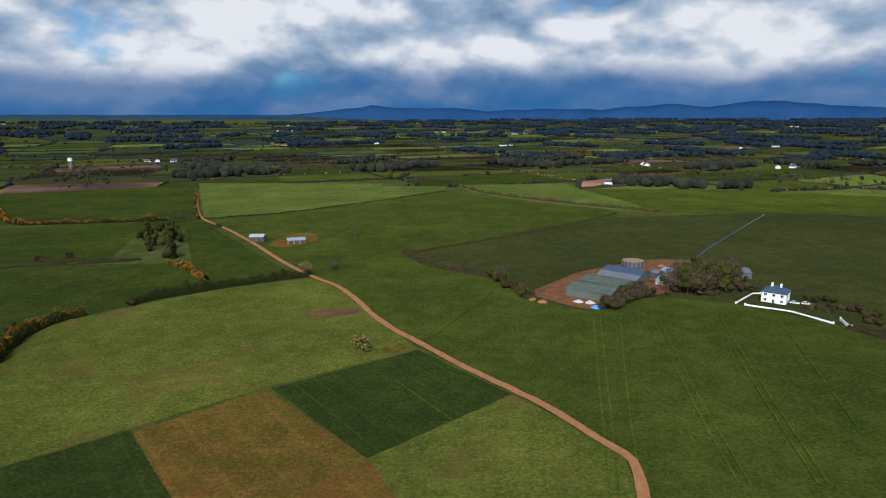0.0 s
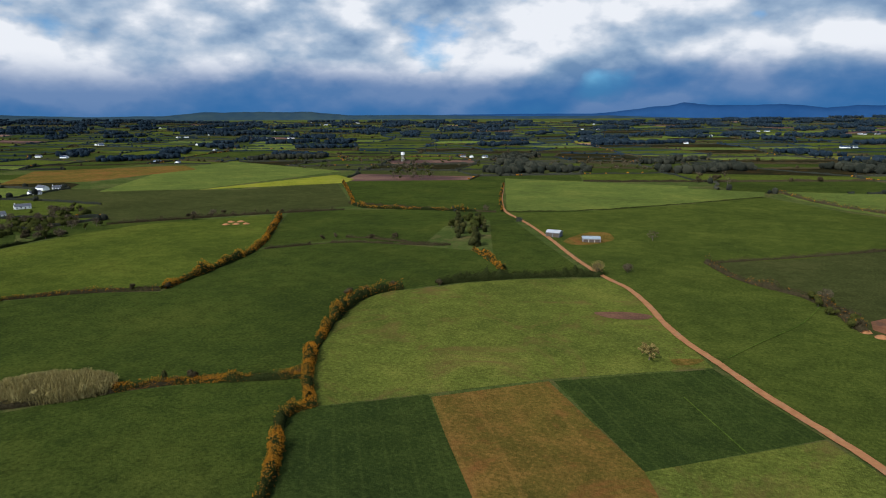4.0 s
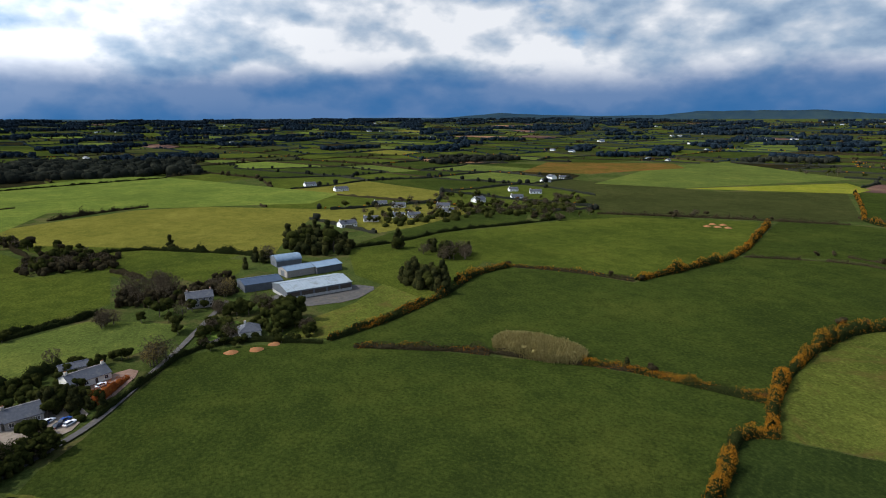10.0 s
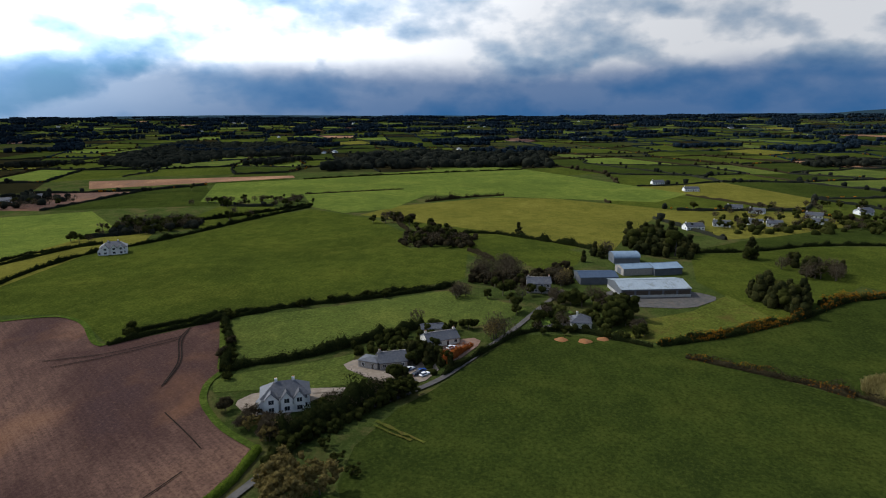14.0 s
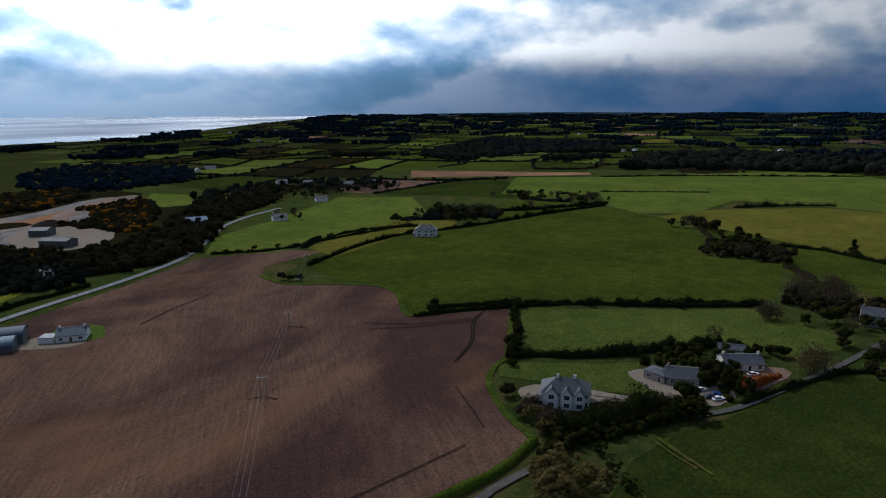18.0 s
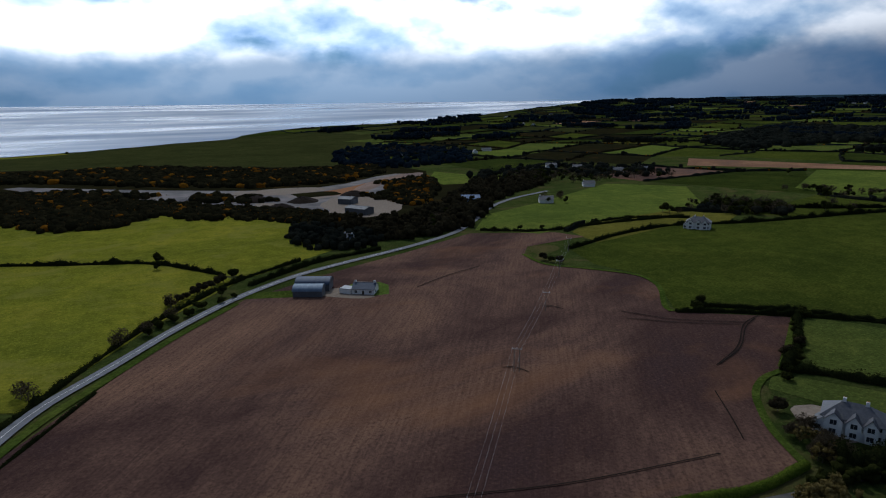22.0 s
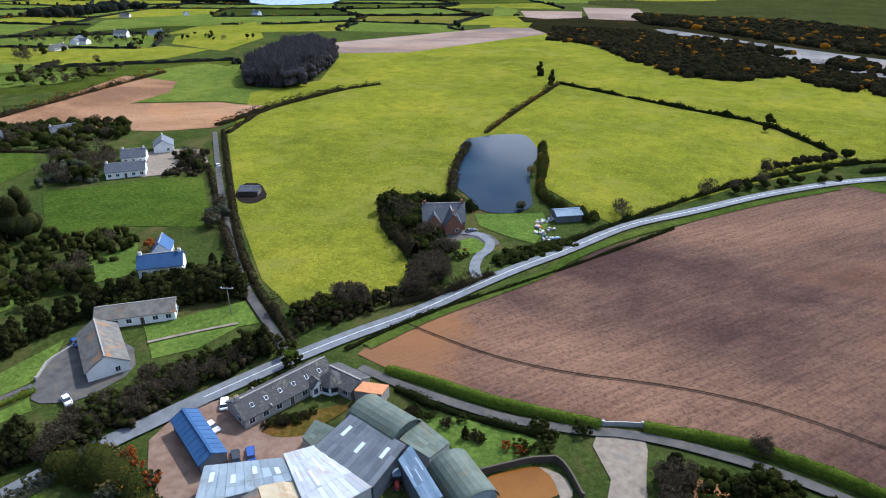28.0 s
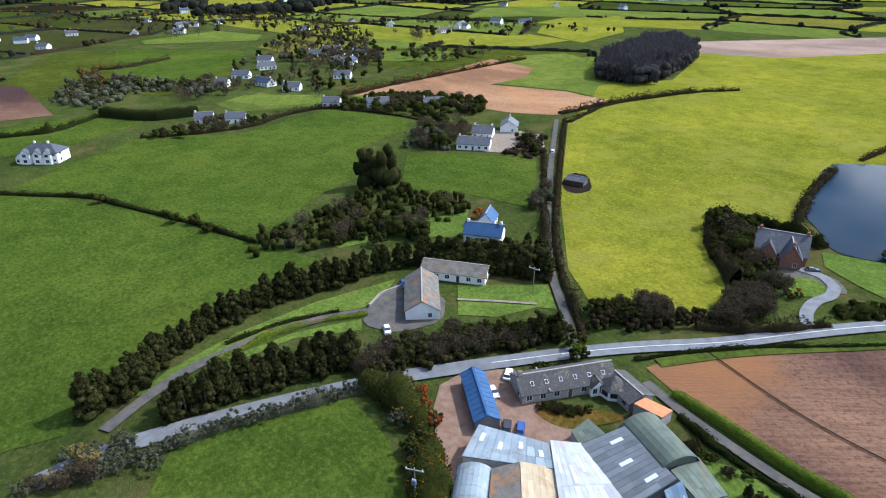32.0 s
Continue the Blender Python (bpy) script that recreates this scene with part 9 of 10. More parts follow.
grove(('bare',), [(-298.8, -55.8), (-304.3, -39.2), (-314.5, -46.4), (-312.1, -55)], 5, 6)
plant("bare", -253.5, -27.8, 6)
plant("bare", -259.7, -64.1, 6)
plant("bare", -338.8, -1.6, 6)
plant("bare", -351.3, -6.5, 6)
grove(('bare', 'bud'), [(-326.9, -3.2), (-339, 7.9), (-365.2, 5.3), (-351.4, -1.6)], 5, 7)
plant("leafy", -591.5, 258.6, 9)
plant("leafy", -634.6, 125.2, 9)
plant("leafy", -591.1, 235.1, 9)
grove(('leafy', 'bare'), [(-428.6, -112), (-433.1, -90.5), (-460.2, -100.2), (-459.8, -117.4)], 7, 7)
plant("leafy", -516.3, -162.7, 8)
plant("leafy", -508.7, -128.2, 8)
grove(('bare', 'leafy'), [(-513.5, -164.3), (-508.7, -124.4), (-528.2, -133.9), (-527.7, -163.6)], 5, 7)
plant("leafy", -253.1, -152.5, 4)
plant("leafy", -292.6, -100.1, 4)
plant("leafy", -295.8, -89.6, 4)
plant("leafy", -273.8, -125.2, 4)
plant("leafy", -282.9, -113.7, 4)
plant("leafy", -221.1, -179.9, 4)
grove(('cypress',), [(-220.6, -62.2), (-229.6, -55.4), (-210.5, -43), (-206.3, -46.4)], 9, 6, group="cypresses between the gardens")
grove(('leafy', 'cypress'), [(-195.4, -59.9), (-195.7, -52.1), (-201.2, -55.4), (-200.1, -59.1)], 4, 5)
grove(('bud',), [(-128.6, -74.8), (-132.4, -65.4), (-129.4, -57.2), (-119.3, -53.5), (-118.7, -67.4)], 8, 10, group="budding trees by the lane")
grove(('bare', 'bud'), [(-153.6, -95), (-156.9, -87), (-160.2, -85.2), (-163.1, -95)], 5, 5)
plant("shrub", -150.3, -65.7)
plant("shrub", -143.7, -59.5)
plant("shrub", -138.8, -53.4)
plant("brownshrub", -166.1, -105.2, 4)
plant("brownshrub", -218.1, -131.8, 4)
plant("brownshrub", -207.4, -129.1, 4)
row_of("shrub", [(-242.5, -148.7), (-212.8, -127.8), (-188.9, -117.8)], 6, 2.6, 0.8)
grove(('bare', 'leafy'), [(-600.6, -409.5), (-583.2, -324.5), (-614.1, -258.8), (-642.2, -312.9), (-641.4, -386.5)], 14, 6)
plant("leafy", -612.7, -369.8, 9)
plant("leafy", -722.9, -467.3, 9)
plant("leafy", -583, -338.5, 9)
grove(('leafy', 'bare'), [(-443.6, -359.3), (-466.6, -340), (-479.3, -311.1), (-504.4, -356.3), (-490.5, -385.6)], 14, 7)
grove(('leafy', 'bare'), [(-505.8, -309.6), (-505.4, -291), (-525.3, -277.4), (-548.9, -322)], 5, 8)
grove(('leafy',), [(-432.6, -327.4), (-458.8, -298.7), (-487.4, -310.7), (-460.9, -335.8)], 9, 6)
grove(('bare',), [(-613.6, -309), (-628.6, -267.8), (-658.2, -287.3), (-637.8, -313.7)], 7, 6)
plant("leafy", -592.9, -350.2, 9)
plant("leafy", -399, -363.5, 9)
grove(('bare', 'leafy'), [(-439.9, -353.8), (-451.7, -340.6), (-470.7, -305.5), (-501.4, -319.1), (-471.2, -368.5)], 12, 7)
grove(('leafy', 'bare'), [(-538.3, -167.6), (-517.5, -137.2), (-513.9, -124.9), (-547.3, -157.6)], 6, 8)
grove(('leafy', 'bare'), [(-422.8, -107.2), (-429.6, -89.1), (-439.4, -68), (-469.3, -78.8), (-463.8, -109.3)], 14, 7)
plant("shrub", -221.2, -180.2, 3.4)
plant("shrub", -252, -150.6, 3.4)
plant("shrub", -274.6, -126, 3.4)
plant("shrub", -295.9, -98, 3.4)
plant("shrub", -302, -89, 3.4)
plant("shrub", -270.8, -357.3, 3.4)
plant("shrub", -256.5, -364.5, 3.4)
plant("shrub", -237.8, -371.3, 3.4)
plant("shrub", -218.8, -280.4, 3.4)
plant("brownshrub", -217.1, -285.9, 4)
plant("brownshrub", -222.1, -276.8, 4)
grove(('bare', 'leafy'), [(-187.2, -388.7), (-241.8, -426.1), (-288.5, -486.9), (-286.4, -511.6), (-224.6, -445.2)], 10, 7)
plant("leafy", -17.5, -380, 5)
plant("leafy", -41, -310, 5)
plant("leafy", -225.4, -182.1, 5)
plant("bare", 5.6, -261.2, 5)
plant("bare", 33.7, -229.2, 5)
plant("bare", -15.9, -284.6, 5)
plant("bare", -5.5, -269.9, 5)
row_of("shrub", [(-45.2, -302.7), (-9.6, -279.5)], 8, 3, 0.8)
row_of("shrub", [(-5.5, -269.5), (-28.2, -292.6)], 7, 3.5, 0.8)
plant("bare", 31.4, -223.6, 6)
plant("bare", 4.5, -264.1, 6)
plant("bare", -17.6, -303.1, 6)
row_of("brownshrub", [(-17.7, -305.9), (-46, -333.1)], 5, 4, 0.8)
plant("pine", 144.2, -492.7, 10)
plant("pine", 125.8, -461, 10)
plant("leafy", -20.1, -397.6, 6)
plant("leafy", -51.5, -334.5, 6)
grove(('bare', 'leafy'), [(114.4, -193.2), (91.7, -173.9), (77, -160), (77, -167), (86.3, -176.8), (108.7, -200.4)], 22, 6, group="trees round the manor")
grove(('bare',), [(78.4, -145.7), (76, -158), (72.5, -155), (71.5, -149)], 9, 6)
grove(('leafy', 'shrub'), [(61.5, -170), (58, -180.5), (50.5, -189.4), (48.6, -187.5), (57.3, -170)], 12, 2.0)
grove(('shrub', 'copper'), [(72.3, -166), (71, -172.7), (73.4, -176.4), (76.4, -171.2)], 5, 1.8)
plant("bud", 68.5, -216.9, 4)
plant("bud", 77, -256.7, 4)
plant("bud", 78.9, -277.8, 4)
plant("silvery", 68.6, -215.7, 3)
plant("leafy", 90.5, -101.1, 5)
grove(('leafy', 'brownshrub'), [(100.7, -115.5), (89.4, -121.2), (82, -131.8), (86.5, -133.7), (97.5, -123.3), (102.3, -117.8)], 14, 5)
plant("bare", 90.9, -126.5, 7)
plant("bare", 87.2, -128.9, 7)
plant("pine", -35.2, -80.3, 24)
plant("pine", -31.3, -79, 19)
plant("pine", -37.3, -77.1, 19)
grove(('bare', 'pine', 'shrub'), [(0.4, -100.9), (-12.6, -102.7), (-28.6, -98.6), (-25.4, -83.9), (-3.6, -86.6), (0.2, -90.3)], 18, 6, group="garden conifers and bare shrubs")
plant("bare", -15.6, -113.1, 4)
plant("cypress", -16.9, -106, 3)
grove(('shrub', 'leafy'), [(-67, -85.4), (-70.8, -84.4), (-64.2, -72.7), (-60, -75.1)], 7, 3)
plant("shrub", 27, -101.5, 3)
plant("shrub", 18.1, -103.8, 3)
plant("shrub", 26.7, -101.9, 3)
plant("shrub", 24.2, -95.6, 3)
plant("shrub", 23.7, -99.2, 3)
plant("cypress", 39.5, -92.5, 3)
plant("copper", 28, -93, 2.5)
plant("copper", 31, -93.1, 2.5)
row_of("cypress", [(132.5, 1.7), (136.5, -7.5), (144.1, -15.3), (149.2, -24.7), (152.7, -36.1), (155.7, -50.1), (154.6, -60)], 3.4, 9, 0.8, "row of dark cypresses along the drive")
row_of("cypress", [(154.6, -60), (154.6, -74.9), (153.4, -86.1), (150.5, -96.8), (135.7, -107.9), (121.6, -118.4)], 3.2, 8, 1.5, "row of dark cypresses behind the bungalow")
row_of("cypress", [(120.5, -12.3), (121.2, -20.9), (120.9, -29.7), (118.1, -40.8), (115.9, -51.4)], 3.3, 8, 0.8, "dark cypress row beside the road")
row_of("cypress", [(125.2, -13.5), (125.1, -22), (123.9, -30.7), (122.2, -42.5), (119, -52.9)], 3.6, 8, 0.8, "dark cypress row beside the road")
row_of("bare", [(113.4, -53.1), (111.7, -61.4), (106.6, -74.5), (101.4, -88.2)], 3.4, 5.5, 0.8)
row_of("leafy", [(114.8, -56.9), (110.8, -70.6), (105, -87.5), (100.3, -98.7)], 3.4, 5.5, 0.8)
row_of("cypress", [(103.1, -85.9), (99.9, -92.5), (96.7, -100.2)], 4.5, 7, 0.8)
plant("bare", 113.3, -67.2, 6)
plant("bare", 111.7, -78.1, 6)
plant("bare", 114.5, -61.4, 6)
plant("bare", 105.9, -81, 6)
plant("pine", 222.5, -116, 15)
plant("pine", 221.3, -123.5, 15)
plant("pine", 217.5, -117.2, 15)
plant("pine", 223.3, -112.5, 15)
grove(('cypress', 'leafy', 'bare'), [(197.3, -56.4), (203, -81.7), (213.6, -106), (208.5, -124), (179.2, -133.8), (174.6, -112.7), (180.5, -79.9), (181.3, -64)], 34, 5, group="garden trees")
grove(('leafy', 'cypress'), [(140.7, -107.3), (122.9, -119.6), (133.3, -131.6), (144, -131.3), (146.1, -120.8)], 16, 6)
plant("cypress", 179.2, -85.7, 4)
plant("copper", 166, -129.1, 4)
plant("copper", 166.6, -132.6, 4)
plant("copper", 169.5, -130.4, 4)
plant("bud", 165.2, -125.9, 5)
plant("leafy", 86.4, -97.2, 5)
plant("silvery", 118.6, -2, 4)
plant("silvery", 115.8, 4.5, 4)
plant("silvery", 108.9, -5.4, 4)
grove(('bare', 'silvery', 'bud'), [(115.3, 15.7), (121.4, 4.7), (121.4, -3.6), (114.3, -5.5), (110.2, 8.9)], 14, 4)
grove(('bare', 'leafy', 'silvery'), [(267.9, -158.8), (273.4, -177.9), (248, -174.6), (246.6, -166.8), (258.7, -154.9)], 10, 6)
grove(('bare', 'leafy'), [(225.8, -192.4), (212.8, -202.6), (229.7, -220), (241.8, -221.3)], 8, 5)
grove(('bare', 'silvery'), [(166, -152.1), (155.5, -148.2), (169.7, -167.3), (181.2, -173.4)], 7, 5)
plant("shrub", 268.3, -19.3, 3.5)
plant("shrub", 230.4, -38.9, 3.5)
plant("shrub", 224.8, -44, 3.5)
plant("shrub", 215.7, -46.5, 3.5)
plant("shrub", 96.9, -103.4, 3.5)
plant("bare", 89.8, -130.3, 6)
plant("bare", 93.4, -130.1, 6)
grove(('leafy', 'shrub'), [(96.4, -111.1), (91.3, -118.4), (84.4, -128.1), (88.8, -129.1), (97.2, -116.3)], 9, 4)
grove(('bare',), [(76.7, -139), (72.5, -147.7), (74, -156), (78, -160), (80.9, -150.5)], 16, 6)
grove(('leafy', 'bare', 'bare', 'cypress', 'silvery', 'bare'), [(517.7, -150.1), (544.7, -203.3), (460.4, -226.3), (466.4, -260.5), (667.9, -360.5), (819.2, -358.5), (651.9, -233.3)], 170, 7, group="trees of the village")
grove(('leafy', 'bare'), [(352.2, -179.2), (301.2, -212.2), (296.8, -229.9), (324.9, -242.4), (363.1, -219)], 50, 5)
grove(('leafy', 'bare'), [(467.5, -22.6), (493.4, -74.2), (450, -116.9), (484.9, -118.9), (525.4, -64.7)], 40, 6)
grove(('leafy', 'bare'), [(-537.2, 121.9), (-584.4, 157.3), (-578.2, 216.8), (-611.7, 301.5), (-648.9, 388.8), (-623.3, 409.8), (-545.1, 331.4), (-539.3, 249.1), (-529.3, 156.4)], 90, 6, group="trees of the roadside village")
grove(('bare', 'leafy'), [(-474.3, 255.8), (-501.2, 321.8), (-501.2, 353.4), (-546.5, 345.1), (-524.7, 289.6)], 14, 6)
grove(('leafy', 'bare'), [(-337.2, -454.7), (-357.4, -432.1), (-389.9, -470.6), (-357.1, -481)], 6, 6)
grove(('bare', 'leafy'), [(-400.3, -657.9), (-494, -638), (-627.4, -585.8), (-592.7, -524.7), (-475.8, -532.9), (-401.9, -580.6)], 90, 7)
grove(('leafy', 'bare'), [(-347.6, -1032.4), (-385.8, -865.2), (-559.6, -931.7), (-623.5, -1036.4), (-499.3, -1184.7)], 30, 8)
grove(('leafy', 'bare', 'leafy'), [(-337.3, -52.6), (-338.2, -20.7), (-305.5, 1.2), (-262.3, 13.2), (-265.4, -6.8), (-276.9, -28.1)], 16, 6, group="garden trees by the farm")
grove(('bare', 'leafy'), [(-305.3, -4.6), (-278.2, 14.1), (-255.7, 37), (-278.7, 29.9), (-316.3, 16.2)], 12, 6)
grove(('leafy', 'shrub'), [(-254.1, -11.5), (-252.1, 36.5), (-262.7, 28.1), (-261.7, -4.2)], 10, 3)
grove(('leafy', 'bare', 'pine'), [(-379.9, 5.5), (-404.4, 21), (-413.5, 36.7), (-432, 34.4), (-413, 13.8)], 9, 8)
grove(('leafy', 'bare'), [(-526.6, 99.4), (-591.1, 232.5), (-628.9, 313), (-717.5, 312.4), (-647.2, 150.8)], 40, 6)
grove(('leafy', 'pine'), [(-207.5, -56.9), (-210.7, -38.9), (-221.3, -42.8), (-226.5, -57)], 10, 5)
grove(('leafy', 'shrub'), [(-245.5, -58.8), (-253.3, -35.9), (-260.5, -39.3), (-256.2, -58.6)], 10, 4)
grove(('bare', 'leafy'), [(-167.2, -76.3), (-178.4, -68), (-191.2, -54.9), (-187.1, -50.1), (-172.9, -64.4), (-162.3, -71)], 22, 6)
grove(('bud', 'bare'), [(-153.8, -88.7), (-157.1, -83.7), (-154.2, -77.6), (-148.3, -81.3)], 8, 6)
grove(('bare', 'brownshrub'), [(85.4, 295.5), (101.2, 310.6), (110, 310.6), (93.9, 305.4)], 8, 4)
grove(('bare', 'leafy'), [(132.2, 339.1), (170.4, 339.1), (176.2, 365.7), (152.3, 365.6)], 14, 6)
grove(('shrub', 'leafy', 'brownshrub'), [(58, -96.4), (37.7, -97.2), (25.1, -95.4), (25.8, -93.6), (42.8, -90.8), (53.7, -93)], 14, 2.2)
grove(('shrub', 'brownshrub'), [(80, -76.7), (72.3, -83), (72.2, -86.8), (78.1, -82)], 14, 1.8, group="shrubs in the farmhouse garden")
grove(('shrub',), [(90.2, -85.4), (83.1, -97.9), (83.1, -100.1), (90.7, -87.8)], 10, 1.6)
grove(('leafy', 'bare'), [(944.1, -8.1), (994.5, -139.3), (822, -253.5), (908.8, -363.7), (1061.2, -313.2), (1134.3, -85)], 120, 7)
grove(('leafy', 'bare'), [(508.7, -250.8), (455.2, -321.3), (461.8, -390), (529.5, -360.2), (560.7, -289.4)], 50, 6)
grove(('leafy', 'bare'), [(753.1, -441.1), (572.2, -482.6), (494.3, -581.9), (592.6, -591.1), (785.5, -515.9)], 60, 6)
grove(('leafy', 'bare', 'silvery'), [(488.3, -21.3), (450.2, -46.2), (512.7, -81.7), (562.9, -50.7)], 40, 6)
grove(('leafy', 'bare'), [(354.6, -48.3), (344.4, -71.3), (352, -120.6), (366.9, -122.7), (368.2, -77.3)], 26, 4)
grove(('leafy', 'bare'), [(-389.5, -353.1), (-444.3, -335.1), (-474, -301.8), (-512.7, -332.5), (-449, -377.9)], 30, 6)
grove(('leafy', 'bare'), [(-605.9, -385), (-582.8, -310.6), (-627.7, -259.9), (-684.2, -295.9), (-649, -374.2)], 26, 5)
grove(('leafy', 'bare'), [(204.9, 1371.9), (400.7, 1285.7), (576.4, 1374.4), (618.9, 1657.7), (324.5, 1674.3)], 50, 7)
grove(('leafy', 'bare'), [(385, 1023.5), (537.2, 752.9), (631.3, 888.1), (519, 1209.3)], 60, 8)
grove(('leafy', 'bare'), [(-362.9, 1135.6), (-217.7, 1075.4), (-86.3, 1137.2), (-177.6, 1369.2), (-350.9, 1280.9)], 40, 7)
grove(('leafy', 'bare'), [(-601.3, 844.9), (-524.8, 845.2), (-598, 1134.3), (-787.6, 1277.9), (-802, 1133.1)], 40, 7)
grove(('bare', 'leafy'), [(-867.2, 900.5), (-654.1, 894.2), (-484.1, 1028.5), (-332.3, 1148.5), (-415.3, 1354.4), (-717.3, 1236.3), (-917.8, 1082.2)], 60, 8)
grove(('bare', 'leafy'), [(-494.1, 787.9), (-442.6, 829.3), (-530.2, 992.1), (-576.4, 955.6)], 30, 7)
grove(('leafy', 'shrub', 'silvery', 'copper', 'bud', 'leafy'), [(105.4, -51.7), (99.5, -60.1), (82.6, -56.1), (68.7, -46.5), (71.6, -42.3), (85.9, -48.7)], 34, 3.6, group="mixed shrubs of the overgrown hedge")
grove(('leafy', 'bare', 'shrub'), [(111.9, -55.3), (105.3, -73.6), (97.5, -96), (98.6, -101), (109.6, -76.6), (115, -58.6)], 30, 4.5, group="roadside trees")
grove(('cypress', 'leafy'), [(151, -92.9), (120.3, -117.2), (124.6, -123.5), (141.1, -112.1), (153.9, -99)], 22, 6)
grove(('leafy', 'bare', 'cypress'), [(191.9, -56.4), (174.3, -81), (167.2, -98.7), (162, -113.7), (179.3, -106.1), (193.6, -77.5)], 30, 5)
grove(('shrub', 'bud', 'copper'), [(-0.6, -99.1), (-12.3, -101), (-25.9, -97.6), (-22.7, -85.9), (-9.6, -85.1), (-1.9, -89.8)], 20, 2.5, group="garden shrubs")
grove(('bare', 'bare', 'leafy'), [(116.7, 320.7), (132.6, 352.3), (162, 382.3), (172.4, 361.3), (153.3, 318.3), (132.4, 311.8)], 34, 8, group="bare trees beside the farmyard")
grove(('brownshrub', 'bare'), [(72, 287.5), (94.7, 312), (108.7, 326.4), (107.2, 314.8), (89.8, 293.9), (75.5, 282.8)], 16, 5)
grove(('brownshrub', 'shrub'), [(24.9, 345.3), (34.3, 351.1), (44.3, 311.8), (49.3, 301.7), (46.3, 297.5), (38.4, 305.7)], 14, 4)
grove(('bare',), [(-343.6, -50.2), (-331.7, -39.2), (-338, -27.1), (-364.5, -23.8), (-378.7, -40.6), (-370.9, -50.3)], 12, 9, group="bare grey trees behind the country house")
grove(('leafy', 'pine'), [(-274.1, 15.2), (-268.7, 22.5), (-278.8, 30.4), (-291.9, 29.9), (-288.9, 18.7)], 8, 10, group="dark evergreens between the farm and the cottage")
grove(('bare', 'bud'), [(-246.4, -30.7), (-242.6, -26.3), (-249.5, -22.9), (-255, -26.2)], 5, 8)
grove(('bare',), [(-371.5, 134.8), (-366.3, 149.4), (-383.9, 159.8), (-396, 146.9)], 8, 8)
grove(('pine', 'leafy'), [(-318.7, 94.5), (-299.1, 109.4), (-314.2, 119), (-342, 112), (-341.7, 102.6)], 8, 11)
grove(('pine', 'leafy'), [(-415.4, 113.5), (-412.1, 121.1), (-434.1, 125.5)], 3, 11)
grove(('leafy', 'bare', 'shrub'), [(-253.9, -16.4), (-290.8, -7.2), (-305.5, 1.2), (-291, 1.1), (-265.4, -8.1), (-250.5, -12.6)], 12, 4.5)
grove(('leafy', 'shrub'), [(-259, 27.7), (-255.7, 37), (-264.5, 34.6)], 5, 4)
grove(('leafy', 'brownshrub', 'leafy'), [(-536.4, -171.2), (-508.6, -133.9), (-429, -97.9), (-429.7, -65.6), (-483.8, -86.8), (-552.3, -144.8)], 16, 7)
grove(('bare', 'leafy'), [(-396, -322.6), (-444.2, -333.2), (-456.1, -292.3), (-492, -309.3), (-504.1, -375.9), (-454.5, -367.6)], 22, 8)
grove(('leafy', 'bare', 'cypress', 'bare'), [(464, -154), (525, -194), (581, -295), (511, -285), (445, -246), (388, -173), (425, -154)], 60, 7, group="trees of the village")
grove(('leafy', 'bare', 'bare', 'cypress'), [(972, -141), (942, -323), (874, -424), (740, -357), (757, -238), (789, -110)], 80, 8, group="trees of the village")
grove(('bare', 'silvery', 'bare'), [(457, -84), (502, -116), (470, -156), (439, -141), (429, -93)], 34, 6)
grove(('bare', 'bare', 'leafy'), [(286, -170), (300, -207), (260, -197), (248, -170), (256, -157)], 26, 7)
grove(('bare', 'leafy', 'bare'), [(700, -394), (631, -444), (468, -379), (434, -309), (476, -286), (529, -344)], 30, 6)
plant_far()

# ---- vehicles, walls, poles and small things ----
car("white car parked beside the road", 91.6, -79.8, -51, "paint_white", 4.3)
car("white car parked by the blue shed", 88.6, -73.1, 161, "paint_white", 4.3)
car("bright blue car in the farmyard", 76.1, -70.2, -45, "paint_blue", 4.3)
car("dark car in the farmyard", 78.2, -68.3, -44, "paint_dark", 4.3)
car("light car on the narrow lane", 213.1, -209.4, -44, "paint_white", 4.3)
car("pale blue van beside the white hall", 124.1, -66.2, 158, "paint_white", 4.3)
car("car by the long white hall", 142.6, -82.5, 163, "paint_blue", 4.3)
car("blue car in front of the brick manor", 86.2, -180.1, -130, "paint_blue", 4.3)
car("dark blue car on the manor drive", 77.8, -188.7, -131, "paint_dark", 4.3)
car("white car on the bungalow forecourt", -231.8, -43.7, 134, "paint_white", 4.3)
car("pale car outside the farmhouse", 174.7, 297.6, -40, "paint_white", 4.3)
car("white van outside the farmhouse", 179.7, 296.1, -23, "paint_white", 4.3)
car("parked car in the roadside yard", -205.6, -56.3, 146, "paint_blue", 4.3)
car("parked car in the roadside yard", -207.7, -55.0, 146, "paint_white", 4.3)
car("parked car in the roadside yard", -203.8, -51.4, 145, "paint_dark", 4.3)
car("parked car in the roadside yard", -206.8, -50.4, 146, "paint_blue", 4.3)
car("parked car in the roadside yard", -203.9, -48.6, 145, "paint_white", 4.3)
heap("orange-brown soil heap at the field edge", -249.5, -0.3, 2.6, 0.9, "dirt", "heap")
heap("orange-brown soil heap at the field edge", -249.2, 9.2, 2.8, 0.9, "dirt", "heap")
heap("orange-brown soil heap at the field edge", -252.9, 16.8, 2.4, 0.8, "dirt", "heap")
heap("reddish heap of farm muck on the grass", -412.8, 390.8, 3.2, 1.2, "dirt", "heap")
heap("reddish heap of farm muck on the grass", -419.3, 402.9, 3.2, 1.2, "dirt", "heap")
heap("reddish heap of farm muck on the grass", -406.4, 396.1, 3.2, 1.2, "dirt", "heap")
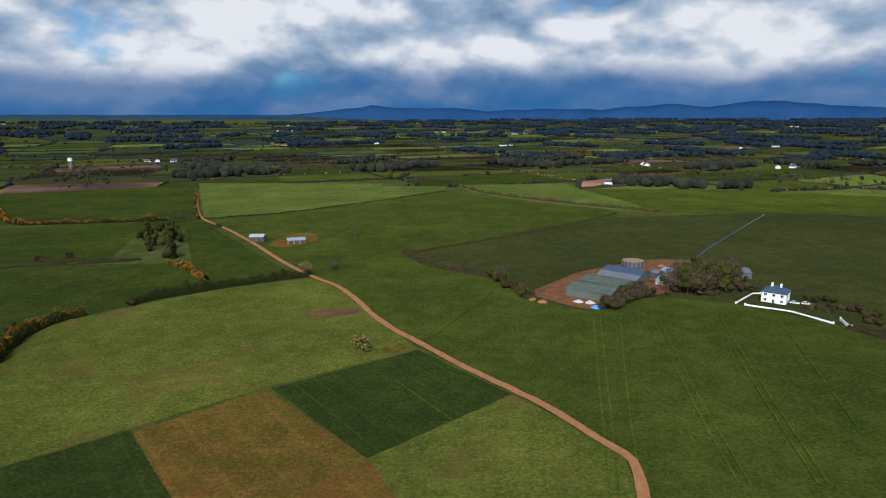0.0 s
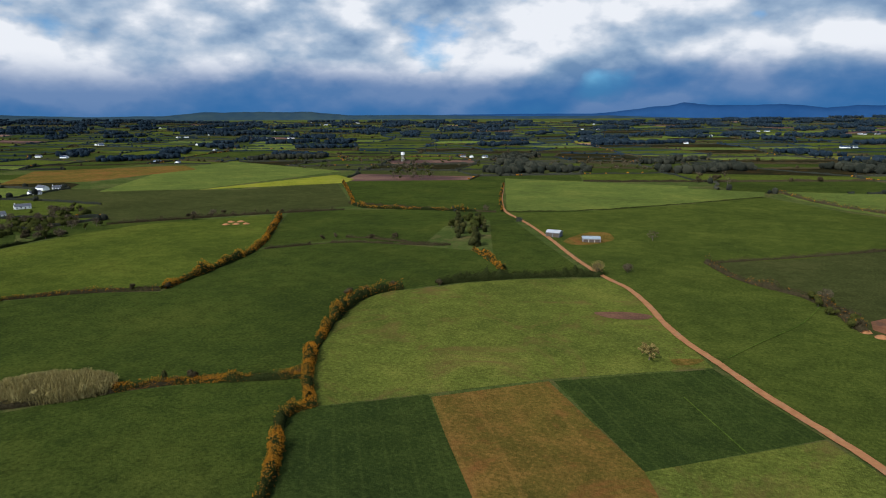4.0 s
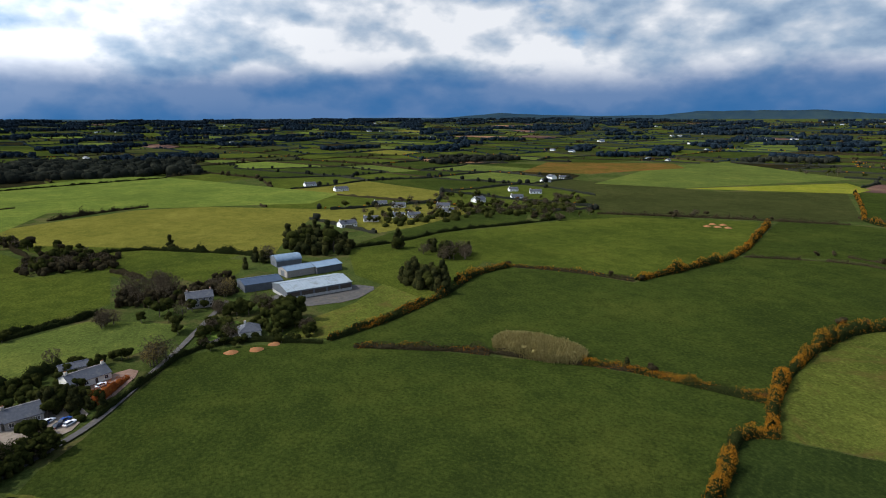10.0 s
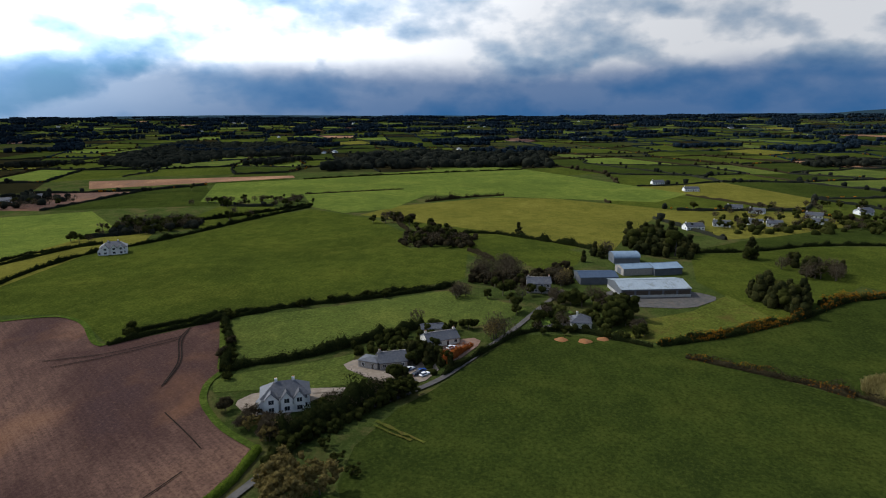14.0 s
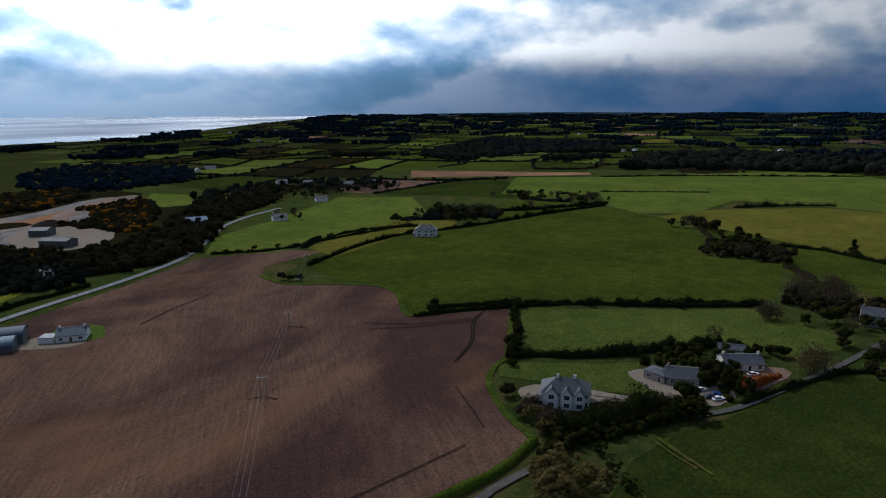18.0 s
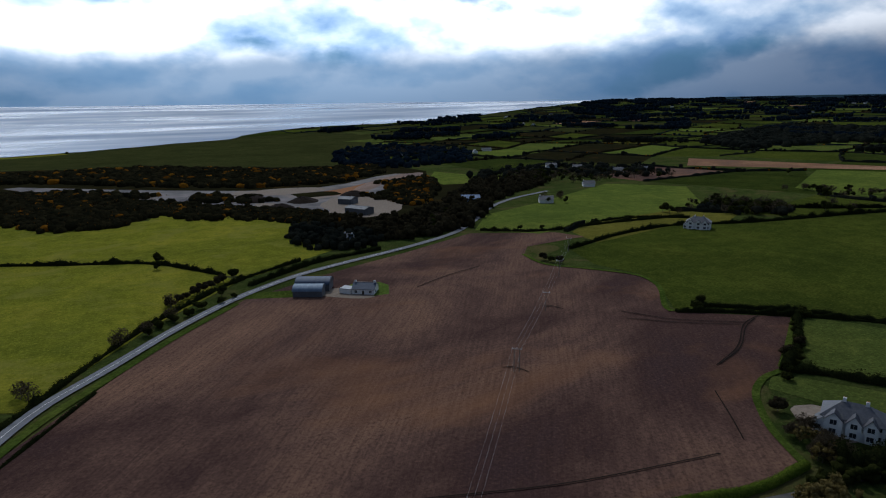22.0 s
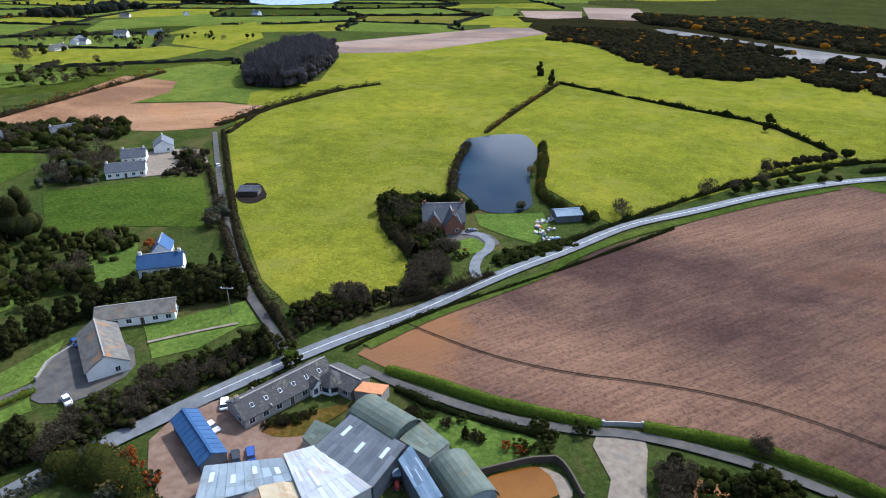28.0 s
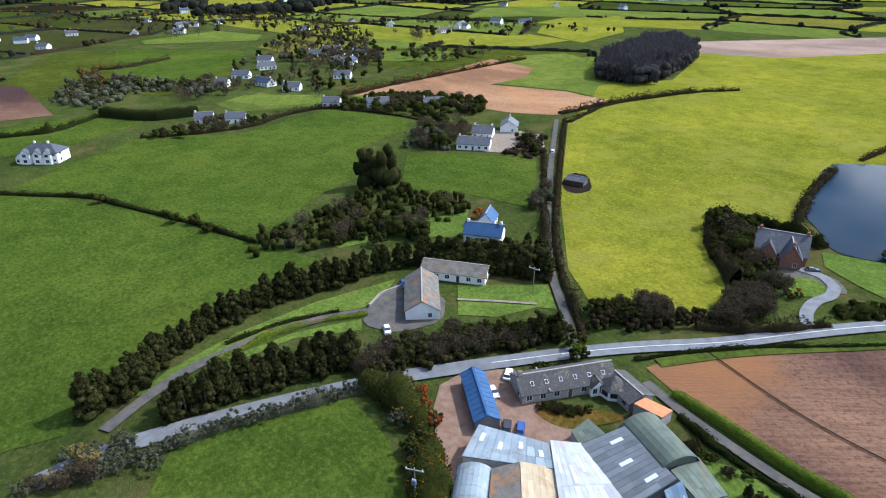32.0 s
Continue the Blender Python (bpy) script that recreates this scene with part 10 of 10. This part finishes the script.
heap("reddish heap of farm muck on the grass", -412.8, 408.3, 3.2, 1.2, "dirt", "heap")
heap("reddish heap of farm muck on the grass", -400.0, 401.4, 3.2, 1.2, "dirt", "heap")
scrap_pile("pile of scrap and building material in the yard", 57.7, -201.8, 2.0, 1.1, "orange", "scrap pile")
scrap_pile("pile of scrap and building material in the yard", 57.2, -207.1, 2.4, 1.1, "pale", "scrap pile")
scrap_pile("pile of scrap and building material in the yard", 55.1, -210.9, 2.2, 1.1, "pale", "scrap pile")
scrap_pile("pile of scrap and building material in the yard", 55.2, -196.9, 2.6, 1.1, "pale", "scrap pile")
scrap_pile("pile of scrap and building material in the yard", 53.1, -201.7, 2.0, 1.1, "concrete", "scrap pile")
scrap_pile("pile of scrap and building material in the yard", 48.5, -194.8, 1.8, 1.1, "aqua", "scrap pile")
scrap_pile("pile of scrap and building material in the yard", 51.5, -193.4, 1.8, 1.1, "pale", "scrap pile")
scrap_pile("pile of scrap and building material in the yard", 52.9, -214.9, 2.0, 1.1, "pale", "scrap pile")
heap("dark spoil heap in the quarry", -122.5, -608.5, 14, 5.0, "heathsoil", "spoil heap")
heap("dark spoil heap in the quarry", -159.2, -580.5, 14, 5.0, "heathsoil", "spoil heap")
heap("dark spoil heap in the quarry", -129.6, -549.0, 14, 5.0, "heathsoil", "spoil heap")
heap("dark spoil heap in the quarry", -214.7, -591.7, 14, 5.0, "heathsoil", "spoil heap")
heap("heap of feed and clutter in the muddy farmyard", 68.0, 300.4, 2.6, 1.3, "tin", "heap")
heap("heap of feed and clutter in the muddy farmyard", 73.5, 298.4, 2.6, 1.3, "concrete", "heap")
heap("heap of feed and clutter in the muddy farmyard", 74.5, 290.8, 2.6, 1.3, "aqua", "heap")
heap("heap of feed and clutter in the muddy farmyard", 44.9, 305.3, 2.6, 1.3, "dirt", "heap")
heap("heap of feed and clutter in the muddy farmyard", 49.9, 300.3, 2.6, 1.3, "dirt", "heap")
heap("heap of feed and clutter in the muddy farmyard", 135.8, 377.4, 2.6, 1.3, "dirt", "heap")
low_wall("long white garden wall round the farmhouse", [(148.7, 294.7), (165.5, 283.7), (174.9, 266.3)], 0.9, 0.3, "white")
low_wall("white garden wall of the farmhouse", [(145.5, 297.6), (162.4, 314.9), (166.3, 314.9)], 0.9, 0.3, "white")
low_wall("short white wall by the gate", [(181, 271.1), (179, 263.9), (179.1, 260.1)], 1.5, 0.4, "white")
low_wall("curved white entrance wall", [(-92.1, -82.7), (-94.8, -81.1), (-95.6, -78.3)], 1.1, 0.35, "white")
low_wall("curved white entrance wall", [(-98.4, -77.1), (-100.7, -80.2), (-104, -80.7), (-110.8, -79.3)], 1.1, 0.35, "white")
low_wall("pale concrete wall at the field gate", [(14.7, -107.9), (11.5, -109.4), (7.1, -110.9)], 1.2, 0.2, "concrete")
low_wall("low stone garden wall beside the bungalow yard", [(137.8, -68.5), (141.9, -74.2), (142.2, -81.6)], 0.8, 0.4, "stone")
low_wall("dark timber yard wall round the slurry pool", [(34.2, -83.5), (25.3, -91.5), (20.4, -94.1), (17.1, -90.9), (13.9, -86.6)], 1.7, 0.35, "darkwood")
tank("round slatted slurry store in the farmyard", 118.2, 377.3, 6.8, 4.0, "darksheet")
LINE = [(-243.1, -294.6), (-202.9, -253.7), (-162.8, -212.9), (-114.6, -166.5), (-59, -103), (-4.9, -46.8)]
power_pole(72.4, -42.3, 40, 9.0, label="wooden pole with a grey transformer box")
TRANSFORMER = (72.4, -42.3)
power_pole(117.0, -110.4, 20, 8.5, label="slim wooden pole behind the white hall")
TRAMPOLINE = (-90.6, -75.6)
TRACTOR = (46.4, -76.0)
MAST = (-681.9, 1147.7)
PALM = (86.9, -97.3)

# the power line over the ploughed field
for (ax, ay), (bx, by) in zip(LINE, LINE[1:]):
    turn = math.degrees(math.atan2(by - ay, bx - ax)) + 90
    power_pole(ax, ay, turn, 9.0, twin=(ax, ay) == LINE[3])
    for off in (-1.5, 0.0, 1.5):
        ox, oy = off * math.cos(radians(turn)), off * math.sin(radians(turn))
        cable((ax + ox, ay + oy, 9.05), (bx + ox, by + oy, 9.05))
power_pole(*LINE[-1], 30, 9.0)


def transformer(x, y):
    home = thing("transformer", x, y, 40, "grey transformer box fixed high on a pole", "transformer", z=5.6)
    part("can", boxed(-0.4, 0.4, 0.15, 0.75, 0, 1.1, 0.06), M["bluegrey"], home)
    for k in (-0.22, 0.0, 0.22):
        part("bushing", tube(bmesh.new(), (k, 0.45, 1.1), (k, 0.45, 1.4), 0.06, 0.04), M["white"], home)


transformer(*TRANSFORMER)


def trampoline(x, y):
    home = thing("trampoline", x, y, 0, "round garden trampoline with a bright blue rim", "trampoline")
    rim = bmesh.new()
    n = 28
    rings = [[rim.verts.new((r * math.cos(k / n * 6.2832), r * math.sin(k / n * 6.2832), z)) for k in range(n)] for r, z in ((1.5, 0.86), (2.0, 0.86), (2.0, 0.78), (1.5, 0.78))]
    for i in range(4):
        for k in range(n):
            rim.faces.new((rings[i][k], rings[i][(k + 1) % n], rings[(i + 1) % 4][(k + 1) % n], rings[(i + 1) % 4][k]))
    part("rim", rim, M["aqua"], home)
    part("mat", tube(bmesh.new(), (0, 0, 0.80), (0, 0, 0.83), 1.5, 1.5, 28), M["darkblue"], home)
    for k in range(6):
        a = k / 6 * 6.2832
        part("leg", tube(bmesh.new(), (1.8 * math.cos(a), 1.8 * math.sin(a), 0), (1.8 * math.cos(a), 1.8 * math.sin(a), 0.8), 0.04, 0.04), M["wire"], home)


trampoline(*TRAMPOLINE)


def tractor(x, y):
    home = thing("tractor", x, y, 120, "red tractor with a pale blue cab roof in the yard", "tractor")
    part("bonnet", boxed(0.4, 2.2, -0.45, 0.45, 0.8, 1.5, 0.1), M["paint_red"], home)
    part("chassis", boxed(-1.4, 2.2, -0.3, 0.3, 0.5, 0.85, 0.05), M["darksheet"], home)
    part("cab_glass", boxed(-1.3, 0.4, -0.75, 0.75, 1.0, 2.4, 0.08), M["window"], home)
    part("cab_roof", boxed(-1.45, 0.55, -0.85, 0.85, 2.4, 2.6, 0.06), M["bluegrey"], home)
    for px, r in ((-0.9, 0.8), (1.7, 0.5)):
        for s in (-1, 1):
            wheel = part("wheel", tube(bmesh.new(), (px, s * 0.65, r), (px, s * 1.05, r), r, r, 16), M["rubber"], home)
            part("rim", tube(bmesh.new(), (px, s * 1.04, r), (px, s * 1.07, r), r * 0.5, r * 0.5, 12), M["paint_red"], wheel)


tractor(*TRACTOR)


def mast(x, y):
    home = thing("water_tower", x, y, 0, "small pale water tower on the rise", "water tower")
    for k in range(4):
        a = k * 1.5708 + 0.78
        part("leg", tube(bmesh.new(), (3 * math.cos(a), 3 * math.sin(a), 0), (2 * math.cos(a), 2 * math.sin(a), 14), 0.4, 0.35), M["concrete"], home)
    part("drum", tube(bmesh.new(), (0, 0, 14), (0, 0, 19), 4.0, 4.0, 20), M["white"], home)
    part("cap", tube(bmesh.new(), (0, 0, 19), (0, 0, 20.5), 4.1, 0.4, 20), M["concrete"], home)


mast(*MAST)


def palm(x, y):
    home = thing("palm_tree", x, y, 0, "cabbage palm with tufts of yellow-green leaves by the road", "palm tree")
    part("trunk", tube(bmesh.new(), (0, 0, 0), (0.2, 0, 3.0), 0.22, 0.14, 8), M["bark"], home)
    for k, (px, py, pz) in enumerate(((-0.9, 0.2, 3.9), (0.9, -0.3, 4.1), (0.1, 0.9, 4.5), (0.0, -0.8, 3.7))):
        part("limb", tube(bmesh.new(), (0.2, 0, 2.8), (px, py, pz), 0.10, 0.06), M["bark"], home)
        v, f = leaves(np.array((px, py, pz)) + rng.normal(0, 0.3, (90, 3)), 0.22, 0.2, 4.5)
        part("leaf_tuft", mesh_of("leaf_tuft", v, f, M["clipped"]), None, home)


palm(*PALM)
